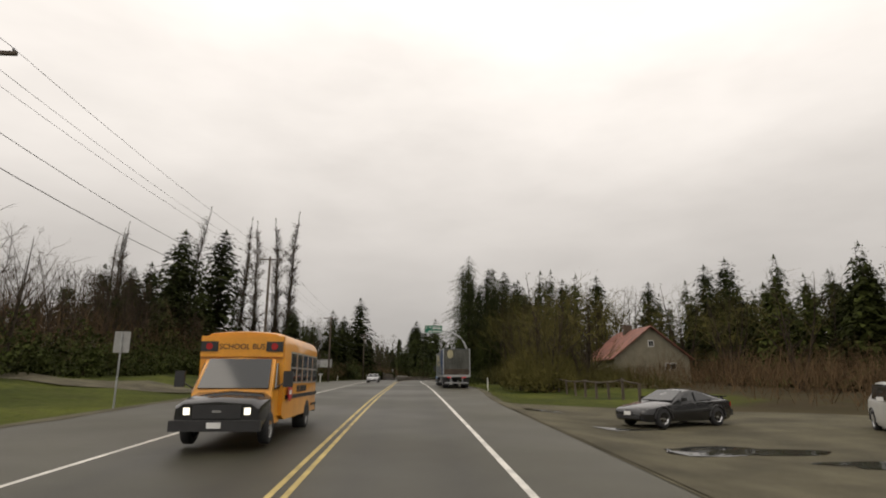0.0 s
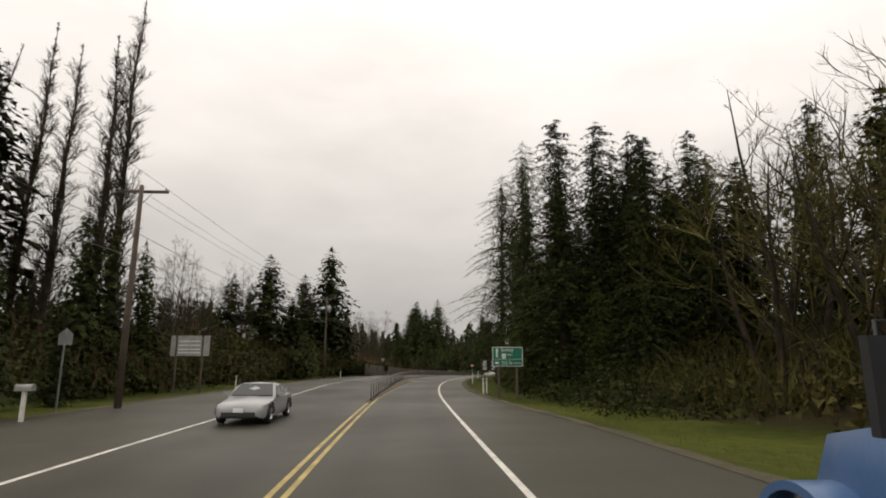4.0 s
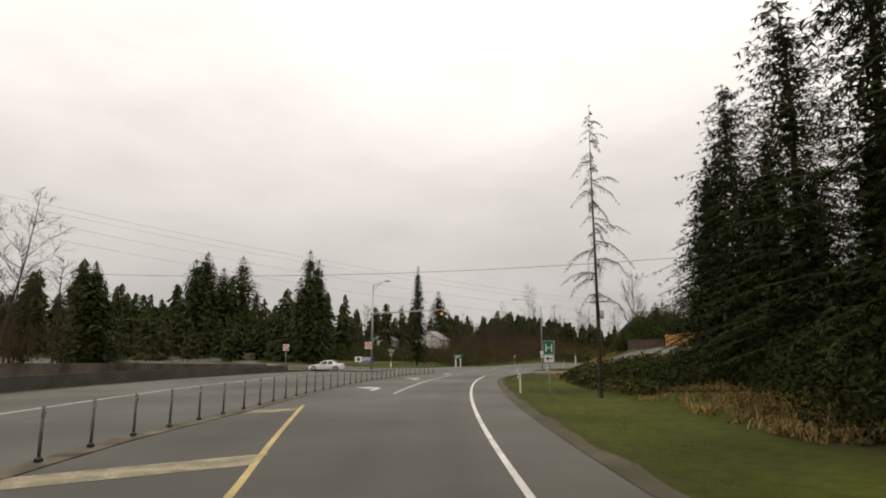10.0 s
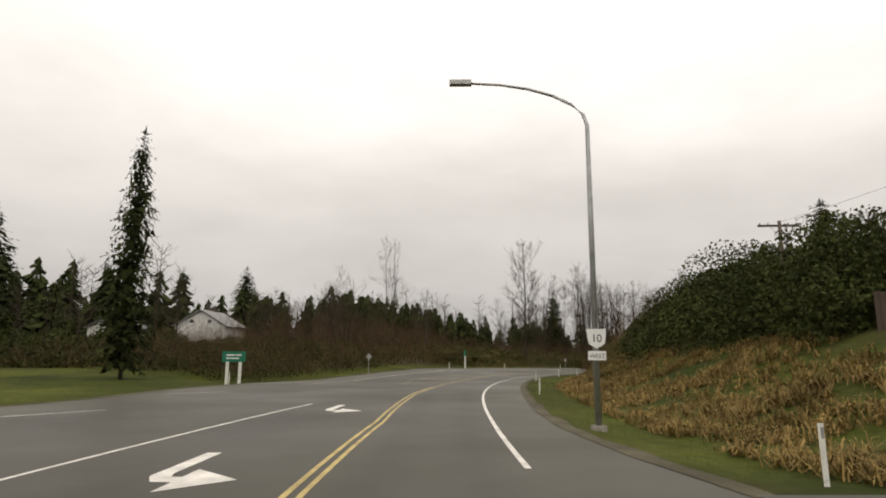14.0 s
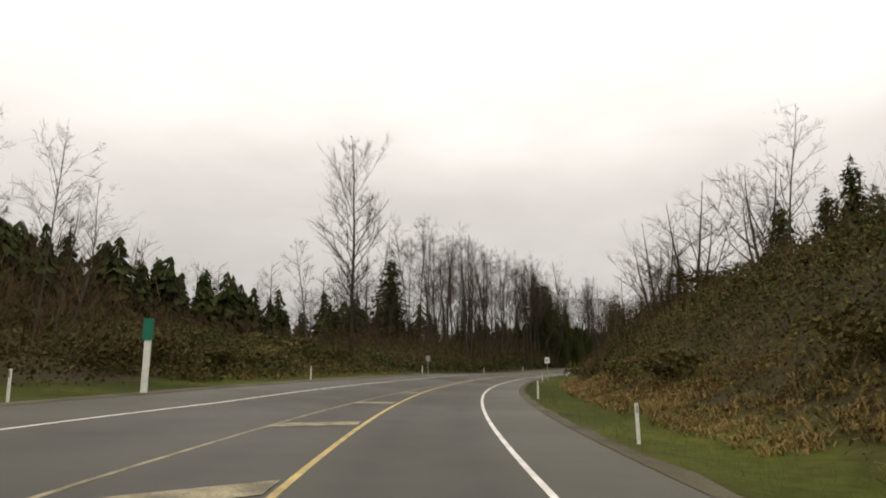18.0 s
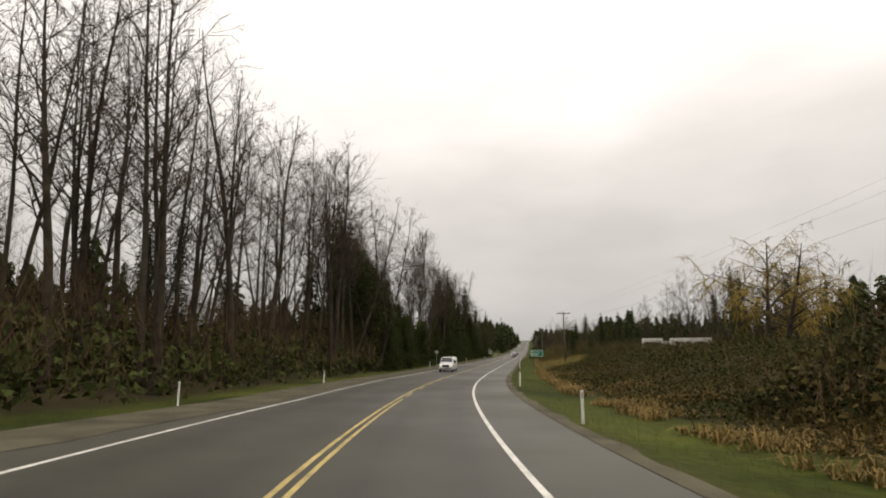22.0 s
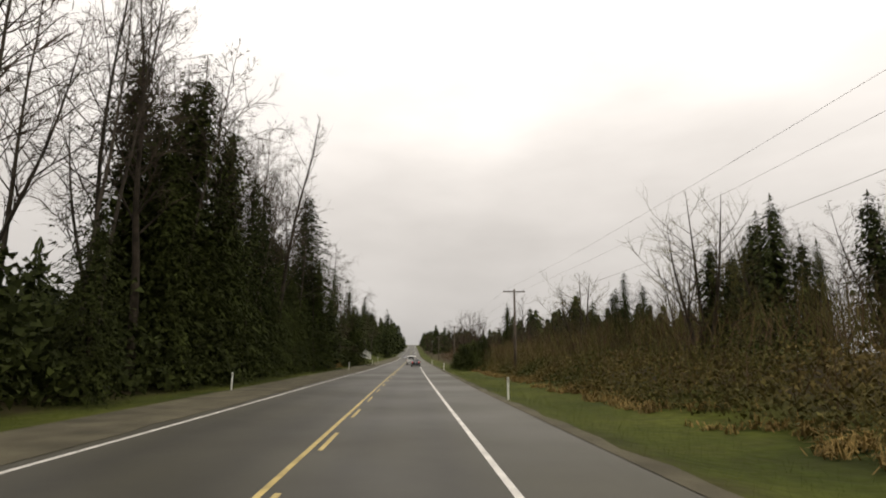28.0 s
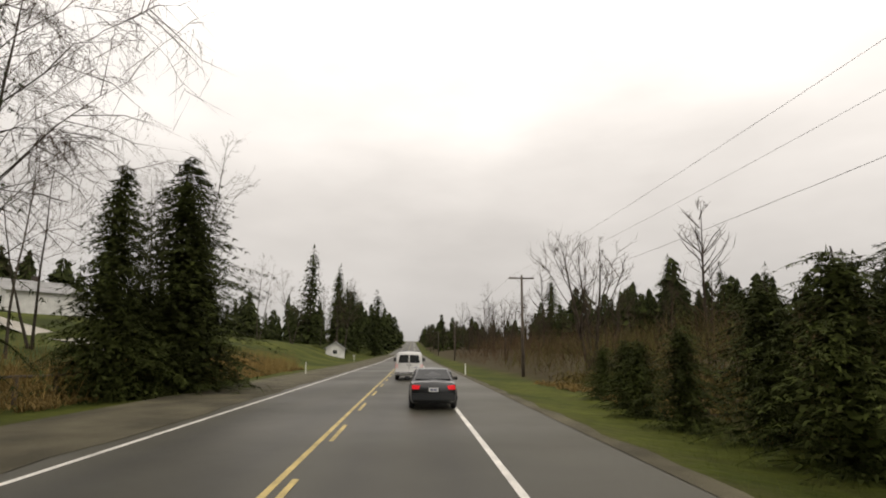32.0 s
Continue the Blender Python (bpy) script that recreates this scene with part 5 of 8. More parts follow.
wood("spruce", 16, 95, 240, 20, 34, 16, 26, 1.2)
wood("near_cedar", 17, 104, 190, 9.0, 13, 5, 10, 1.1)
wood("maple", 6, 95, 205, 11, 24, 10, 15)
undergrowth("dark evergreen undergrowth beside the shoulder", 92, 240, profile((92, 8.4), (104, 7.4), (182, 7.0), (200, 12), (212, 16), (240, 19)), profile((92, 20), (200, 18), (240, 30)), profile((92, 2), (130, 3.6), (200, 4.2), (240, 2.6)), 90000, .14, M_IVY, 22)
for s, u, h in ((55, 11.8, 8.5), (57.5, 11, 6.5), (53, 13, 7.5)):
    stand("mossy", s, u, h)
undergrowth("mossy olive thicket before the house", 50, 61, 9.4, 14.5, 4.5, 7000, .3, M_MOSS, 55, .85)
# bank, hedge and thickets on the inside of the bend
wood("cedar", 5, 300, 322, 24, 38, 5, 8, 1.2)
wood("alder", 12, 262, 330, 46, 80, 12, 18)
wood("spruce", 6, 244, 262, 34, 48, 8, 12)
undergrowth("dark green hedge on the bank beside the driveway", 290, 330, profile((290, 17.5), (296, 17), (310, 14.5), (330, 14)), profile((290, 25), (298, 30), (330, 34)), profile((284, 5.5), (298, 7.2), (312, 6.4), (330, 4)), 80000, .19, M_IVY, 23)
undergrowth("bramble thicket covering the steep bank", 308, 432, offset(PAVE_R, 6.5), 34, profile((308, 1.2), (330, 2.2), (400, 2.4), (432, 1.8)), 105000, .135, M_BRAMBLE, 25, .1)
undergrowth("leafless reddish canes on the bank", 318, 436, offset(PAVE_R, 6), 34, 3.0, 7000, .34, M_TWIG_RED, 26, 1.0)
undergrowth("dark green ivy and bramble over the upper bank", 312, 428, 14.5, 32, profile((312, 1.6), (330, 2.5), (400, 2.7), (428, 2.2)), 46000, .15, M_IVY, 49)
wood("bramble", 20, 312, 428, 11, 26, 1.2, 2.2, 1.2)
wood("cedar", 10, 355, 400, 26, 36, 6, 11)
wood("spruce", 6, 340, 420, 30, 45, 9, 14)
wood("mossy", 8, 395, 436, 15, 26, 10, 14)
undergrowth("dense dark shrubs over the bank", 410, 446, 10.5, 26, 4.4, 26000, .16, M_BRAMBLE, 47, .1)
wood("alder", 6, 380, 436, 24, 45, 10, 15)
undergrowth("dark evergreen thicket on the shoulder of the bank", 398, 446, 11, 25, profile((398, 3), (415, 5.2), (446, 4)), 42000, .17, M_IVY, 70)
wood("spruce", 7, 402, 440, 18, 30, 6, 9, 1.2)
wood("maple", 6, 404, 440, 12, 20, 6, 9)
undergrowth("brown tangled brush hanging over the bank", 400, 446, 10.5, 24, profile((400, 3), (415, 4.6), (446, 4)), 7000, .3, M_TWIG_RED, 69, 1.0)
# brambles and far trees along the straight
BRAMBLE_U = profile((434, 11.5), (470, 12.5), (488, 13.5), (505, 14), (519, 15), (530, 18.5), (560, 18.5), (574, 12), (600, 9))
undergrowth("low brambles over the roadside bank", 434, 572, BRAMBLE_U, 29, profile((434, 1.6), (470, 1.5), (520, 2.0), (568, 2.2)), 50000, .13, M_BRAMBLE, 27, .12)
undergrowth("dark green bramble leaves over the roadside bank", 434, 572, BRAMBLE_U, 29, profile((434, 1.7), (470, 1.6), (520, 2.1), (568, 2.3)), 60000, .12, M_IVY, 71, .05)
undergrowth("low bramble shoots in the straw", 428, 520, offset(PAVE_R, 4.8), offset(BRAMBLE_U, 2), .9, 26000, .11, M_BRAMBLE, 56, .3)
undergrowth("reddish brown canes on the roadside bank", 455, 575, offset(BRAMBLE_U, 1), 36, profile((455, .6), (490, 1.8), (540, 2), (575, 2.5)), 6000, .3, M_TWIG_RED, 29, 1.0)
stand("willow", 471, 25, 10, wide=1.15)
stand("willow", 476.5, 29, 9)
wood("alder", 9, 500, 640, 46, 70, 14, 22)
wood("fir", 6, 590, 612, 26, 36, 9, 12, .85)
wood("fir", 8, 560, 590, 18, 32, 6, 10, .9)
undergrowth("leafless reddish thicket beside the road", 566, 800, offset(PAVE_R, 6.5), 30, profile((566, 2), (600, 3.5), (640, 4.5), (700, 4), (800, 5)), 16000, .36, M_TWIG_RED, 30, 1.0)
undergrowth("mossy olive thicket beside the road", 566, 720, offset(PAVE_R, 6), 32, profile((566, 3), (600, 4), (640, 4), (720, 3.5)), 18000, .3, M_MOSS, 45, 1.0)
undergrowth("short yellowed grass on an open slope", 514, 566, 8.5, 19, .28, 9000, .13, M_STRAW, 46, 1.0)
undergrowth("green and brown brambles beside the road", 566, 690, offset(PAVE_R, 5.6), offset(PAVE_R, 13), profile((566, 2.4), (600, 2.2), (640, 1.8), (690, 1.5)), 60000, .13, M_BRAMBLE, 31, .06)
wood("alder", 18, 570, 655, 14, 34, 7.5, 11)
wood("mossy", 6, 570, 650, 14, 30, 8, 12)
wood("edge_fir", 6, 604, 628, 16, 23, 6, 8, 1.1)
for s, u, h in ((654, 9.6, 4.7), (657.5, 8.8, 4.6), (661, 9.4, 4.3), (664, 8.4, 3.3), (660, 12.3, 5.2), (655, 12.5, 5.7), (667.5, 8.4, 2.9), (671, 9.2, 3.0), (666, 12.5, 4.5), (675, 9.5, 2.7), (651, 8.8, 4.5), (648, 10, 5.0)):
    stand("hedge_cedar", s, u, h, wide=1.35)
wood("maple", 5, 690, 850, 12, 40, 9, 15)
wood("alder", 6, 760, 900, 20, 60, 15, 22)
for s, u, h in ((733, 110, 44), (744, 140, 44), (803, 71.5, 29), (833, 45.6, 26), (755, 121, 46), (720, 97, 32)):
    stand("big_fir", s, u, h, wide=.9)
for s, u, h in ((50, -34, 14.5), (56, -38, 14), (45, -40, 14), (64, -37, 13), (36, -46, 14)):
    stand("maple", s, u, h)
wood("spruce", 8, 50, 82, 42, 60, 12, 16, 1.3)
wood("cedar", 8, 46, 76, 40, 54, 10, 13, 1.2)
wood("mossy", 6, 46, 74, 36, 50, 12, 15)
wood("spruce", 8, 30, 125, 50, 68, 12, 18, 1.3)
wood("spruce", 9, 520, 640, 58, 80, 11, 16, 1.3)
wood("spruce", 8, 680, 740, 40, 62, 10, 15, 1.3)
# dead grass on the banks
tussocks("matted yellow straw and dead stalks on the grassy bank", 272, 322, offset(PAVE_R, 3.0), profile((271, 15), (290, 18.5), (322, 13)), .7, 3000, M_STRAW, 61, patch=.4)
tussocks("straw and dead stalks on the verge beside the driveway", 196, 257, profile((196, 10.5), (210, 10.5), (240, 9.0), (257, 9.0)), profile((196, 14), (210, 18), (257, 20)), .6, 1900, M_STRAW, 62, patch=.42)
tussocks("straw and dead fern at the foot of the bramble bank", 316, 434, offset(PAVE_R, 3.6), offset(PAVE_R, 9.0), .6, 3900, M_STRAW, 63, patch=.36)
tussocks("pale straw slumped on the roadside bank", 430, 520, offset(PAVE_R, 3.4), offset(PAVE_R, 7.6), .6, 3000, M_STRAW, 64, patch=.5)
tussocks("straw at the foot of the roadside brambles", 566, 690, offset(PAVE_R, 4.6), offset(PAVE_R, 7.4), .55, 2000, M_STRAW, 65, patch=.45)
tussocks("pale dead grass on the bramble mound", 379, 416, -30, offset(PAVE_L, -3.4), .7, 900, M_STRAW, 66, patch=.5)
tussocks("dry brown grass in the field by the fence", 655, 720, -22, offset(PAVE_L, -3.0), .7, 1800, M_STRAW, 67, patch=.3)
undergrowth("low bramble leaves in the straw of the bank", 318, 434, offset(PAVE_R, 4.5), offset(PAVE_R, 10), .5, 14000, .1, M_BRAMBLE, 68, .25)
# trees behind the lawn and round the house
for s, u, h in ((80, -42, 14.5), (84, -38, 14.5), (92, -47, 17.5), (76, -36, 13), (97, -54, 19)):
    stand("maple", s, u, h)
for s, u, h in ((100, -45, 19.5), (102, -42.3, 18.5), (94, -40, 13.5), (88, -44, 12), (83, -46, 11.5)):
    stand("fir", s, u, h, wide=1.3)
for s, u, h in ((110, 10.8, 21), (114, 14.5, 22.5), (104, 15, 17)):
    stand("edge_fir", s, u, h, wide=1.1)
wood("mossy", 9, 84, 100, 17, 42, 14.5, 17.5)
for s, u, h in ((97, 26, 17), (101, 33, 18.5), (88, 47, 18.5), (92, 53, 20.5), (95, 40, 17)):
    stand("fir", s, u, h, wide=1.2)
wood("alder", 18, 545, 640, 44, 62, 17, 23)
# mown verges
undergrowth("short damp grass of the mown verge", 28, 256, offset(PAVE_R, .12), offset(PAVE_R, 3.8), .06, 23000, .055, M_GRASS_BLADE, 50, 1.0)
undergrowth("short damp grass of the verge along the bends", 273, 660, offset(PAVE_R, .12), offset(PAVE_R, 3.8), .06, 39000, .055, M_GRASS_BLADE, 73, 1.0)
undergrowth("short damp grass along the far shoulder", 20, 660, offset(PAVE_L, -4.0), offset(PAVE_L, -.7), .06, 27000, .06, M_GRASS_BLADE, 51, 1.0)
wood("spruce", 9, 398, 442, -70, -46, 12, 18, 1.05)
undergrowth("dark bramble bushes on the verge", 214, 240, profile((214, 10.5), (220, 9.5), (240, 9.5)), 19, profile((219, 1.2), (226, 2.0), (240, 1.4)), 12000, .2, M_IVY, 48)
# far woods
far_firs(260, 300, 440, -190, -66, 9, 17, 1)
far_firs(120, 300, 420, -320, -190, 20, 36, 2)
far_firs(130, 385, 520, -120, -46, 11, 17, 3)
far_firs(90, 195, 262, -190, -75, 10, 18, 4)
far_firs(110, 20, 190, -150, -64, 10, 18, 5)
far_firs(100, -20, 240, 72, 125, 14, 22, 6)
far_firs(60, 268, 330, 40, 70, 9, 14, 7)
far_firs(200, 470, 690, 84, 145, 12, 19, 8)
far_firs(220, 790, 960, 62, 140, 14, 24, 9)
wood("spruce", 10, 728, 790, 50, 84, 13, 18, 1.2)
far_firs(260, 700, 980, -190, -85, 9, 16, 10)
far_firs(140, 880, 1400, -60, -12, 14, 24, 11)
far_firs(110, 748, 800, -125, -68, 11, 16, 16)
far_firs(60, 790, 880, -85, -45, 9, 13, 17)
far_firs(160, 960, 1500, 12, 80, 12, 20, 12)
far_firs(70, 515, 660, -60, -32, 9, 14, 13)
far_firs(40, 340, 430, 36, 70, 9, 14, 14)
far_firs(100, 384, 436, -72, -46, 11, 15, 15)
far_bare(60, 300, 420, -150, -40, 10, 18, 21)
far_bare(40, 195, 262, -140, -60, 12, 19, 22)
far_bare(40, 20, 190, -110, -60, 10, 16, 23)
far_bare(60, 690, 1100, 9, 60, 9, 16, 24)
far_bare(60, 900, 1400, 8, 40, 8, 14, 25)
far_bare(40, 470, 690, 50, 110, 12, 20, 26)
far_bare(30, 430, 530, -110, -60, 20, 30, 27)
tagged(new("far_woods", triangle_mesh("far_woods", np.concatenate(FAR_T), M_NEEDLE)), "dark conifer woods in the distance", "woods", kind="stuff")
tagged(new("far_leafless_woods", mesh_of("far_leafless_woods", FARB_V, FARB_F, M_TWIG)), "leafless brown woods in the distance", "woods", kind="stuff")

# ---- helpers for made things ----
M_STEEL = material("galvanised_steel", (0.36, 0.37, 0.37), 0.45, 0.7, var=0.15, scale=3, fine=40, bump=0.1)
M_SIGN_BACK = material("bare_aluminium_sign_back", (0.34, 0.34, 0.33), 0.5, 0.5, var=0.15, scale=2, fine=30, bump=0.05)
M_SIGN_GREEN = material("green_sign_sheeting", (0.0, 0.13, 0.075), 0.4, var=0.08, scale=2, fine=40, bump=0)
M_SIGN_WHITE = material("white_sign_sheeting", (0.72, 0.72, 0.7), 0.4, var=0.06, scale=2, fine=40, bump=0)
M_SIGN_BLUE = material("blue_sign_sheeting", (0.03, 0.05, 0.16), 0.4, var=0.08, scale=2, fine=40, bump=0)
M_SIGN_RED = material("red_sign_sheeting", (0.5, 0.02, 0.03), 0.4, var=0.08, scale=2, fine=40, bump=0)
M_BLACK = material("black_sign_ink", (0.02, 0.02, 0.02), 0.5, var=0.1, bump=0)
M_POST_WHITE = material("white_plastic_post", (0.66, 0.66, 0.6), 0.5, var=0.12, scale=3, fine=20, bump=0.05)
M_POST_TAN = material("weathered_median_post", (0.12, 0.11, 0.09), 0.7, var=0.3, scale=3, fine=20, bump=0.1)
M_POLE_WOOD = material("creosoted_pole_wood", (0.085, 0.066, 0.05), 0.9, var=0.35, scale=0.8, fine=16, bump=0.5, bump_dist=0.01)
M_FENCE_DARK = material("dark_stained_fence_boards", (0.06, 0.042, 0.03), 0.85, var=0.3, scale=1, fine=14, bump=0.3, obj=0.25)
M_FENCE_NEW = material("new_cedar_fence_boards", (0.42, 0.2, 0.055), 0.75, var=0.25, scale=1, fine=14, bump=0.3, obj=0.2)
M_CONCRETE = material("stained_concrete", (0.17, 0.155, 0.13), 0.9, var=0.35, scale=0.4, fine=9, bump=0.4)
M_WALL = material("brown_stained_concrete", (0.075, 0.058, 0.044), 0.9, var=0.4, scale=0.4, fine=7, other=(0.09, 0.075, 0.058), bump=0.4, spec=0.2)
M_BARRIER = material("dark_wet_concrete", (0.062, 0.056, 0.048), 0.85, var=0.3, scale=0.5, fine=9, bump=0.3, spec=0.3)
M_INSULATOR = material("grey_porcelain", (0.3, 0.3, 0.32), 0.3, var=0.1, bump=0)
M_WIRE = material("dark_overhead_wire", (0.05, 0.05, 0.052), 0.6, var=0.1, bump=0)
M_RUBBER = material("tyre_rubber", (0.02, 0.02, 0.021), 0.85, var=0.2, scale=4, fine=50, bump=0.2)
M_GLASS = material("dark_window_glass", (0.018, 0.021, 0.022), 0.06, var=0.05, bump=0, spec=0.7)
M_RED_LENS = material("red_lens", (0.35, 0.012, 0.012), 0.25, var=0.08, bump=0)
M_CHROME = material("dull_chrome", (0.55, 0.55, 0.56), 0.22, 0.95, var=0.08, bump=0.02)
M_RUBBER_TRIM = material("black_plastic_trim", (0.022, 0.022, 0.023), 0.55, var=0.15, scale=3, fine=60, bump=0.05)
M_AMBER = glow("lit_amber_lens", (1.0, 0.42, 0.03), 1.3)
M_TAIL = glow("lit_tail_lamp", (0.8, 0.02, 0.03), .3)
M_HEAD = glow("lit_headlamp", (1.0, 0.95, 0.85), 1.4)


def box(bm, x0, x1, y0, y1, z0, z1):
    v = [bm.verts.new(p) for p in ((x0, y0, z0), (x1, y0, z0), (x1, y1, z0), (x0, y1, z0), (x0, y0, z1), (x1, y0, z1), (x1, y1, z1), (x0, y1, z1))]
    for f in ((3, 2, 1, 0), (4, 5, 6, 7), (0, 1, 5, 4), (1, 2, 6, 5), (2, 3, 7, 6), (3, 0, 4, 7)):
        bm.faces.new([v[i] for i in f])
    return bm


def box_part(name, parent, mat, x0, x1, y0, y1, z0, z1, label="", bevel=0.01):
    return part(name, box(bmesh.new(), x0, x1, y0, y1, z0, z1), mat, parent, label, bevel)


def tube_part(name, parent, mat, pts, radii, sides=8, label="", caps=True):
    V, F = [], []
    pts = [Vector(p) for p in pts]
    tube(V, F, pts, radii, sides)
    if caps:
        n = len(V)
        F.append(tuple(range(sides - 1, -1, -1)))
        F.append(tuple(range(n - sides, n)))
    return add(name, mesh_of(name, V, F, mat, True), parent, label)


def flat_part(name, parent, mat, outline, y, depth=0.004, label=""):
    """A thin plate in the xz plane whose face looks along -y."""
    bm = bmesh.new()
    a = [bm.verts.new((x, y, z)) for x, z in outline]
    b = [bm.verts.new((x, y + depth, z)) for x, z in outline]
    bm.faces.new(a)
    bm.faces.new(b[::-1])
    n = len(a)
    for i in range(n):
        bm.faces.new((a[i], b[i], b[(i + 1) % n], a[(i + 1) % n]))
    bm.normal_update()
    bmesh.ops.recalc_face_normals(bm, faces=bm.faces)
    return part(name, bm, mat, parent, label)


def rounded(x0, x1, z0, z1, r, n=4):
    out = []
    for cx, cz, a0 in ((x1 - r, z0 + r, -90), (x1 - r, z1 - r, 0), (x0 + r, z1 - r, 90), (x0 + r, z0 + r, 180)):
        for k in range(n + 1):
            a = radians(a0 + 90 * k / n)
            out.append((cx + r * math.cos(a), cz + r * math.sin(a)))
    return out


def disc(cx, cz, r, n=24):
    return [(cx + r * math.cos(k * math.tau / n), cz + r * math.sin(k * math.tau / n)) for k in range(n)]


def lettering(text, parent, mat, x, z, size, y, align="LEFT", squeeze=1.0):
    """Raised letters on a face that looks along -y."""
    cu = bpy.data.curves.new("lettering", "FONT")
    cu.body, cu.size, cu.align_x, cu.extrude = text, size, align, 0.002
    tmp = bpy.data.objects.new("lettering", cu)
    scene.collection.objects.link(tmp)
    me = bpy.data.meshes.new_from_object(tmp.evaluated_get(bpy.context.evaluated_depsgraph_get()))
    bpy.data.objects.remove(tmp)
    me.transform(Matrix.Translation((x, y, z)) @ Matrix.Rotation(radians(90), 4, "X") @ Matrix.Diagonal((squeeze, 1, 1, 1)))
    me.materials.clear()
    me.materials.append(mat)
    return add("lettering", me, parent)


def bars(parent, mat, x0, x1, z, h, y, words=(0.4, 0.3, 0.3)):
    """Writing too small to read: plain bars."""
    x, gap = x0, (x1 - x0) * 0.05
    room = (x1 - x0) - gap * (len(words) - 1)
    for w in words:
        flat_part("text_bar", parent, mat, [(x, z), (x + room * w, z), (x + room * w, z + h), (x, z + h)], y)
        x += room * w + gap


def thing(name, label, category, m, group=""):
    ob = tagged(new(name), label, category, group)
    ob.matrix_basis = m
    return ob


# ---- delineators and median posts ----
def delineator_model():
    t = thing("delineator_post", "slim white plastic delineator post in the verge", "marker post", Matrix(), "delineator posts")
    bm = bmesh.new()
    n = 6
    ring = [[(-.055, .02), (-.035, -.018), (.035, -.018), (.055, .02), (.03, .0), (-.03, .0)]]
    lo = [bm.verts.new((x, y, -.3)) for x, y in ring[0]]
    hi = [bm.verts.new((x, y, 1.05)) for x, y in ring[0]]
    for i in range(n):
        bm.faces.new((lo[i], lo[(i + 1) % n], hi[(i + 1) % n], hi[i]))
    bm.faces.new(hi)
    part("blade", bm, M_POST_WHITE, t)
    flat_part("reflector", t, M_SIGN_BACK, [(-.028, .78), (.028, .78), (.028, .98), (-.028, .98)], -.023, .004, "dull reflective patch")
    return t


def repeat(model, places):
    """Stands a model at poses; the model itself takes the first."""
    for k, m in enumerate(places[1:]):
        copy_thing(model, m)
    model.matrix_basis = places[0]


repeat(delineator_model(), [placed(s, u, tree_rng.uniform(-8, 8), lean=tree_rng.uniform(-2, 2)) for s, u in ((313.0, -21.5), (57, -13.4), (83, -14.9), (117.5, -15.3), (162, -19.2), (190, -21), (361, -13.2), (389, -12.3), (417, -10.1), (450, -11.4), (474, -11.5), (532.5, -11.4), (592, -10.8), (647, -9.7), (701, -9.9),
    (52, 7.0), (111, 5.2), (108, 4.7), (133.7, 4.8), (156, 4.3), (181, 4.5), (215, 4.7), (241.2, 5.5), (273.5, 7.4), (303.5, 5.95), (332, 5.6), (359, 5.9), (380, 5.6), (416, 5.6), (444, 5.1), (470, 5.2), (526, 5.4), (585, 4.9), (641.7, 4.8), (700, 4.9))])


def median_post_model():
    t = thing("median_post", "weathered tan tubular post on the median strip", "marker post", Matrix(), "median posts")
    tube_part("tube", t, M_POST_TAN, [(0, 0, .08), (0, 0, .5), (0, 0, 1.05)], [.036, .033, .033], 8)
    tube_part("foot", t, M_RUBBER_TRIM, [(0, 0, .012), (0, 0, .07), (0, 0, .1)], [.085, .075, .04], 10, "black rubber foot")
    box_part("band", t, M_SIGN_BACK, -.036, .036, -.036, .036, .86, .95, "worn reflective band", .004)
    return t


mp = []
s_ = 100.5
while s_ < 255:
    p = road_at(s_, float(POST_LINE(s_)))
    mp.append(pose(p.x, p.y, p.z + .03, tree_rng.uniform(-.8, .8), tree_rng.uniform(-1, 1), tree_rng.uniform(0, 360)))
    s_ += 1.75 if s_ > 150 else 1.85
repeat(median_post_model(), mp)


# ---- utility poles, wires, lamps, signal ----
def utility_pole(s, u, top, arm=2.4, turn=0.0, lean=0.0, can=False, arms=1):
    z0 = at(s, u).z
    h = top + float(line_at(s)[3]) - z0
    t = thing("utility_pole", "dark wooden utility pole with a crossarm", "utility pole", placed(s, u, turn, lean=lean), "utility poles")
    tube_part("pole", t, M_POLE_WOOD, [(0, 0, -.5), (0, 0, h * .5), (0, 0, h)], [.17, .14, .1], 9)
    for k in range(arms):
        za = h - .35 - k * 1.1
        box_part("crossarm", t, M_POLE_WOOD, -arm / 2, arm / 2, .1, .21, za, za + .13, "weathered crossarm", .012)
        for sg in (-1, 1):
            tube_part("brace", t, M_STEEL, [(sg * .05, .1, za - .55), (sg * .55, .12, za + .02)], [.016, .016], 4)
        for x in (-arm / 2 + .12, -arm / 4, arm / 2 - .12):
            tube_part("insulator", t, M_INSULATOR, [(x, .15, za + .13), (x, .15, za + .2), (x, .15, za + .27)], [.03, .055, .03], 7, "grey porcelain insulator")
    if can:
        tube_part("transformer", t, M_SIGN_BACK, [(.38, 0, h - 2.3), (.38, 0, h - 2.25), (.38, 0, h - 1.35), (.38, 0, h - 1.3)], [.2, .24, .24, .18], 12, "grey transformer can")
    return t, z0 + h


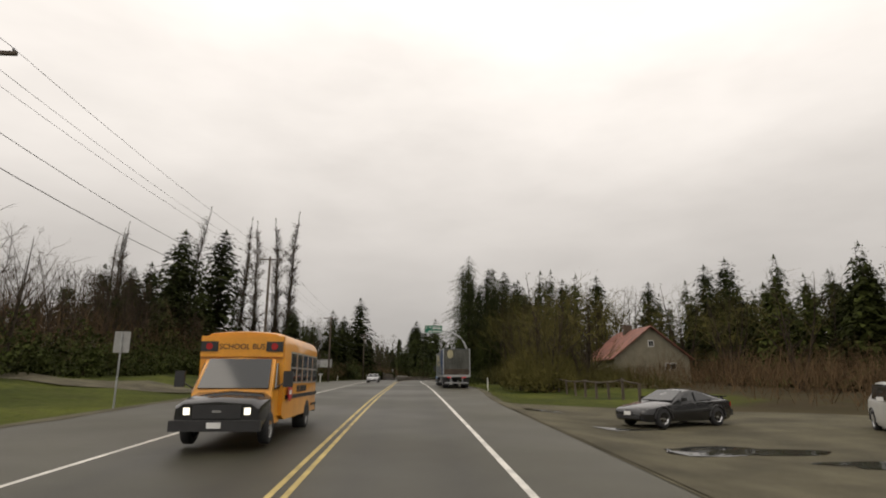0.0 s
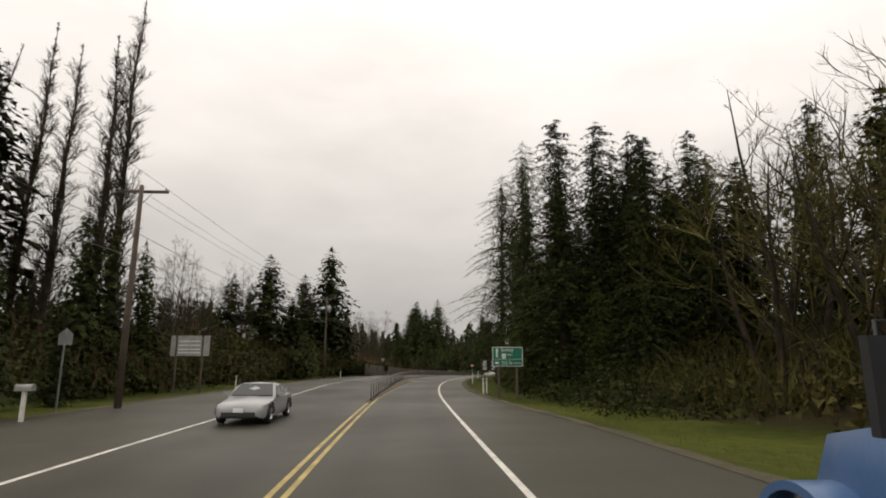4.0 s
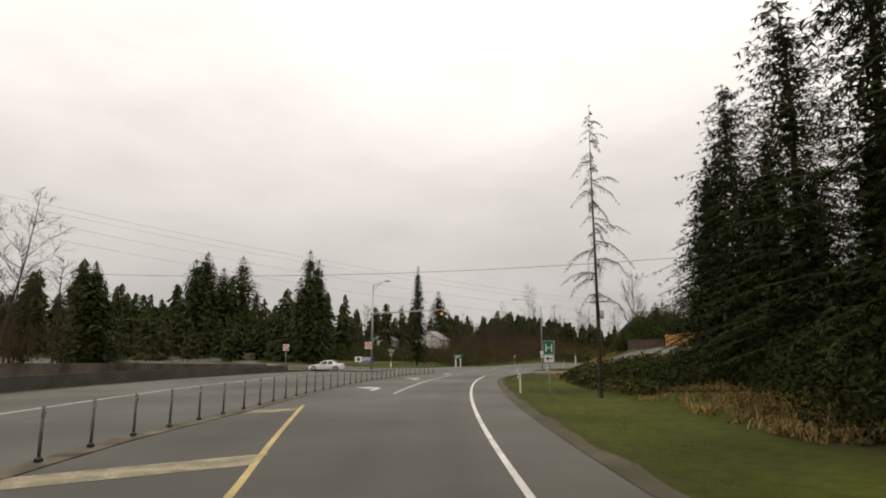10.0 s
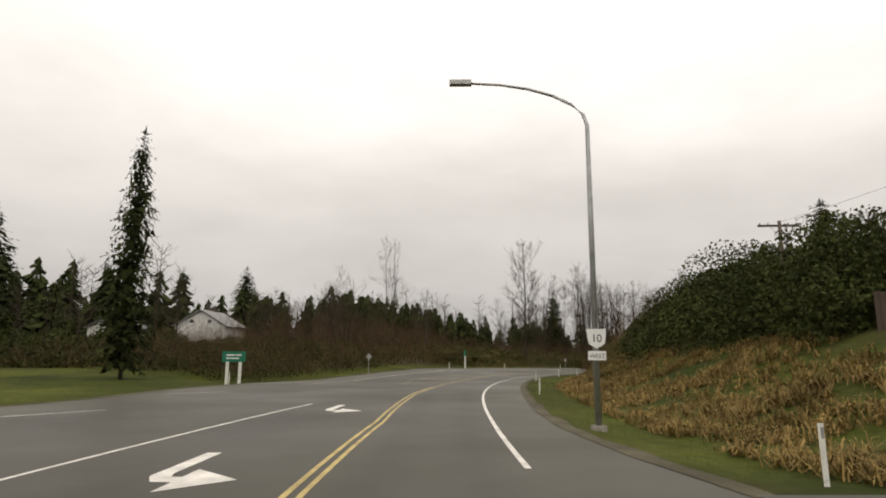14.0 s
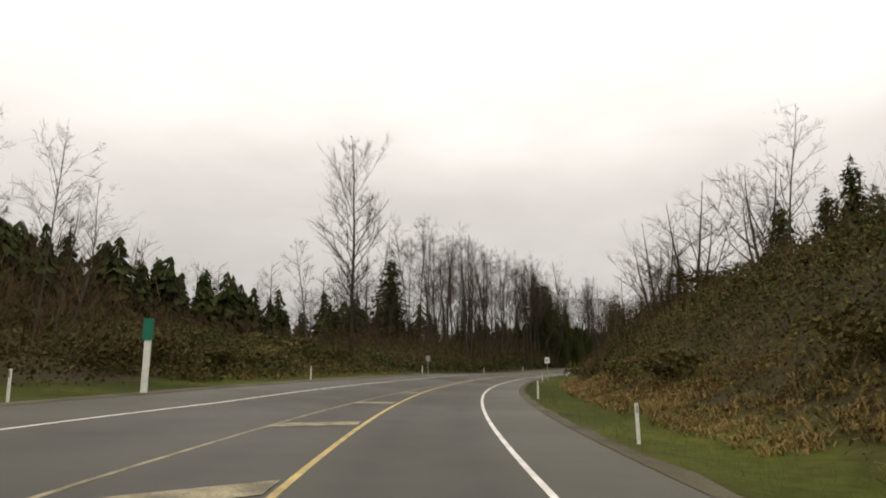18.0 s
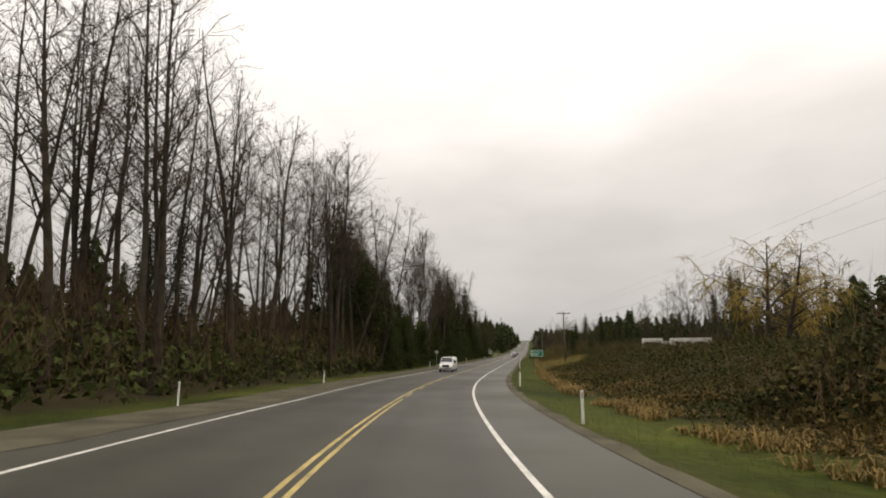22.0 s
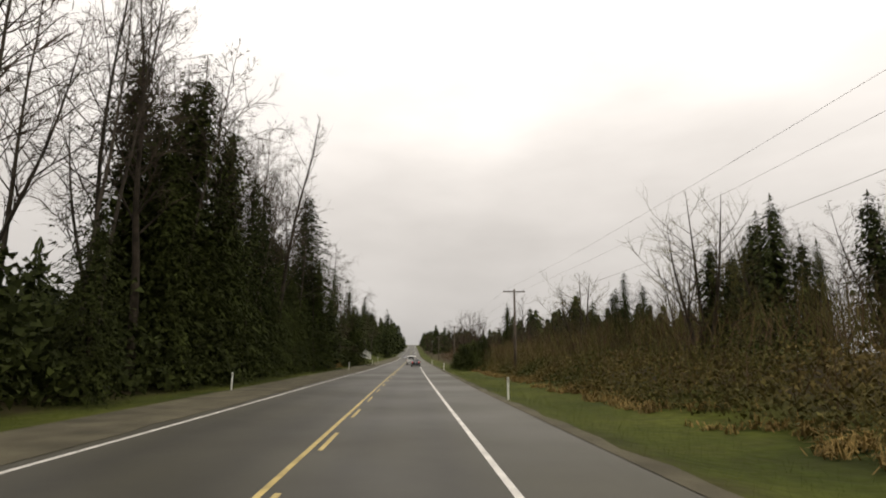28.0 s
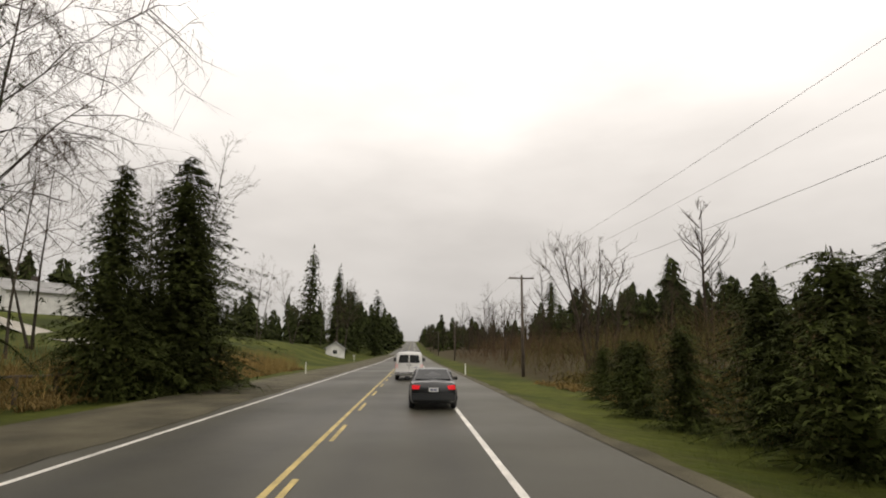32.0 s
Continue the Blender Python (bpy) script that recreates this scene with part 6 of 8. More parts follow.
POLES = {}
for key, s, u, top, turn, lean, can in (("l0", 18, -14.6, 12.5, 0, 0, False), ("l1", 58, -14.4, 13.0, 4, 0, False), ("l2", 96, -13.3, 10.6, 0, 0, False), ("l3", 150, -17.3, 11.7, 0, 0, True), ("l4", 215, -42, 15.5, 10, 0, False),
                                        ("r0", 251.5, 14.8, 8.8, -30, 0, True), ("r1", 300, 21, 11, 0, 0, False), ("r3", 536, 13.8, 10.2, 0, 0, False), ("r4", 620, 11.6, 9.6, 0, 0, False), ("r5", 701, 10.5, 9.5, 0, 0, False),
                                        ("r6", 790, 10.5, 9.5, 0, 0, False), ("r7", 880, 10.5, 9.5, 0, 0, False), ("r2", 440, 30, 14, 0, 0, False), ("lm", -30, -14.6, 12.5, 0, 0, False)):
    _, zt = utility_pole(s, u, top, 2.5, turn, lean, can)
    POLES[key] = (s, u, zt)


def wire(a, b, sag, drop=0.1, side=0.0, r=0.009):
    sa, ua, za = POLES[a]
    sb, ub, zb = POLES[b]
    pa, pb = at(sa, ua + side), at(sb, ub + side)
    pa.z, pb.z = za - drop, zb - drop
    pts = [pa.lerp(pb, k / 14) - Vector((0, 0, sag * 4 * (k / 14) * (1 - k / 14))) for k in range(15)]
    V, F = [], []
    tube(V, F, pts, [r] * 15, 4)
    tagged(new("overhead_wire", mesh_of("overhead_wire", V, F, M_WIRE)), "dark sagging overhead wire between utility poles", "wire", "overhead wires")


for a, b in (("lm", "l0"), ("l0", "l1"), ("l1", "l2"), ("l2", "l3"), ("l3", "l4")):
    for side in (-1.1, -.3, 1.1):
        wire(a, b, .5, .08, side)
    wire(a, b, .8, 2.4, 0, .014)
    wire(a, b, .8, 3.6, 0, .018)
for drop in (.1, .6, 1.5, 2.6):
    wire("l4", "r0", 1.2, drop, 0, .008)
wire("r0", "r1", .6, .1)
POLES["x0"] = (150, -17.3, 8.6 + float(line_at(150)[3]))
POLES["x1"] = (156, 14, 8.0 + float(line_at(156)[3]))
POLES["x2"] = (215, -42, 8.6 + float(line_at(215)[3]))
POLES["x3"] = (206, 20, 7.2 + float(line_at(206)[3]))
wire("x0", "x1", 2.0, .1, 0, .016)
wire("x0", "x1", 2.1, .4, 0, .011)
wire("x2", "x3", 1.6, .1, 0, .012)
for a, b in (("r2", "r3"), ("r3", "r4"), ("r4", "r5"), ("r5", "r6"), ("r6", "r7")):
    for side in (-1.0, 1.0):
        wire(a, b, .7, .08, side, .006)
    wire(a, b, .9, 2.0, 0, .008)


def street_lamp(s, u, h, reach, turn, label, signs=False):
    t = thing("street_lamp", label, "street lamp", placed(s, u, turn))
    pts = [(0, 0, -.2), (0, 0, h * .6), (0, 0, h - 1.6)]
    for k in range(1, 7):
        a = radians(15 * k)
        pts.append((-reach * (1 - math.cos(a)), 0, h - 1.6 + 1.6 * math.sin(a)))
    tube_part("pole", t, M_STEEL, pts, [.11, .095, .075] + [.06 - .003 * k for k in range(6)], 10)
    tube_part("base", t, M_CONCRETE, [(0, 0, -.3), (0, 0, .12)], [.28, .26], 12, "round concrete footing")
    x = -reach
    bm = box(bmesh.new(), x - .75, x + .05, -.13, .13, h - .06, h + .1)
    part("lamp_head", bm, M_SIGN_BACK, t, "flat grey cobra-head lamp", .05)
    return t


lamp = street_lamp(282.3, 5.6, 12.1, 4.2, 0, "tall curved galvanised street lamp carrying route signs")
# the route markers on it: a shield and a tab, turned to the traffic
flat_part("route_shield", lamp, M_SIGN_WHITE, [(-.3, 2.95), (-.26, 2.75), (0, 2.6), (.26, 2.75), (.3, 2.95), (.32, 3.25), (-.32, 3.25)], -.16, .01, "white route shield")
lettering("10", lamp, M_BLACK, 0, 2.82, .36, -.168, "CENTER")
flat_part("route_tab", lamp, M_SIGN_WHITE, rounded(-.3, .3, 2.22, 2.52, .03), -.16, .01, "white tab under the shield")
lettering("WEST", lamp, M_BLACK, 0, 2.29, .2, -.168, "CENTER")


def signal_mast():
    t = thing("traffic_signal", "galvanised traffic signal mast with a lamp and an amber light lit", "traffic signal", placed(261, -16.5, 0))
    h, za, xe = 12.3, 8.15, 10.6
    tube_part("pole", t, M_STEEL, [(0, 0, 0), (0, 0, 6.5), (0, 0, h)], [.17, .14, .09], 12)
    box_part("base_plate", t, M_STEEL, -.28, .28, -.28, .28, 0, .06)
    tube_part("pole_cap", t, M_STEEL, [(0, 0, h), (0, 0, h + .08)], [.1, .06], 10)
    tube_part("mast_arm", t, M_STEEL, [(0, 0, za), (5.5, -.2, za + .25), (xe, -.5, za + .45)], [.13, .1, .05], 10)
    tube_part("arm_collar", t, M_STEEL, [(6.6, -.25, za + .1), (6.6, -.25, za + .5)], [.07, .07], 8)
    tube_part("arm_flange", t, M_STEEL, [(.1, 0, za), (.22, 0, za + .01)], [.22, .22], 12)
    tube_part("lamp_arm", t, M_STEEL, [(0, 0, h - .1), (.9, 0, h + .3), (2.0, 0, h + .55)], [.05, .04, .035], 8)
    tube_part("lamp_stay", t, M_STEEL, [(0, 0, h - .9), (1.2, 0, h + .35)], [.03, .03], 6)
    part("lamp_head", box(bmesh.new(), 1.8, 2.6, -.16, .16, h + .45, h + .65), M_SIGN_BACK, t, "flat grey lamp head", .06)
    zs = za - .15
    part("signal_case", box(bmesh.new(), xe - .6, xe + .5, -.72, -.5, zs - .18, zs + .18), M_RUBBER_TRIM, t, "dark horizontal signal housing", .03)
    tube_part("hanger", t, M_STEEL, [(xe - .05, -.55, zs + .1), (xe - .05, -.5, za + .46)], [.035, .035], 6)
    flat_part("backboard", t, M_RUBBER_TRIM, [(xe - .85, zs), (xe - .55, zs - .28), (xe + .45, zs - .28), (xe + .75, zs), (xe + .45, zs + .3), (xe - .55, zs + .3)], -.5, .01, "dark backboard")
    for k, (x, mat) in enumerate(((xe - .42, M_RED_LENS), (xe - .05, M_AMBER), (xe + .32, M_SIGN_GREEN))):
        flat_part("lens", t, mat, disc(x, zs, .15), -.735, .02, "lit amber lens" if k == 1 else "unlit lens")
        tube_part("visor", t, M_RUBBER_TRIM, [(x, -.72, zs), (x, -.98, zs - .03)], [.17, .17], 12, caps=False)
    return t


signal_mast()


def do_not_enter(s, u, z, w, post, turn=0.0):
    t = thing("no_entry_sign", "square white no-entry sign with a red disc", "road sign", placed(s, u, turn), "no-entry signs")
    if post:
        tube_part("post", t, M_STEEL, [(0, .05, -.2), (0, .05, z + w)], [.035, .035], 7)
    flat_part("panel", t, M_SIGN_WHITE, rounded(-w / 2, w / 2, z, z + w, .05), 0, .01)
    flat_part("red_disc", t, M_SIGN_RED, disc(0, z + w / 2, w * .44), -.006, .004, "red disc")
    flat_part("white_bar", t, M_SIGN_WHITE, [(-w * .33, z + w * .43), (w * .33, z + w * .43), (w * .33, z + w * .57), (-w * .33, z + w * .57)], -.011, .004, "white bar")
    bars(t, M_SIGN_WHITE, -w * .22, w * .22, z + w * .66, w * .09, -.011, (.4, .6))
    bars(t, M_SIGN_WHITE, -w * .26, w * .26, z + w * .25, w * .09, -.011, (1.0,))


do_not_enter(260.4, -16.8, 3.1, .95, False, 6)
do_not_enter(250, -23.8, 2.7, .76, True, 10)


def big_sign(name, label, s, u0, u1, z0, z1, turn=0.0, posts=(.2, .8), post_mat=None, face=None, base=None):
    """A guide sign on two posts; x runs along the face, its origin at the middle of the foot."""
    uc, w = (u0 + u1) / 2, (u1 - u0)
    t = thing(name, label, "road sign", placed(s, uc, turn))
    g = at(s, uc).z - float(line_at(s)[3])
    for k in posts:
        x = -w / 2 + w * k
        box_part("post", t, post_mat or M_STEEL, x - .06, x + .06, .03, .15, -.4, z1 - g - .1, "", .01)
    a, b = z0 - g, z1 - g
    flat_part("border", t, M_SIGN_WHITE, rounded(-w / 2, w / 2, a, b, .08), 0, .02, "pale border")
    flat_part("face", t, face or M_SIGN_GREEN, rounded(-w / 2 + .035, w / 2 - .035, a + .035, b - .035, .06), -.006, .006, "green face")
    return t, -w / 2, w / 2, a, b


def arrow_shape(x, z, L, ang, w=.05, head=.16):
    out = []
    for px, pz in ((-w, 0), (-w, L - head), (-head * .75, L - head), (0, L), (head * .75, L - head), (w, L - head), (w, 0)):
        c, s2 = math.cos(radians(ang)), math.sin(radians(ang))
        out.append((x + px * c - pz * s2, z + px * s2 + pz * c))
    return out


t, x0, x1, z0, z1 = big_sign("guide_sign", "green guide sign with white letters on two wooden posts", 105.3, 5.05, 7.0, 1.82, 3.04, 4, (.2, .8), M_POLE_WOOD)
zm = z0 + (z1 - z0) * .36
flat_part("divider", t, M_SIGN_WHITE, [(x0 + .03, zm), (x1 - .03, zm), (x1 - .03, zm + .02), (x0 + .03, zm + .02)], -.012)
flat_part("up_arrow", t, M_SIGN_WHITE, arrow_shape(x0 + .28, zm + .14, .56, 0), -.012)
flat_part("left_arrow", t, M_SIGN_WHITE, arrow_shape(x0 + .42, z0 + .22, .28, 90, .035, .13), -.012)
lettering("Surrey", t, M_SIGN_WHITE, x0 + .55, zm + .5, .3, -.012)
flat_part("route_shield", t, M_SIGN_WHITE, [(x0 + .6, zm + .22), (x0 + .62, zm + .1), (x0 + .73, zm + .04), (x0 + .84, zm + .1), (x0 + .86, zm + .22), (x0 + .86, zm + .36), (x0 + .6, zm + .36)], -.012)
lettering("10", t, M_BLACK, x0 + .73, zm + .14, .17, -.018, "CENTER")
lettering("WEST", t, M_SIGN_WHITE, x0 + .94, zm + .24, .14, -.012)
lettering("232 St", t, M_SIGN_WHITE, x0 + .55, z0 + .13, .28, -.012)
lettering("(SOUTH)", t, M_SIGN_WHITE, x0 + 1.38, z0 + .16, .125, -.012)

t, x0, x1, z0, z1 = big_sign("distance_sign", "green distance sign with white pictograms on two dark wooden posts", 536, 7.4, 9.75, 1.85, 3.08, 3, (.22, .8), M_POLE_WOOD)
for zz in (z0 + .68, z0 + .12):
    flat_part("pictogram_frame", t, M_SIGN_WHITE, rounded(x0 + .1, x0 + .52, zz, zz + .44, .03), -.012)
    flat_part("pictogram_ground", t, M_SIGN_GREEN, rounded(x0 + .12, x0 + .5, zz + .02, zz + .42, .03), -.017)
xc, zc = x0 + .31, z0 + .9
flat_part("aircraft_pictogram", t, M_SIGN_WHITE, [(xc - .14, zc - .02), (xc - .05, zc - .02), (xc - .02, zc - .15), (xc + .03, zc - .15), (xc + .04, zc - .02), (xc + .12, zc), (xc + .15, zc + .03), (xc + .04, zc + .05), (xc - .0, zc + .16), (xc - .04, zc + .16), (xc - .03, zc + .04)], -.022)
flat_part("ferry_pictogram", t, M_SIGN_WHITE, [(xc - .16, z0 + .2), (xc + .15, z0 + .2), (xc + .17, z0 + .3), (xc + .07, z0 + .31), (xc + .05, z0 + .39), (xc + .01, z0 + .39), (xc + .01, z0 + .45), (xc - .03, z0 + .45), (xc - .04, z0 + .39), (xc - .09, z0 + .38), (xc - .1, z0 + .31), (xc - .17, z0 + .3)], -.022)
lettering("Vancouver", t, M_SIGN_WHITE, x0 + .62, z0 + .93, .21, -.012)
lettering("International", t, M_SIGN_WHITE, x0 + .62, z0 + .72, .21, -.012)
lettering("Nanaimo &", t, M_SIGN_WHITE, x0 + .62, z0 + .38, .21, -.012)
lettering("Victoria", t, M_SIGN_WHITE, x0 + .62, z0 + .16, .21, -.012)
lettering("50", t, M_SIGN_WHITE, x1 - .1, z0 + .9, .24, -.012, "RIGHT")
lettering("51", t, M_SIGN_WHITE, x1 - .1, z0 + .34, .24, -.012, "RIGHT")

# the overhead sign on its curved arm
t = thing("overhead_sign", "green overhead guide sign on a curved steel arm", "road sign", placed(74, 7.3, 0))
g = at(74, 7.3).z - float(line_at(74)[3])
pts = [(0, .1, -.3), (0, .1, 4.0)] + [(-3.0 * (1 - math.cos(radians(15 * k))), .1, 4.0 + 2.75 * math.sin(radians(15 * k))) for k in range(1, 7)] + [(-5.4, .1, 6.8)]
tube_part("mast", t, M_STEEL, pts, [.15, .13, .12, .11, .1, .095, .09, .085, .08], 10)
flat_part("border", t, M_SIGN_WHITE, rounded(-5.45, -3.15, 6.45 - g, 7.45 - g, .06), 0, .012)
flat_part("face", t, M_SIGN_GREEN, rounded(-5.41, -3.19, 6.49 - g, 7.41 - g, .05), -.006, .006, "green face")
flat_part("up_arrow", t, M_SIGN_WHITE, arrow_shape(-5.2, 6.95 - g, .38, 0, .03, .12), -.012)
flat_part("lane_arrow", t, M_SIGN_WHITE, arrow_shape(-4.6, 7.1 - g, .3, 70, .03, .1), -.012)
bars(t, M_SIGN_WHITE, -4.45, -3.4, 7.16 - g, .1, -.012, (.6, .4))
bars(t, M_SIGN_WHITE, -4.45, -3.3, 6.96 - g, .1, -.012, (1.0,))
bars(t, M_SIGN_WHITE, -5.0, -3.3, 6.62 - g, .1, -.012, (.3, .7))

# hospital sign with its arrow plate
t = thing("hospital_sign", "green sign with a white H above a white arrow plate", "road sign", placed(220, 7.0, 2))
g = at(220, 7.0).z - float(line_at(220)[3])
box_part("post", t, M_STEEL, -.03, .03, .012, .07, -.3, 2.9 - g, "thin steel post", .006)
flat_part("border", t, M_SIGN_WHITE, rounded(-.38, .38, 2.1 - g, 3.02 - g, .05), 0, .008, "pale border")
flat_part("face", t, M_SIGN_GREEN, rounded(-.36, .36, 2.12 - g, 3.0 - g, .04), -.005, .005, "green face")
lettering("H", t, M_SIGN_WHITE, 0, 2.28 - g, .78, -.01, "CENTER")
flat_part("arrow_plate", t, M_SIGN_WHITE, rounded(-.33, .33, 1.6 - g, 2.06 - g, .03), 0, .008, "white arrow plate")
flat_part("left_arrow", t, M_BLACK, arrow_shape(.26, 1.83 - g, .5, 90, .035, .2), -.006, .004, "black arrow")

# speed limit
t = thing("speed_limit_sign", "white speed limit sign on a thin steel post", "road sign", placed(419, 5.95, 3))
box_part("post", t, M_STEEL, -.03, .03, .01, .06, -.3, 2.75, "", .006)
flat_part("panel", t, M_SIGN_WHITE, rounded(-.3, .3, 2.2, 2.95, .05), 0, .008)
lettering("MAXIMUM", t, M_BLACK, 0, 2.8, .11, -.004, "CENTER")
lettering("80", t, M_BLACK, 0, 2.42, .42, -.004, "CENTER")
lettering("km/h", t, M_BLACK, 0, 2.26, .13, -.004, "CENTER")


def sign_back(s, u, top, outline, label, turn=180):
    t = thing("road_sign", label, "road sign", placed(s, u, turn), "signs seen from behind")
    g = at(s, u).z - float(line_at(s)[3])
    zt = top - g
    box_part("post", t, M_STEEL, -.03, .03, .012, .07, -.3, zt - .08, "", .006)
    flat_part("panel", t, M_SIGN_BACK, [(x, zt + z) for x, z in outline], 0, .006, "bare aluminium plate")


RECT = [(-.3, -.78), (.3, -.78), (.3, 0), (-.3, 0)]
DIAMOND = [(0, -.86), (.43, -.43), (0, 0), (-.43, -.43)]
PENTAGON = [(-.3, -.72), (.3, -.72), (.3, -.25), (0, 0), (-.3, -.25)]
sign_back(27, -13.0, 3.4, [(-.35, -.95), (.35, -.95), (.35, 0), (-.35, 0)], "grey back of a rectangular sign beside a lawn")
sign_back(94, -14.8, 3.5, PENTAGON, "grey back of a pentagonal sign beside the shoulder")
sign_back(539.6, -11.2, 3.2, DIAMOND, "grey back of a diamond sign before dark cedars")
sign_back(336, -16.5, 3.0, DIAMOND, "grey back of a diamond sign before leafless brush")
sign_back(195, -24.5, 3.9, DIAMOND, "grey back of a diamond sign over a concrete wall")
sign_back(422, -11.0, 3.1, RECT, "grey back of a rectangular sign before alder woods")


# tourist service signs in a dark frame
t = thing("service_sign", "dark-framed board with four service panels on wooden posts", "road sign", placed(150, 6.35, 6))
for x in (-1.05, 1.05):
    box_part("post", t, M_POLE_WOOD, x - .06, x + .06, .03, .15, -.4, 2.95, "", .01)
box_part("rail", t, M_POLE_WOOD, -1.2, 1.2, .02, .1, 2.75, 2.85, "", .008)
for k, (x, z, w, h) in enumerate(((-.62, 2.1, .5, .55), (.5, 2.1, .55, .58), (-.62, 1.45, .5, .58), (.5, 1.45, .55, .58))):
    flat_part("panel", t, M_SIGN_BLUE if k == 1 else M_SIGN_WHITE, rounded(x - w / 2, x + w / 2, z, z + h, .03), 0, .012)
    ink = M_SIGN_WHITE if k == 1 else M_SIGN_BLUE
    bars(t, ink, x - w * .36, x + w * .36, z + h * .62, h * .16, -.006, (.5, .5))
    bars(t, ink, x - w * .4, x + w * .4, z + h * .4, h * .1, -.006, (.7, .3))
    bars(t, ink, x - w * .3, x + w * .3, z + h * .18, h * .1, -.006, (1.0,))

# boards of a roadside notice on two posts
t = thing("notice_board", "grey roadside notice board of three panels on posts", "notice board", placed(112, -16.8, 0))
for x0_, x1_ in ((-1.55, -1.2), (-1.05, .75), (.9, 1.35)):
    flat_part("panel", t, M_SIGN_BACK, rounded(x0_, x1_, 2.7, 4.2, .03), 0, .018)
for x in (-1.12, .82):
    box_part("post", t, M_POLE_WOOD, x - .06, x + .06, .04, .16, -.4, 4.1, "", .01)
for z in (3.75, 3.45, 3.15, 2.9):
    bars(t, M_SIGN_WHITE, -.95, .65, z, .08, -.006, (.5, .5))

# small green sign on two white posts, and the long white post sign
for s, u, w, top in ((313.4, -21.4, 2.2, 2.95), (367.5, -12.6, .45, 3.2)):
    t = thing("place_sign", "small green sign on thick white posts" if w > 1 else "narrow green sign on one white post", "road sign", placed(s, u, 6))
    for x in ((-.6, .6) if w > 1 else (0,)):
        box_part("post", t, M_POST_WHITE, x - .13, x + .13, .03, .15, -.4, top - .9, "white post", .012)
    flat_part("panel", t, M_SIGN_GREEN, rounded(-w / 2, w / 2, top - .95, top, .04), 0, .012)
    if w > 1:
        bars(t, M_SIGN_WHITE, -.7, .7, top - .4, .12, -.006, (.6, .4))
        bars(t, M_SIGN_WHITE, -.7, .5, top - .68, .12, -.006, (.3, .7))

# street name post on the island
t = thing("street_name_sign", "two pale street name blades on a steel post", "road sign", placed(266, -15.4, 20))
tube_part("post", t, M_STEEL, [(0, 0, -.2), (0, 0, 3.2)], [.035, .035], 7)
tube_part("sleeve", t, M_POST_WHITE, [(0, 0, 0), (0, 0, 1.1)], [.1, .1], 8, "white plastic sleeve")
flat_part("blade", t, M_SIGN_BACK, rounded(-.45, .45, 2.95, 3.15, .02), -.02, .01)
flat_part("blade", t, M_SIGN_BACK, rounded(-.3, .45, 2.7, 2.88, .02), -.04, .01)
flat_part("round_plate", t, M_SIGN_BACK, disc(0, 2.35, .25, 12), -.04, .01)

# raised island of the junction, walls, barrier
V = [(254.5, -13.2), (258.5, -13.8), (264, -14.5), (267, -15), (267.5, -15.6), (265, -17.5), (262, -20.5), (259, -23.5), (257.5, -23.6), (255.5, -18.5)]
bm = bmesh.new()
lo = [bm.verts.new(road_at(s, u, -.05)) for s, u in V]
hi = [bm.verts.new(road_at(s, u, .15)) for s, u in V]
bm.faces.new(hi)
for i in range(len(V)):
    j = (i + 1) % len(V)
    bm.faces.new((lo[i], lo[j], hi[j], hi[i]))
bmesh.ops.recalc_face_normals(bm, faces=bm.faces)
me = bpy.data.meshes.new("traffic_island")
bm.to_mesh(me)
me.materials.append(M_CURB)
structure("traffic_island", me, "raised kerbed traffic island with dark paving", "kerb")
me = bpy.data.meshes.new("traffic_island_paving")
bm = bmesh.new()
c = Vector((0, 0, 0))
for s, u in V:
    c += road_at(s, u, .154) / len(V)
bm.faces.new([bm.verts.new(c.lerp(road_at(s, u, .156), .9)) for s, u in V])
bm.to_mesh(me)
me.materials.append(M_ASPHALT)
structure("traffic_island_paving", me, "dark asphalt infill of the island", "paving")
WALL_U = profile((168, -17.2), (180, -20.6), (200, -24.4), (225, -26.5), (252, -27.5))
structure("retaining_wall", strip_mesh("retaining_wall", 169, 252, offset(WALL_U, -.3), WALL_U, M_WALL, 0, 2.0, 3.2, lambda s, u: line_at(s)[3] + np.interp(s, [169, 190, 215, 252], [2.3, 2.0, 1.5, 1.0])), "long stained concrete retaining wall beside the oncoming lanes", "wall")
structure("concrete_barrier", strip_mesh("concrete_barrier", 171, 256, offset(WALL_U, .5), offset(WALL_U, .8), M_BARRIER, 0, 2.0, 1.2, lambda s, u: line_at(s)[3] + .78), "low concrete road barrier before a wall", "barrier")


# ---- fences ----
def rail_fence(s0, s1, u, label):
    t = thing("rail_fence", label, "fence", Matrix())
    n = int((s1 - s0) / 2.6)
    last = None
    for k in range(n + 1):
        p = at(s0 + k * 2.6, u)
        bm = box(bmesh.new(), -.07, .07, -.07, .07, -.3, 1.15 + .08 * math.sin(k * 2.3))
        ob = part("post", bm, M_POLE_WOOD, t, "", .012)
        ob.matrix_basis = Matrix.Translation(p) @ pose(0, 0, 0, 2 * math.sin(k), 2 * math.cos(k * 1.7), 0)
        q = p + Vector((0, 0, 1.08))
        if last is not None:
            tube_part("rail", t, M_POLE_WOOD, [last, (last + q) / 2 - Vector((0, 0, .012)), q], [.06, .055, .06], 6)
        last = q


rail_fence(33, 72, 13.2, "old dark wooden rail fence along a grassy verge")
rail_fence(657, 690, -15.5, "leaning grey wooden field fence in dry grass")


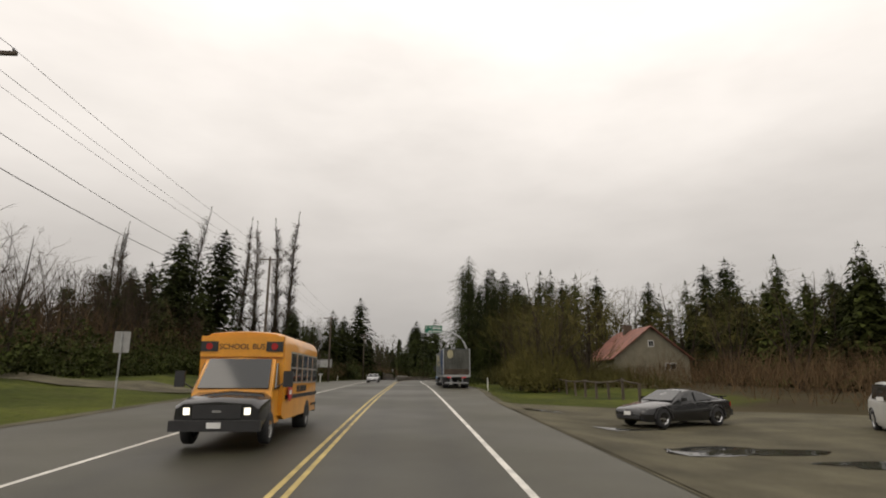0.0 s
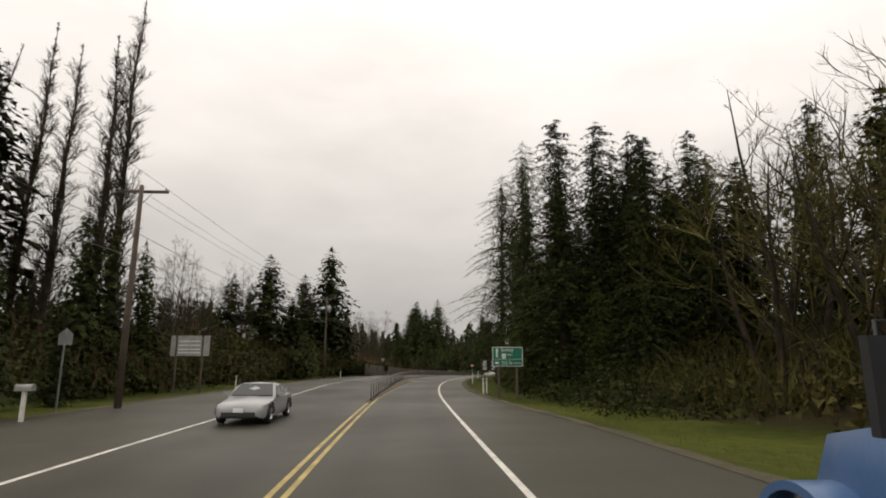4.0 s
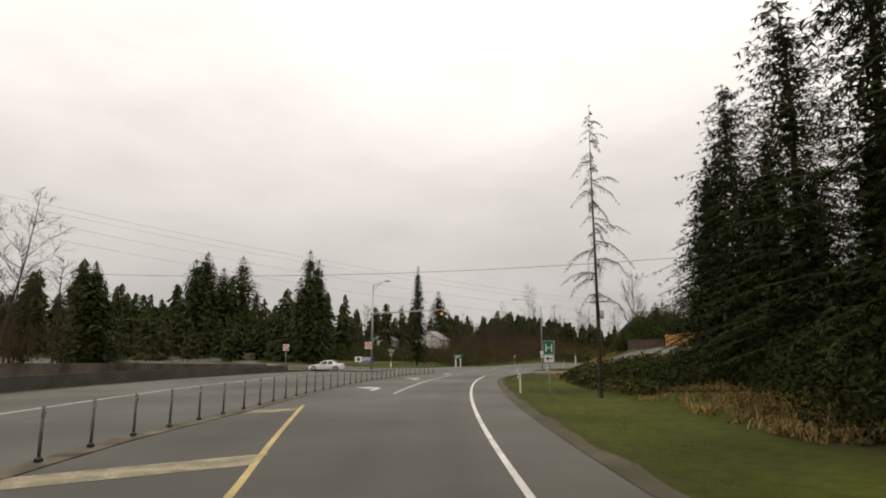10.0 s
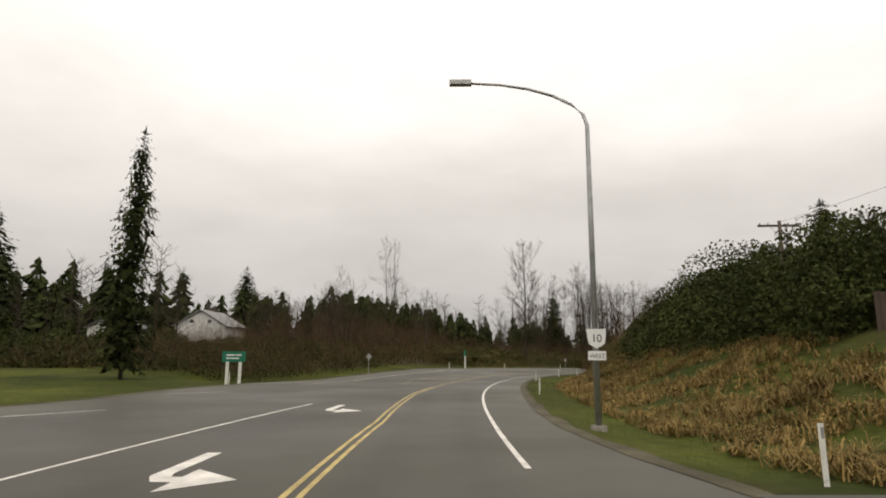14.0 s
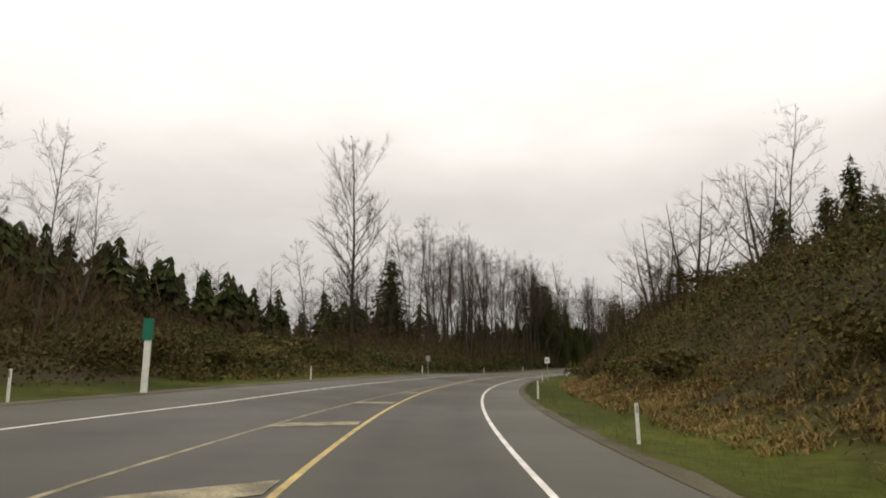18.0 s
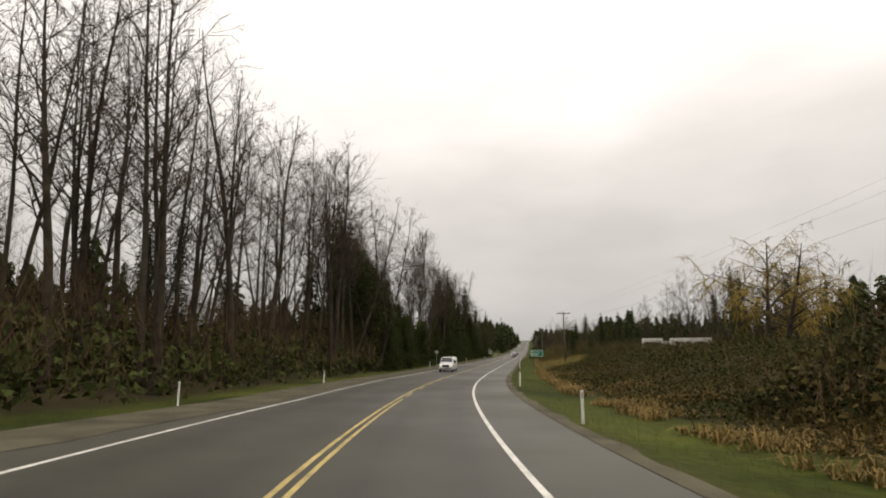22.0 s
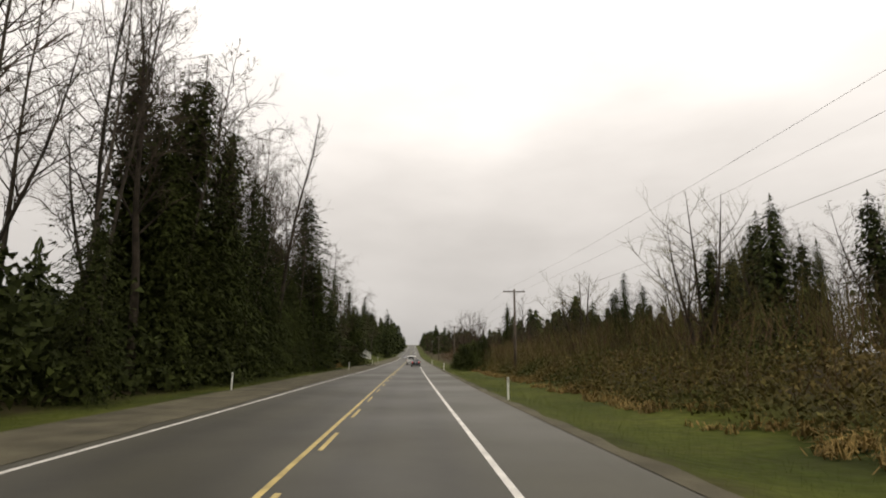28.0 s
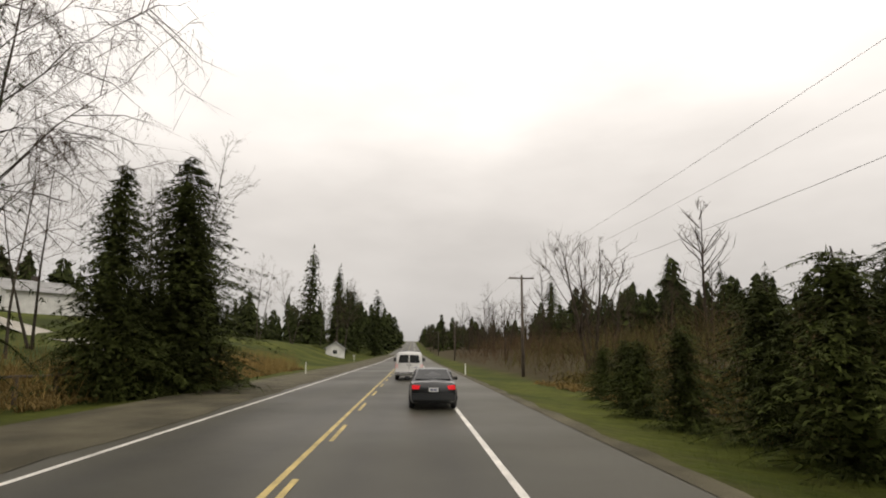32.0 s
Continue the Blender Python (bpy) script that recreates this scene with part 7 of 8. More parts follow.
def board_fence(name, a, b, h, mat, label, n):
    t = thing(name, label, "fence", Matrix())
    pa, pb = at(*a), at(*b)
    L = (pb - pa).length
    ang = math.atan2(pb.y - pa.y, pb.x - pa.x)
    w = L / n
    me = None
    for k in range(n):
        p = pa.lerp(pb, (k + .5) / n)
        if me is None:
            bm = box(bmesh.new(), -w * .49, w * .49, -.012, .012, -.1, h)
            ob = part("board", bm, mat, t)
            me = ob.data
        else:
            ob = add("board", me, t)
        ob.matrix_basis = Matrix.Translation((p.x, p.y, p.z + .03 * math.sin(k * 1.9))) @ pose(0, 0, 0, 0, 0, math.degrees(ang))
    for z in (.35, h - .3):
        V, F = [], []
        off = Vector((-math.sin(ang), math.cos(ang), 0)) * .05
        tube(V, F, [pa + off + Vector((0, 0, z)), pb + off + Vector((0, 0, z))], [.045, .045], 4)
        add("rail", mesh_of("rail", V, F, mat), t)


board_fence("board_fence", (287, 25.5), (287, 32.8), 2.4, M_FENCE_NEW, "new orange cedar board fence on the bank", 40)
board_fence("board_fence", (289, 19.5), (287.4, 25.3), 1.7, M_FENCE_DARK, "dark brown board fence behind the bank", 44)


# ---- houses and other buildings off the road ----
M_STUCCO = material("olive_grey_siding", (0.2, 0.18, 0.13), 0.85, var=0.15, scale=1, fine=12, bump=0.2)
M_WHITEWALL = material("white_house_siding", (0.6, 0.6, 0.57), 0.8, var=0.12, scale=1, fine=12, bump=0.15)
M_ROOF_RED = material("rusty_red_metal_roof", (0.2, 0.075, 0.05), 0.6, var=0.35, scale=0.8, fine=9, bump=0.2)
M_ROOF_GREY = material("grey_shingle_roof", (0.24, 0.24, 0.235), 0.85, var=0.2, scale=1, fine=16, bump=0.3)
M_BROWNWALL = material("dark_brown_siding", (0.07, 0.05, 0.035), 0.85, var=0.2, scale=1, fine=12, bump=0.2)


def house(name, label, s, u, turn, w, d, eave, ridge, wall, roof, windows=((-.25, 1.0, 1.2, 1.1),), sink=.3):
    """A gabled house; its gable looks along -y, the ridge runs along y."""
    t = thing(name, label, "house", placed(s, u, turn))
    bm = bmesh.new()
    ring = [(-w / 2, -sink), (w / 2, -sink), (w / 2, eave), (0, ridge), (-w / 2, eave)]
    a = [bm.verts.new((x, 0, z)) for x, z in ring]
    b = [bm.verts.new((x, d, z)) for x, z in ring]
    bm.faces.new(a)
    bm.faces.new(b[::-1])
    for i in (0, 1, 4):
        j = (i + 1) % 5
        bm.faces.new((a[i], b[i], b[j], a[j]))
    bmesh.ops.recalc_face_normals(bm, faces=bm.faces)
    part("wall", bm, wall, t)
    slope = (ridge - eave) / (w / 2)
    for sg in (-1, 1):
        bm = bmesh.new()
        x1 = sg * (w / 2 + .5)
        z1 = eave - .5 * slope
        pts = []
        for y in (-.5, d + .5):
            for x, z in ((0, ridge + .05), (x1, z1 + .05), (x1, z1 + .17), (0, ridge + .19)):
                pts.append(bm.verts.new((x, y, z)))
        for f in ((0, 1, 2, 3), (7, 6, 5, 4), (0, 4, 5, 1), (1, 5, 6, 2), (2, 6, 7, 3), (3, 7, 4, 0)):
            bm.faces.new([pts[i] for i in f])
        bmesh.ops.recalc_face_normals(bm, faces=bm.faces)
        part("roof", bm, roof, t)
    for x, z, ww, hh in windows:
        f = flat_part("window", t, M_SIGN_WHITE, [(x - ww / 2 - .08, z - .08), (x + ww / 2 + .08, z - .08), (x + ww / 2 + .08, z + hh + .08), (x - ww / 2 - .08, z + hh + .08)], -.03, .028, "white window frame")
        flat_part("pane", f, M_GLASS, [(x - ww / 2, z), (x - .02, z), (x - .02, z + hh), (x - ww / 2, z + hh)], -.036, .005)
        flat_part("pane", f, M_GLASS, [(x + .02, z), (x + ww / 2, z), (x + ww / 2, z + hh), (x + .02, z + hh)], -.036, .005)
    box_part("chimney", t, M_FENCE_DARK, -w * .1, w * .02, d * .55, d * .55 + .7, ridge - .6, ridge + .9, "brick chimney", .02)
    return t


house("house", "olive-grey gabled house with a rusty red roof", 74, 31.5, -2, 9.8, 13, 3.2, 7.1, M_STUCCO, M_ROOF_RED, ((0, 4.6, .6, .7), (2.4, 1.6, 1.3, .8)))
house("house", "white house half hidden behind trees", 82, -49, -20, 8, 10, 2.8, 5.4, M_WHITEWALL, M_ROOF_GREY, ((-1.5, 1, 1.2, 1.1), (1.5, 1, 1.2, 1.1)))
house("house", "dark brown house among leafless trees", 156, -38, -10, 12, 9, 5.0, 7.6, M_BROWNWALL, M_ROOF_GREY, ((-3, 1, 1, 1.2), (2.5, 1, 1, 1.2), (-3, 3.6, 1, 1.1)))
house("house", "white-gabled house with a pale roof", 352, -58, 20, 9, 12, 5.5, 8.2, M_WHITEWALL, M_ROOF_GREY, ((-1.6, 5.9, .7, .6), (1.6, 5.9, .7, .6)))
house("house", "pale low house behind dark firs", 350, -76, 20, 9, 12, 5.0, 7.6, M_WHITEWALL, M_ROOF_GREY, ())
house("house", "white farmhouse on a rise across a field", 727, -57.5, -35, 9, 9, 2.9, 4.6, M_WHITEWALL, M_ROOF_GREY, ((-3, 1, 1.2, 1.1), (3, 1, 1.2, 1.1)))
house("garage", "low white garage beside a gravel drive", 738, -55.0, -35, 4.5, 6, 2.1, 2.9, M_WHITEWALL, M_ROOF_GREY, ((-1.2, .3, .9, 1.5),))
house("shed", "pale shed beyond the brambles", 556, 40, 10, 3.2, 4, 2.6, 3.2, M_WHITEWALL, M_ROOF_GREY, ())
house("house", "white cottage on the far verge", 790, -19, 5, 4.5, 5, 2.2, 3.6, M_WHITEWALL, M_ROOF_GREY, ((0, .8, 1, .9),))


def trailer(s, u, turn, L, label):
    t = thing("travel_trailer", label, "trailer", placed(s, u, turn))
    bm = box(bmesh.new(), -1.2, 1.2, -L / 2, L / 2, .6, 2.9)
    part("body", bm, M_WHITEWALL, t, "", .18)
    for y in (-L * .28, 0, L * .28):
        box_part("window", t, M_GLASS, -1.215, -1.19, y - .5, y + .5, 1.6, 2.2, "dark window", .01)
    box_part("stripe", t, M_SIGN_BACK, -1.21, -1.195, -L / 2 + .2, L / 2 - .2, 1.2, 1.35, "grey stripe", .003)
    for y in (-.45, .45):
        tube_part("wheel", t, M_RUBBER, [(-1.22, y, .35), (-1.0, y, .35)], [.35, .35], 14, "black tyre")
    box_part("hitch", t, M_STEEL, -.06, .06, L / 2, L / 2 + 1.0, .5, .6)


trailer(540, 37.5, 60, 7, "white travel trailer parked beyond the brambles")
trailer(566, 41, 85, 6, "white motorhome body parked among trees")
trailer(535, 29.5, 80, 3.5, "pale trailer parked beyond the brambles")

# junction place-name sign on the lawn, mailboxes, far field sign
t = thing("monument_sign", "low white and dark monument sign on a lawn", "sign", placed(303, -40, 14))
box_part("plinth", t, M_CONCRETE, -2.4, 2.4, -.15, .25, -.2, .5, "", .02)
flat_part("white_panel", t, M_SIGN_WHITE, [(-2.3, .55), (-.6, .55), (-.6, 1.75), (-2.3, 1.75)], -.1, .1)
flat_part("dark_panel", t, M_SIGN_BLUE, [(-.55, .55), (2.3, .55), (2.3, 1.75), (-.55, 1.75)], -.1, .1)
flat_part("emblem", t, M_SIGN_BLUE, disc(-1.45, 1.15, .42, 20), -.108, .006, "round dark emblem")
bars(t, M_SIGN_WHITE, -.35, 1.6, 1.35, .2, -.108, (1.0,))
bars(t, M_SIGN_WHITE, -.35, 1.3, 1.02, .16, -.108, (.6, .4))
bars(t, M_SIGN_WHITE, -.35, 1.9, .75, .1, -.108, (.5, .5))


def mailbox(s, u, label):
    t = thing("mailbox", label, "mailbox", placed(s, u, 90), "mailboxes")
    box_part("post", t, M_POST_WHITE, -.06, .06, -.06, .06, -.3, 1.05, "white post", .01)
    V, F = [], []
    n = 9
    for y in (-.3, .3):
        V += [Vector((.13 * math.cos(math.pi * k / (n - 1)), y, 1.17 + .12 * math.sin(math.pi * k / (n - 1)))) for k in range(n)] + [Vector((-.13, y, 1.05)), Vector((.13, y, 1.05))]
    m = n + 2
    F = [(k, (k + 1) % m, m + (k + 1) % m, m + k) for k in range(m)] + [tuple(range(m - 1, -1, -1)), tuple(range(m, 2 * m))]
    add("box", mesh_of("box", V, F, M_SIGN_BACK), t, "dull grey metal box")
    box_part("flag", t, M_SIGN_RED, .135, .15, -.1, .1, 1.15, 1.22, "small red flag", .003)


mailbox(90, -13.6, "grey mailbox on a white post beside a lawn")
mailbox(88.5, -16.2, "grey mailbox on a white post on a lawn")
mailbox(782, -13.5, "pale mailbox on a post beside a field")

# ---- vehicles ----
def paint(name, color, rough=0.3, coat=0.6, var=0.08):
    return material(name, color, rough, 0.0, var=var, scale=1.2, fine=30, bump=0, coat=coat)


P_DARK = paint("dark_green_black_car_paint", (0.012, 0.014, 0.016))
P_WHITE = paint("white_van_paint", (0.62, 0.62, 0.6), 0.35)
P_SILVER = paint("silver_car_paint", (0.33, 0.33, 0.34), 0.3)
P_BLACK = paint("black_car_paint", (0.012, 0.012, 0.013), 0.22)
P_YELLOW = paint("school_bus_yellow_paint", (0.72, 0.3, 0.022), 0.38, 0.4, 0.12)
P_BLUE = paint("blue_truck_paint", (0.045, 0.11, 0.24), 0.4, 0.3, 0.12)
M_TARP = material("grimy_blue_tarpaulin", (0.05, 0.075, 0.115), 0.5, var=0.25, scale=0.5, fine=5, other=(0.095, 0.098, 0.092), bump=0.5, bump_dist=0.05)
M_TARP_BLUE = material("cleaner_blue_tarpaulin", (0.02, 0.06, 0.16), 0.45, var=0.35, scale=0.9, fine=5, other=(0.05, 0.08, 0.13), bump=0.5, bump_dist=0.05)
M_TARP_DARK = material("dark_tarpaulin_rear", (0.06, 0.062, 0.052), 0.6, var=0.3, scale=0.6, fine=7, bump=0.4, bump_dist=0.03)
M_CREAM = material("cream_emblem_print", (0.33, 0.3, 0.19), 0.6, var=0.2, scale=1, fine=9, bump=0)


def loft(name, parent, mat, sections, label="", shade=True, cap=True):
    """A skin through rings of equal length."""
    V = [Vector(p) for ring in sections for p in ring]
    n = len(sections[0])
    F = [(i * n + k, i * n + (k + 1) % n, (i + 1) * n + (k + 1) % n, (i + 1) * n + k) for i in range(len(sections) - 1) for k in range(n)]
    if cap:
        F.append(tuple(range(n - 1, -1, -1)))
        F.append(tuple(range(len(V) - n, len(V))))
    me = mesh_of(name, V, F, mat)
    bm = bmesh.new()
    bm.from_mesh(me)
    bmesh.ops.recalc_face_normals(bm, faces=bm.faces)
    bm.to_mesh(me)
    bm.free()
    if shade:
        me.polygons.foreach_set("use_smooth", [True] * len(me.polygons))
        me.set_sharp_from_angle(angle=radians(38))
    return add(name, me, parent, label)


def wheel(parent, x, y, r, w, spokes=5, rim_mat=None, dual=False):
    """Tyre turned on a lathe, with a rim inside it. x is the outer face; its sign tells the side."""
    sg = 1 if x > 0 else -1
    prof = [(0, r * .62), (0, r * .9), (-.03, r), (-w + .03, r), (-w, r * .9), (-w, r * .6)]
    n = 22
    V, F = [], []
    for dx, rr in prof:
        for k in range(n):
            a = k * math.tau / n
            V.append((x + sg * dx, y + rr * math.cos(a), r + rr * math.sin(a)))
    for i in range(len(prof) - 1):
        for k in range(n):
            F.append((i * n + k, i * n + (k + 1) % n, (i + 1) * n + (k + 1) % n, (i + 1) * n + k))
    ob = add("wheel", mesh_of("wheel", V, F, M_RUBBER, True), parent, "black rubber tyre")
    V, F = [], []
    for k in range(n):
        a = k * math.tau / n
        V.append((x - sg * .01, y + r * .64 * math.cos(a), r + r * .64 * math.sin(a)))
    for k in range(n):
        a = k * math.tau / n
        V.append((x - sg * .05, y + r * .54 * math.cos(a), r + r * .54 * math.sin(a)))
    F = [(k, (k + 1) % n, n + (k + 1) % n, n + k) for k in range(n)]
    for q in range(spokes):
        a = q * math.tau / spokes
        i = len(V)
        for rr, da in ((.1, .55), (.1, -.55), (.56, -.13), (.56, .13)):
            V.append((x - sg * .025, y + r * rr * math.cos(a + da), r + r * rr * math.sin(a + da)))
        F.append((i, i + 1, i + 2, i + 3))
    i = len(V)
    for k in range(10):
        a = k * math.tau / 10
        V.append((x - sg * .015, y + r * .16 * math.cos(a), r + r * .16 * math.sin(a)))
    F.append(tuple(range(i, i + 10)))
    add("rim", mesh_of("rim", V, F, rim_mat or M_CHROME), ob, "metal wheel rim")
    # flat dark disc in place of the shade between the spokes
    V = [(x - sg * .1, y + r * .62 * math.cos(k * math.tau / n), r + r * .62 * math.sin(k * math.tau / n)) for k in range(n)]
    add("hub_shadow", mesh_of("hub_shadow", V, [tuple(range(n))], M_RUBBER_TRIM), ob, "dark disc standing in for shade behind the rim")
    return ob


def quad_part(name, parent, mat, pts, label="", push=.006):
    """A thin pane or plate laid just proud of a surface."""
    P = [Vector(p) for p in pts]
    nrm = (P[1] - P[0]).cross(P[-1] - P[0]).normalized()
    V = [p + nrm * push for p in P] + [p - nrm * .004 for p in P]
    n = len(P)
    F = [tuple(range(n)), tuple(range(2 * n - 1, n - 1, -1))] + [(k, n + k, n + (k + 1) % n, (k + 1) % n) for k in range(n)]
    return add(name, mesh_of(name, V, F, mat), parent, label)


def car(name, label, m, body_mat, L=4.5, W=1.75, H=1.4, belt=.86, hood=.78, boot=.92, ws=(.95, .2), rw=(-.75, -1.45), wheel_r=.31, spoiler=False, lights_on=False, group=""):
    """A passenger car, nose along +y. ws, rw: base and top of the windscreen, top and base of the rear window."""
    t = thing(name, label, "car", m, group)
    w = W / 2
    hl = L / 2

    def ring(y, k, zt, zb=.2):
        kk = w * k
        return [(-kk * .9, y, zb), (-kk, y, zb + .16), (-kk * 1.0, y, zb + (zt - zb) * .6), (-kk * .96, y, zt - .05), (-kk * .84, y, zt), (0, y, zt + .035), (kk * .84, y, zt), (kk * .96, y, zt - .05), (kk, y, zb + (zt - zb) * .6), (kk, y, zb + .16), (kk * .9, y, zb)]

    sec = [ring(hl, .72, .58, .3), ring(hl - .08, .86, .64, .24), ring(hl - .3, .95, .7, .2), ring(ws[0] + .55, 1.0, hood + .01), ring(ws[0], 1.0, belt), ring(0, 1.0, belt + .01), ring(rw[1], 1.0, boot), ring(-hl + .35, .98, boot + .02), ring(-hl + .06, .92, boot - .03, .26), ring(-hl, .84, boot - .16, .34)]
    loft("body", t, body_mat, sec, "glossy painted body")
    g = [(ws[0], belt - .02, .92), (ws[0] - (ws[0] - ws[1]) * .55, belt + (H - belt) * .58, .83), (ws[1], H - .03, .72), (ws[1] * .4 + rw[0] * .6, H, .7), (rw[0], H - .04, .7), (rw[0] * .45 + rw[1] * .55, belt + (H - belt) * .55, .78), (rw[1], boot - .02, .86)]
    low = [(-w * .93, w * .93)]
    secs = []
    for y, z, k in g:
        zb = belt - .03 if y > rw[1] + .1 else boot - .03
        secs.append([(-w * .93, y, min(zb, z)), (-w * (k + .05), y, max(zb, z - .1)), (-w * k, y, z - .02), (0, y, z + .02), (w * k, y, z - .02), (w * (k + .05), y, max(zb, z - .1)), (w * .93, y, min(zb, z))])
    loft("cabin", t, body_mat, secs, "painted roof and pillars")
    f, tt = g[0], g[2]
    quad_part("windscreen", t, M_GLASS, [(-w * .84, ws[0] - .06, belt + .04), (w * .84, ws[0] - .06, belt + .04), (w * .66, ws[1] + .04, H - .05), (-w * .66, ws[1] + .04, H - .05)][::-1], "tinted windscreen", .03)
    quad_part("rear_window", t, M_GLASS, [(-w * .62, rw[0] - .05, H - .07), (w * .62, rw[0] - .05, H - .07), (w * .76, rw[1] + .1, boot + .05), (-w * .76, rw[1] + .1, boot + .05)][::-1], "tinted rear window", .03)
    for sg in (-1, 1):
        mid = (ws[1] + rw[0]) / 2
        a = [(sg * w * .915, ws[0] - .3, belt + .03), (sg * w * .915, mid + .05, belt + .03), (sg * w * .775, mid + .05, H - .1), (sg * w * .79, ws[1] - .02, H - .12)]
        b = [(sg * w * .915, mid - .05, belt + .03), (sg * w * .9, rw[1] + .5, boot + .0), (sg * w * .78, rw[0] - .1, H - .13), (sg * w * .775, mid - .05, H - .1)]
        for p in (a, b):
            quad_part("side_window", t, M_GLASS, p if sg < 0 else p[::-1], "tinted side window", .03)
        wheel(t, sg * (w + .012), hl - .82, wheel_r, .2)
        wheel(t, sg * (w + .012), -hl + .85, wheel_r, .2)
        for y in (hl - .82, -hl + .85):
            V, F = [], []
            arc = [Vector((sg * (w + .002), y + (wheel_r + .07) * math.cos(radians(k)), wheel_r + (wheel_r + .06) * math.sin(radians(k)))) for k in range(0, 181, 15)]
            tube(V, F, arc, [.035] * len(arc), 5)
            add("wheel_arch", mesh_of("wheel_arch", V, F, M_RUBBER_TRIM, True), t, "dark arch over the wheel")
        part("mirror", box(bmesh.new(), min(sg * (w + .02), sg * (w + .2)), max(sg * (w + .02), sg * (w + .2)), ws[0] - .45, ws[0] - .35, belt + .04, belt + .16), body_mat, t, "", .03)
        quad_part("headlight", t, M_HEAD if lights_on else M_INSULATOR, [(sg * w * .5, hl - .03, .62), (sg * w * .86, hl - .2, .64), (sg * w * .86, hl - .22, .52), (sg * w * .5, hl - .02, .5)][::1 if sg > 0 else -1][::-1], "clear headlight", .03)
        quad_part("tail_light", t, M_TAIL if lights_on else M_RED_LENS, [(sg * w * .56, -hl - .03, boot - .12), (sg * w * .9, -hl - .0, boot - .1), (sg * w * .9, -hl + .0, boot - .26), (sg * w * .62, -hl - .03, boot - .26)][::1 if sg < 0 else -1][::-1], "red tail light", .03)
    box_part("front_bumper", t, M_RUBBER_TRIM, -w * .62, w * .62, hl - .04, hl + .05, .3, .42, "dark lower grille", .02)
    box_part("rear_bumper", t, body_mat, -w * .9, w * .9, -hl - .07, -hl + .1, .36, .58, "", .04)
    box_part("number_plate", t, M_SIGN_WHITE, -.17, .17, -hl - .02, -hl + .06, boot - .34, boot - .2, "pale number plate", .004)
    box_part("front_plate", t, M_SIGN_WHITE, -.16, .16, hl + .03, hl + .06, .42, .55, "pale number plate", .004)
    bars(t, M_SIGN_BLUE, -.12, .12, boot - .3, .06, -hl - .03, (.45, .55))
    if spoiler:
        box_part("spoiler", t, body_mat, -w * .78, w * .78, -hl + .06, -hl + .26, boot + .07, boot + .11, "", .015)
        for sg in (-1, 1):
            box_part("spoiler_leg", t, body_mat, sg * w * .6 - .03, sg * w * .6 + .03, -hl + .1, -hl + .2, boot - .03, boot + .08, "", .008)
    return t


def at_road(s, u, turn=0.0):
    p = road_at(s, u)
    return pose(p.x, p.y, p.z + .004, 0, 0, math.degrees(float(line_at(s)[2])) + turn)


# traffic and parked cars
car("sedan", "dark compact sedan with lit red tail lamps in the lane", at_road(669.4, .75), P_DARK, 4.45, 1.72, 1.43, .9, .8, .98, (.9, .15), (-.85, -1.5), .31, lights_on=True)
car("coupe", "silver two-door coupe in the oncoming lane", at_road(90.5, -5.6, 180), P_SILVER, 4.5, 1.75, 1.31, .84, .74, .88, (.8, .05), (-.8, -1.5), .32, True)
car("coupe", "black sporty coupe parked on a gravel lot", placed(21.6, 9.9, 112, dz=.03), P_BLACK, 4.35, 1.74, 1.3, .86, .76, .95, (.85, .05), (-.6, -1.75), .33, True)
car("car", "white sedan turning at the junction", placed(257, -21.5, 100, dz=.03), P_WHITE, 4.7, 1.82, 1.45, .9, .82, .98, (.95, .2), (-.85, -1.55), .32, lights_on=True)
car("suv", "white sport utility vehicle parked on a gravel lot", placed(18.2, 16.4, 150, dz=.03), P_WHITE, 4.7, 1.85, 1.7, 1.05, 1.02, 1.1, (1.1, .5), (-1.75, -2.1), .36)
car("car", "dark red sedan far ahead in the lane", at_road(742, -.1), paint("red_car_paint", (0.16, 0.012, 0.012)), lights_on=True)
car("car", "pale sedan far down the oncoming lane", at_road(842, -4.3, 180), P_SILVER, lights_on=True)


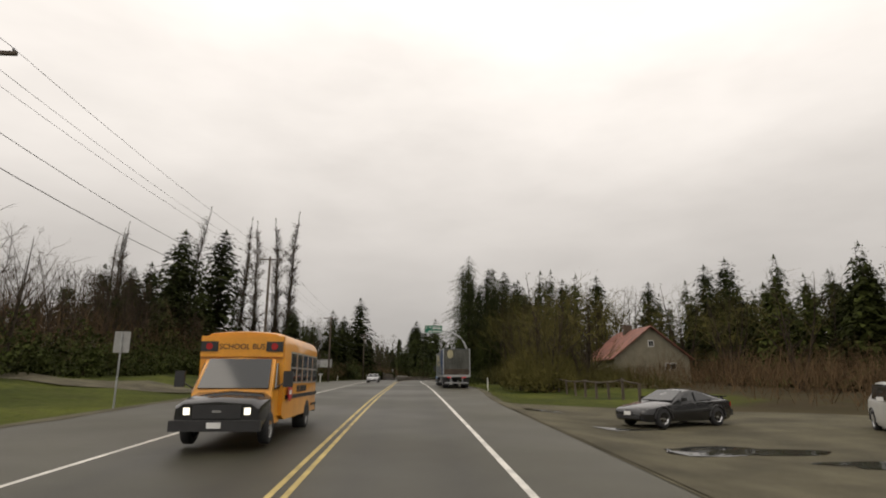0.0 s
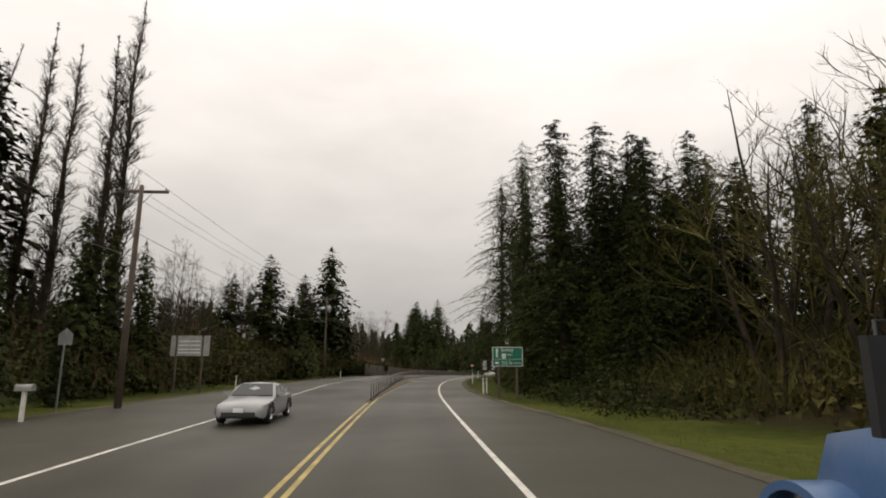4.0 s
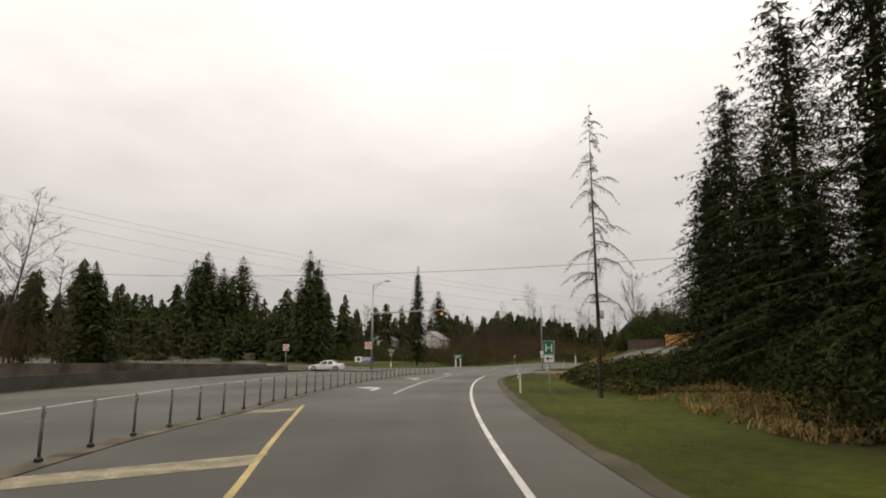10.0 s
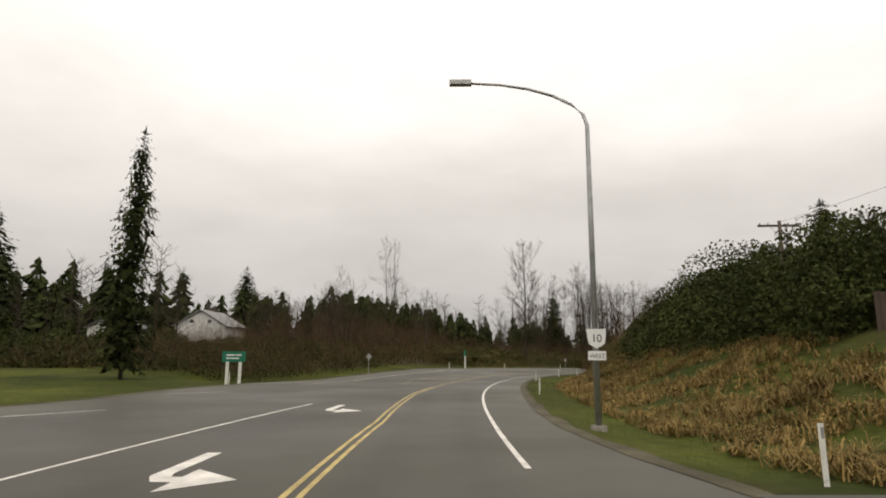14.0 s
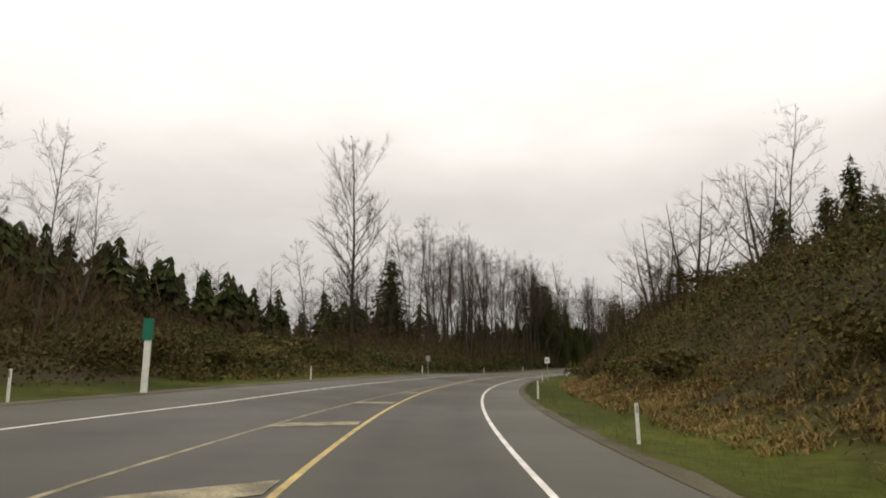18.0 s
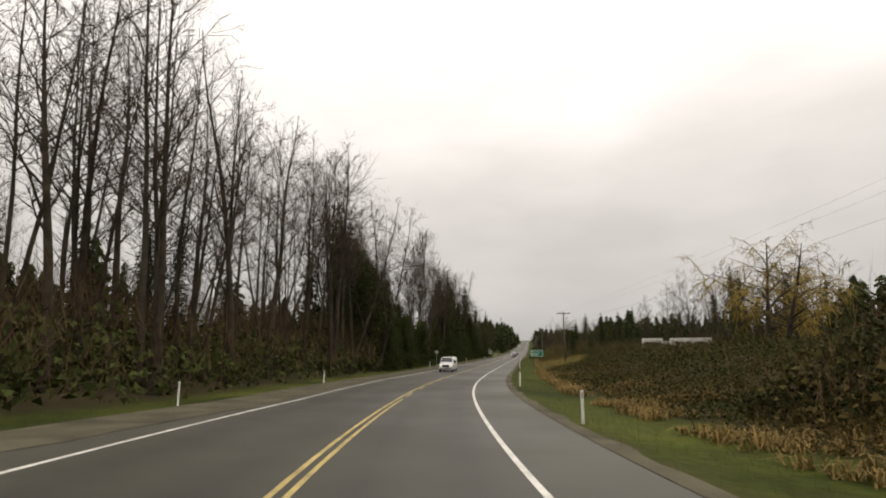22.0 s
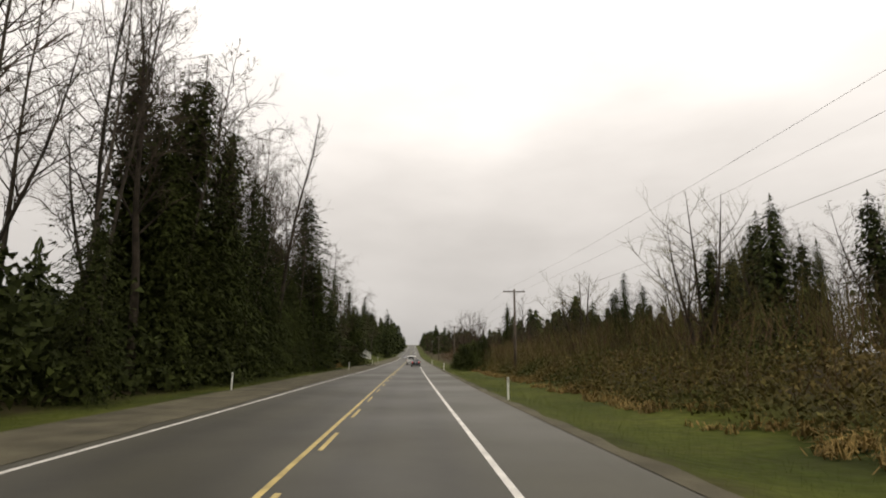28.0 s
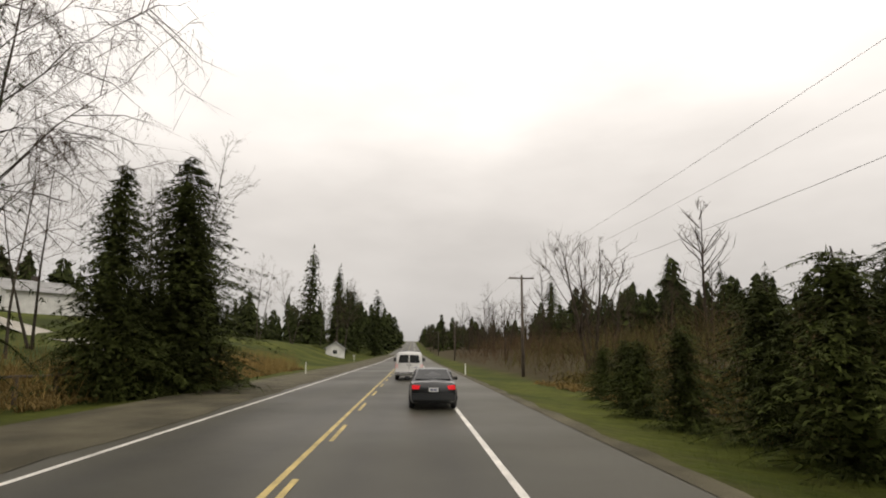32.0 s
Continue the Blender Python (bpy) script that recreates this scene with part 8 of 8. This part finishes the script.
def van_model(name, label, m):
    """A tall full-size van, nose along +y."""
    t = thing(name, label, "van", m, "white vans")
    L, w = 5.6, 1.0

    def ring(y, k, zt, zb, r=.16):
        kk = w * k
        return [(-kk * .94, y, zb), (-kk, y, zb + .2), (-kk, y, min(zt - .1, 1.15)), (-kk * .9, y, zt - r), (-kk * .76, y, zt - .02), (0, y, zt + .03), (kk * .76, y, zt - .02), (kk * .9, y, zt - r), (kk, y, min(zt - .1, 1.15)), (kk, y, zb + .2), (kk * .94, y, zb)]

    hl = L / 2
    loft("body", t, P_WHITE, [ring(hl, .88, 1.02, .42), ring(hl - .12, .95, 1.12, .36), ring(hl - .75, .98, 1.22, .34), ring(hl - .95, 1, 1.36, .34), ring(hl - 1.6, 1, 2.02, .34), ring(hl - 1.9, 1, 2.07, .34), ring(-hl + .4, 1, 2.07, .34), ring(-hl + .08, .98, 2.03, .36), ring(-hl, .94, 1.92, .4)], "dirty white body")
    for sg in (-1, 1):
        quad_part("rear_window", t, M_GLASS, [(sg * .05, -hl - .012, 1.84), (sg * .68, -hl - .012, 1.82), (sg * .78, -hl - .012, 1.26), (sg * .05, -hl - .012, 1.26)][::1 if sg < 0 else -1][::-1], "dark rear door window", .02)
        quad_part("tail_light", t, M_TAIL, [(sg * .84, -hl + .0, 1.2), (sg * .97, -hl + .03, 1.2), (sg * .97, -hl + .03, .85), (sg * .84, -hl + .0, .85)][::1 if sg < 0 else -1][::-1], "red tail light", .03)
        quad_part("headlight", t, M_HEAD, [(sg * .55, hl + .005, .98), (sg * .82, hl - .03, .98), (sg * .82, hl - .03, .78), (sg * .55, hl + .005, .78)][::1 if sg > 0 else -1][::-1], "lit headlight", .03)
        quad_part("side_window", t, M_GLASS, [(sg * .975, hl - 1.2, 1.28), (sg * .975, hl - 2.1, 1.28), (sg * .925, hl - 2.1, 1.82), (sg * .93, hl - 1.62, 1.82)][::1 if sg < 0 else -1], "dark side window", .03)
        wheel(t, sg * 1.01, hl - .95, .36, .24)
        wheel(t, sg * 1.01, -hl + 1.2, .36, .24)
        part("mirror", box(bmesh.new(), min(sg * 1.02, sg * 1.26), max(sg * 1.02, sg * 1.26), hl - 1.35, hl - 1.22, 1.3, 1.55), M_RUBBER_TRIM, t, "black mirror", .03)
        box_part("door_handle", t, M_RUBBER_TRIM, sg * .12 - .05, sg * .12 + .05, -hl - .05, -hl + .01, 1.08, 1.13, "", .01)
        box_part("side_moulding", t, M_SIGN_BACK, sg * 1.0 - .012, sg * 1.0 + .012, -hl + .5, hl - 1.1, .78, .86, "grey side moulding", .005)
    quad_part("windscreen", t, M_GLASS, [(-.78, hl - .93, 1.4), (.78, hl - .93, 1.4), (.73, hl - 1.5, 1.97), (-.73, hl - 1.5, 1.97)][::-1], "dark windscreen", .035)
    box_part("door_gap", t, M_RUBBER_TRIM, -.012, .012, -hl - .006, -hl + .01, .62, 1.95, "seam between the doors", .002)
    box_part("rear_bumper", t, M_CHROME, -.95, .95, -hl - .14, -hl + .05, .45, .62, "dull chrome bumper", .03)
    box_part("front_bumper", t, M_CHROME, -.95, .95, hl - .05, hl + .14, .42, .6, "dull chrome bumper", .03)
    box_part("grille", t, M_RUBBER_TRIM, -.5, .5, hl - .02, hl + .02, .66, 1.0, "dark grille", .01)
    box_part("number_plate", t, M_SIGN_WHITE, .3, .62, -hl - .02, -hl + .02, .88, 1.02, "pale number plate", .004)
    bars(t, M_SIGN_BLUE, .34, .58, .92, .06, -hl - .03, (.45, .55))
    box_part("roof_rack_bar", t, M_RUBBER_TRIM, -.85, .85, -.4, -.34, 2.08, 2.13, "black roof bar", .008)
    return t


van = van_model("van", "dirty white full-size van with two rear windows", at_road(691.5, -.25))
ob = copy_thing(van, at_road(508, -4.6, 180))
tagged(ob, "white full-size van in the oncoming lane", "van", "white vans")


def school_bus(m):
    """A short school bus built on a van front, nose along +y."""
    t = thing("school_bus", "short yellow school bus with a black van hood", "school bus", m)
    hl, w = 3.6, 1.12

    def ring(y, zt, zb, k=1.0):
        kk = w * k
        r = .32
        return [(-kk, y, zb), (-kk, y, zt - r), (-kk * .93, y, zt - r * .45), (-kk * .78, y, zt - r * .12), (-kk * .45, y, zt), (0, y, zt + .02), (kk * .45, y, zt), (kk * .78, y, zt - r * .12), (kk * .93, y, zt - r * .45), (kk, y, zt - r), (kk, y, zb)]

    loft("body", t, P_YELLOW, [ring(-hl, 2.72, .55, .97), ring(-hl + .12, 2.8, .5), ring(hl - 2.0, 2.8, .5), ring(hl - 1.75, 2.76, .62, .98)], "yellow riveted body")
    nose = lambda y, zt, k, zb=.42: [(-.95 * k, y, zb), (-1.0 * k, y, zb + .25), (-.98 * k, y, zt - .12), (-.8 * k, y, zt), (0, y, zt + .05), (.8 * k, y, zt), (.98 * k, y, zt - .12), (1.0 * k, y, zb + .25), (.95 * k, y, zb)]
    loft("hood", t, P_BLACK, [nose(hl, .98, .96), nose(hl - .1, 1.06, 1.0), nose(hl - 1.05, 1.22, 1.0), nose(hl - 1.1, 1.22, 1.0)], "black van hood and fenders")
    cab = lambda y, zt, k: [(-1.0, y, .45), (-1.0, y, 1.25), (-.9 * k, y, zt - .05), (0, y, zt), (.9 * k, y, zt - .05), (1.0, y, 1.25), (1.0, y, .45)]
    loft("cab", t, P_YELLOW, [cab(hl - 1.08, 1.24, 1.08), cab(hl - 1.68, 2.1, 1.0), cab(hl - 1.95, 2.12, 1.0)], "yellow cab")
    quad_part("windscreen", t, M_GLASS, [(-.88, hl - 1.13, 1.3), (.88, hl - 1.13, 1.3), (.8, hl - 1.66, 2.04), (-.8, hl - 1.66, 2.04)][::-1], "pale reflecting windscreen", .05)
    # front cap over the windscreen with warning lamps and its sign
    box_part("front_cap", t, P_YELLOW, -1.08, 1.08, hl - 1.8, hl - 1.66, 2.12, 2.66, "", .05)
    for x, mat in ((-.85, M_RED_LENS), (.85, M_RED_LENS)):
        ob = box_part("lamp_box", t, M_RUBBER_TRIM, x - .22, x + .22, hl - 1.66, hl - 1.63, 2.26, 2.52, "black lamp panel", .01)
        V = [(x + .09 * math.cos(k * math.tau / 16), hl - 1.62, 2.39 + .09 * math.sin(k * math.tau / 16)) for k in range(16)]
        add("lamp", mesh_of("lamp", V, [tuple(range(16))], mat), ob, "red warning lamp")
    sb = new("sign_holder")
    sb.parent = t
    sb.matrix_basis = pose(0, hl - 1.655, 0, 0, 0, 180)
    lettering("SCHOOL BUS", sb, M_BLACK, 0, 2.32, .2, -.004, "CENTER")
    for sg in (-1, 1):
        quad_part("headlight", t, M_HEAD, [(sg * .62, hl + .005, .9), (sg * .86, hl - .01, .9), (sg * .86, hl - .01, .74), (sg * .62, hl + .005, .74)][::1 if sg > 0 else -1][::-1], "lit square headlight", .03)
        for k in range(5):
            y0 = -hl + .16 + k * .92
            fr = quad_part("window", t, M_SIGN_BACK, [(sg * 1.121, y0, 1.42), (sg * 1.121, y0 + .82, 1.42), (sg * 1.121, y0 + .82, 2.3), (sg * 1.121, y0, 2.3)][::1 if sg > 0 else -1], "pale window frame", .006)
            for z0, z1 in ((1.47, 1.83), (1.88, 2.25)):
                quad_part("pane", fr, M_GLASS, [(sg * 1.127, y0 + .05, z0), (sg * 1.127, y0 + .77, z0), (sg * 1.127, y0 + .77, z1), (sg * 1.127, y0 + .05, z1)][::1 if sg > 0 else -1], "dark glass", .004)
        for z, h in ((1.02, .1), (.68, .07)):
            box_part("rub_rail", t, M_RUBBER_TRIM, min(sg * 1.115, sg * 1.145), max(sg * 1.115, sg * 1.145), -hl + .02, hl - 2.0 if z > .8 else -hl + 1.0, z, z + h, "black rub rail", .008)
        x = sg * 1.126
        y = -.15
        for q in (.34, .3, .12, .3, .36, .34, .3, .3, .28):
            q *= .6
            V = [(x, y, 1.18), (x, y + q * .85, 1.18), (x, y + q * .85, 1.36), (x, y, 1.36)]
            quad_part("text_bar", t, M_RUBBER_TRIM, V if sg > 0 else V[::-1], "", .003)
            y -= q
        quad_part("cab_window", t, M_GLASS, [(sg * 1.0, hl - 1.3, 1.3), (sg * 1.0, hl - 1.9, 1.3), (sg * .93, hl - 1.9, 1.95), (sg * .93, hl - 1.68, 1.95)][::1 if sg < 0 else -1], "dark cab window", .03)
        wheel(t, sg * 1.03, hl - .95, .38, .24, 6, M_SIGN_BACK)
        wheel(t, sg * 1.13, -hl + 1.75, .38, .4, 6, M_SIGN_BACK)
        V, F = [], []
        # no opening is cut: a flat dark half-disc gives the well's shade
        arc = [Vector((sg * 1.122, -hl + 1.75 + .5 * math.cos(radians(k)), .38 + .5 * math.sin(radians(k)))) for k in range(0, 181, 15)]
        V = arc + [Vector((p.x, p.y, p.z)) for p in ()]
        add("wheel_well", mesh_of("wheel_well", [p + Vector((sg * .002, 0, 0)) for p in arc], [tuple(range(len(arc)))], M_RUBBER_TRIM), t, "flat dark half-disc standing in for the shaded rear wheel well")
        tube_part("mirror_arm", t, M_RUBBER_TRIM, [(sg * 1.0, hl - 1.2, 1.3), (sg * 1.32, hl - 1.15, 1.5)], [.02, .02], 5)
        box_part("mirror", t, M_RUBBER_TRIM, sg * 1.35 - .12, sg * 1.35 + .12, hl - 1.2, hl - 1.12, 1.35, 1.75, "black mirror", .02)
    # stop paddle on the driver's side
    V = [(-1.2, hl - 2.25 + .26 * math.cos(radians(22.5 + 45 * k)), 1.2 + .26 * math.sin(radians(22.5 + 45 * k))) for k in range(8)]
    ob = quad_part("stop_paddle", t, M_SIGN_RED, V[::-1], "red octagonal stop paddle", .01)
    quad_part("paddle_bar", ob, M_SIGN_WHITE, [(-1.212, hl - 2.4, 1.14), (-1.212, hl - 2.1, 1.14), (-1.212, hl - 2.1, 1.26), (-1.212, hl - 2.4, 1.26)][::-1], "pale lettering band", .004)
    box_part("grille", t, M_RUBBER_TRIM, -.55, .55, hl - .02, hl + .03, .66, .96, "black grille", .01)
    box_part("badge", t, M_CHROME, -.1, .1, hl + .03, hl + .045, .79, .84, "chrome badge", .005)
    box_part("front_bumper", t, M_RUBBER_TRIM, -1.02, 1.02, hl - .05, hl + .16, .38, .62, "black bumper", .03)
    box_part("rear_bumper", t, M_RUBBER_TRIM, -1.1, 1.1, -hl - .12, -hl + .06, .45, .72, "black bumper", .03)
    box_part("front_plate", t, M_SIGN_WHITE, -.16, .16, hl + .15, hl + .18, .45, .58, "pale number plate", .004)
    box_part("roof_hatch", t, M_WHITEWALL, -.35, .35, -.6, .1, 2.79, 2.88, "white roof hatch", .02)
    return t


school_bus(at_road(17.6, -4.4, 180))


# ---- the parked lorry with its tarpaulin trailer ----
def tarp_panel(name, parent, mat, a, b, z0, z1, out, label, seed):
    """A taut sheet with shallow folds, between two foot points."""
    rng = random.Random(seed)
    nx, nz = 60, 22
    a, b, out = Vector(a), Vector(b), Vector(out)
    ridges = [(rng.uniform(0, 1), rng.uniform(-2, 2), rng.uniform(.015, .05), rng.uniform(.012, .035)) for _ in range(30)]
    V = []
    for i in range(nx + 1):
        for j in range(nz + 1):
            u, v = i / nx, j / nz
            d = .03 * math.sin(u * math.pi) * math.sin(v * math.pi)
            for c, sl, wd, am in ridges:
                e = (u - c + sl * .06 * (v - .5)) / wd
                d += am * math.exp(-e * e) * math.sin(v * 3.1 + c * 9)
            p = a.lerp(b, u) + out * d
            V.append(p + Vector((0, 0, z0 + (z1 - z0) * v)))
    F = [(i * (nz + 1) + j, (i + 1) * (nz + 1) + j, (i + 1) * (nz + 1) + j + 1, i * (nz + 1) + j + 1) for i in range(nx) for j in range(nz)]
    return add(name, mesh_of(name, V, F, mat, True), parent, label)


def lorry(m):
    """Nose along +y; the origin lies under the trailer's tail."""
    t = thing("lorry", "blue lorry with a grimy blue tarpaulin trailer parked on the shoulder", "lorry", m)
    w, L, z0, z1 = 1.28, 13.4, 1.25, 3.72
    box_part("trailer_core", t, M_TARP_DARK, -w + .05, w - .05, .06, L - .04, z0, z1 - .05, "inner load box", .02)
    tarp_panel("side_tarp", t, M_TARP, (-w, L, 0), (-w, 0.06, 0), z0 - .05, z1, (-1, 0, 0), "creased grimy blue side tarpaulin", 1)
    tarp_panel("tarp_patch", t, M_TARP_BLUE, (-w - .05, 3.0, 0), (-w - .05, 1.1, 0), z0 + .75, z1 - .04, (-1, 0, 0), "cleaner blue panel of the tarpaulin", 5)
    tarp_panel("tarp_patch", t, M_TARP_BLUE, (-w - .05, .5, 0), (-w - .05, .08, 0), z0, z1 - .04, (-1, 0, 0), "blue tarpaulin edge at the tail", 6)
    for y in (3.4, 6.6, 9.9):
        box_part("tarp_seam", t, M_TARP_DARK, -w - .05, -w - .035, y - .03, y + .03, z0, z1 - .03, "welded seam", .003)
    tarp_panel("side_tarp", t, M_TARP, (w, 0.06, 0), (w, L, 0), z0 - .05, z1, (1, 0, 0), "creased grimy blue side tarpaulin", 2)
    box_part("tarp_roof", t, M_TARP, -w, w, 0, L, z1 - .03, z1 + .03, "blue tarpaulin roof", .03)
    box_part("front_wall", t, M_TARP, -w, w, L - .02, L + .04, z0, z1, "", .01)
    tarp_panel("rear_tarp", t, M_TARP_DARK, (-w + .08, -.01, 0), (w - .08, -.01, 0), z0 + .55, z1 - .08, (0, -1, 0), "dark rear tarpaulin", 3)
    for sg in (-1, 1):
        box_part("corner_post", t, M_STEEL, sg * w - .045, sg * w + .045, -.045, .05, z0 - .1, z1 + .03, "worn steel corner post", .01)
        box_part("corner_post", t, M_STEEL, sg * w - .06, sg * w + .06, L - .04, L + .08, z0 - .1, z1 + .03, "worn steel corner post", .01)
        box_part("side_rail", t, M_STEEL, sg * w - .03, sg * w + .03, 0, L, z0 - .16, z0 - .03, "steel side rail", .008)
        box_part("frame_rail", t, M_RUBBER_TRIM, sg * .5 - .06, sg * .5 + .06, .2, L + 4.6, .8, z0 - .14, "black chassis rail", .01)
        for k in range(2):
            V = [(-w * .3 + .3 * k, -.08, 0)]
            ob = box_part("rear_lamp", t, M_TAIL, sg * (.62 + .2 * k) - .06, sg * (.62 + .2 * k) + .06, -.1, -.06, .98, 1.08, "lit red rear lamp", .01)
        box_part("mud_flap", t, M_RUBBER_TRIM, sg * .95 - .3, sg * .95 + .3, .5, .52, .3, 1.0, "black mud flap", .004)
        for y in (1.7, 3.0):
            wheel(t, sg * 1.25, y, .5, .56, 8, M_STEEL)
        for y in (L - 1.0, L + .35):
            wheel(t, sg * 1.22, y, .5, .54, 8, M_STEEL)
        wheel(t, sg * 1.2, L + 4.1, .5, .3, 8, M_STEEL)
    box_part("rear_sill", t, M_STEEL, -w, w, -.08, .05, z0 - .2, z0 + .02, "steel rear sill", .01)
    box_part("rear_board", t, M_FENCE_DARK, -w + .08, w - .08, -.04, .0, z0 + .02, z0 + .55, "dark tail board", .01)
    box_part("bumper_bar", t, M_STEEL, -1.1, 1.1, -.06, .04, .45, .57, "under-run bar", .01)
    for x in (-.55, .55):
        box_part("bumper_leg", t, M_STEEL, x - .04, x + .04, -.05, .03, .55, z0 - .18, "", .006)
    # emblem and lettering become plain shapes
    flat_part("emblem", t, M_CREAM, [(-.62 + .3 * math.cos(k * .2618), 3.22 + .42 * math.sin(k * .2618)) for k in range(24)], -.055, .006, "cream oval emblem")
    for y_c, flip in ((L - 2.2, -1),):
        V = [(-w - .045, y_c + .75 * math.cos(k * .2618), 2.9 + .7 * math.sin(k * .2618)) for k in range(24)]
        quad_part("side_emblem", t, M_CREAM, V, "cream oval emblem on the tarpaulin", .02)
        y = y_c - 1.0
        for q in (.5, .5, .45, .5, .5, .55, .5):
            quad_part("text_bar", t, M_CREAM, [(-w - .045, y, 2.75), (-w - .045, y - q * .8, 2.75), (-w - .045, y - q * .8, 3.35), (-w - .045, y, 3.35)][::-1], "", .02)
            y -= q
        y = y_c - 1.9
        for q in (.6, 1.4, .4, 1.0):
            quad_part("text_bar", t, M_CREAM, [(-w - .045, y, 2.25), (-w - .045, y - q * .85, 2.25), (-w - .045, y - q * .85, 2.5), (-w - .045, y, 2.5)][::-1], "", .02)
            y -= q
    box_part("tool_box", t, M_STEEL, -1.2, -.75, 6.2, 7.2, .55, 1.1, "steel tool box", .02)
    box_part("side_guard", t, M_STEEL, -1.22, -1.16, 7.6, 9.9, .5, .6, "steel side guard", .01)
    box_part("landing_leg", t, M_STEEL, -.95, -.8, 8.8, 8.95, .25, 1.1, "", .01)
    box_part("landing_leg", t, M_STEEL, .8, .95, 8.8, 8.95, .25, 1.1, "", .01)
    # tractor
    y0 = L + 1.15
    cabr = lambda y, zt, k=1.0, zb=.85: [(-1.0 * k, y, zb), (-1.05 * k, y, zb + .3), (-1.04 * k, y, zt - .35), (-.88 * k, y, zt - .04), (0, y, zt + .03), (.88 * k, y, zt - .04), (1.04 * k, y, zt - .35), (1.05 * k, y, zb + .3), (1.0 * k, y, zb)]
    loft("cab", t, P_BLUE, [cabr(y0, 2.85), cabr(y0 + 1.1, 2.85), cabr(y0 + 1.45, 2.72), cabr(y0 + 1.72, 1.9)], "blue day cab")
    loft("hood", t, P_BLUE, [cabr(y0 + 1.7, 1.86, .86), cabr(y0 + 2.6, 1.74, .8), cabr(y0 + 3.2, 1.62, .74), cabr(y0 + 3.3, 1.45, .7)], "blue hood")
    for sg in (-1, 1):
        arc = []
        for k in range(0, 181, 12):
            a = radians(k)
            arc.append([(sg * .75, L + 4.1 + .68 * math.cos(a), .5 + .72 * math.sin(a)), (sg * 1.22, L + 4.1 + .68 * math.cos(a), .5 + .72 * math.sin(a)), (sg * 1.22, L + 4.1 + .6 * math.cos(a), .5 + .64 * math.sin(a)), (sg * .75, L + 4.1 + .6 * math.cos(a), .5 + .64 * math.sin(a))])
        loft("fender", t, P_BLUE, arc, "rounded blue fender")
        quad_part("side_window", t, M_GLASS, [(sg * 1.045, y0 + .45, 1.75), (sg * 1.045, y0 + 1.5, 1.75), (sg * 1.0, y0 + 1.3, 2.45), (sg * 1.03, y0 + .45, 2.5)][::1 if sg > 0 else -1], "dark cab window", .02)
        quad_part("door_plate", t, M_SIGN_WHITE, [(sg * 1.05, y0 + .55, 1.3), (sg * 1.05, y0 + 1.0, 1.3), (sg * 1.05, y0 + 1.0, 1.5), (sg * 1.05, y0 + .55, 1.5)][::1 if sg > 0 else -1], "white door plate", .012)
        tube_part("fuel_tank", t, M_CHROME, [(sg * .95, y0 - .1, .72), (sg * .95, y0 + 1.5, .72)], [.32, .32], 16, "polished fuel tank")
        box_part("step", t, M_STEEL, sg * 1.1 - .16, sg * 1.1 + .16, y0 + .2, y0 + 1.5, .36, .42, "metal step", .01)
        tube_part("exhaust_stack", t, M_CHROME, [(sg * .95, y0 - .2, .9), (sg * .95, y0 - .2, 3.6)], [.08, .075], 10, "chrome exhaust stack")
        tube_part("mirror_arm", t, M_RUBBER_TRIM, [(sg * 1.05, y0 + 1.5, 2.5), (sg * 1.42, y0 + 1.55, 2.5), (sg * 1.42, y0 + 1.55, 1.7), (sg * 1.05, y0 + 1.5, 1.6)], [.02] * 4, 5)
        box_part("mirror", t, M_RUBBER_TRIM, sg * 1.42 - .11, sg * 1.42 + .11, y0 + 1.5, y0 + 1.58, 1.75, 2.4, "tall black mirror", .02)
        box_part("drive_fender", t, M_RUBBER_TRIM, sg * 1.0 - .25, sg * 1.0 + .25, L - 1.6, L - 1.55, .3, 1.05, "black mud flap", .004)
    quad_part("windscreen", t, M_GLASS, [(-.9, y0 + 1.7, 1.95), (.9, y0 + 1.7, 1.95), (.84, y0 + 1.46, 2.62), (-.84, y0 + 1.46, 2.62)][::-1], "dark windscreen", .05)
    box_part("front_bumper", t, M_CHROME, -1.1, 1.1, y0 + 3.3, y0 + 3.5, .45, .8, "chrome bumper", .03)
    box_part("grille", t, M_CHROME, -.5, .5, y0 + 3.28, y0 + 3.34, .85, 1.5, "chrome grille", .02)
    return t


lorry(at_road(56.0, 4.52, 0))
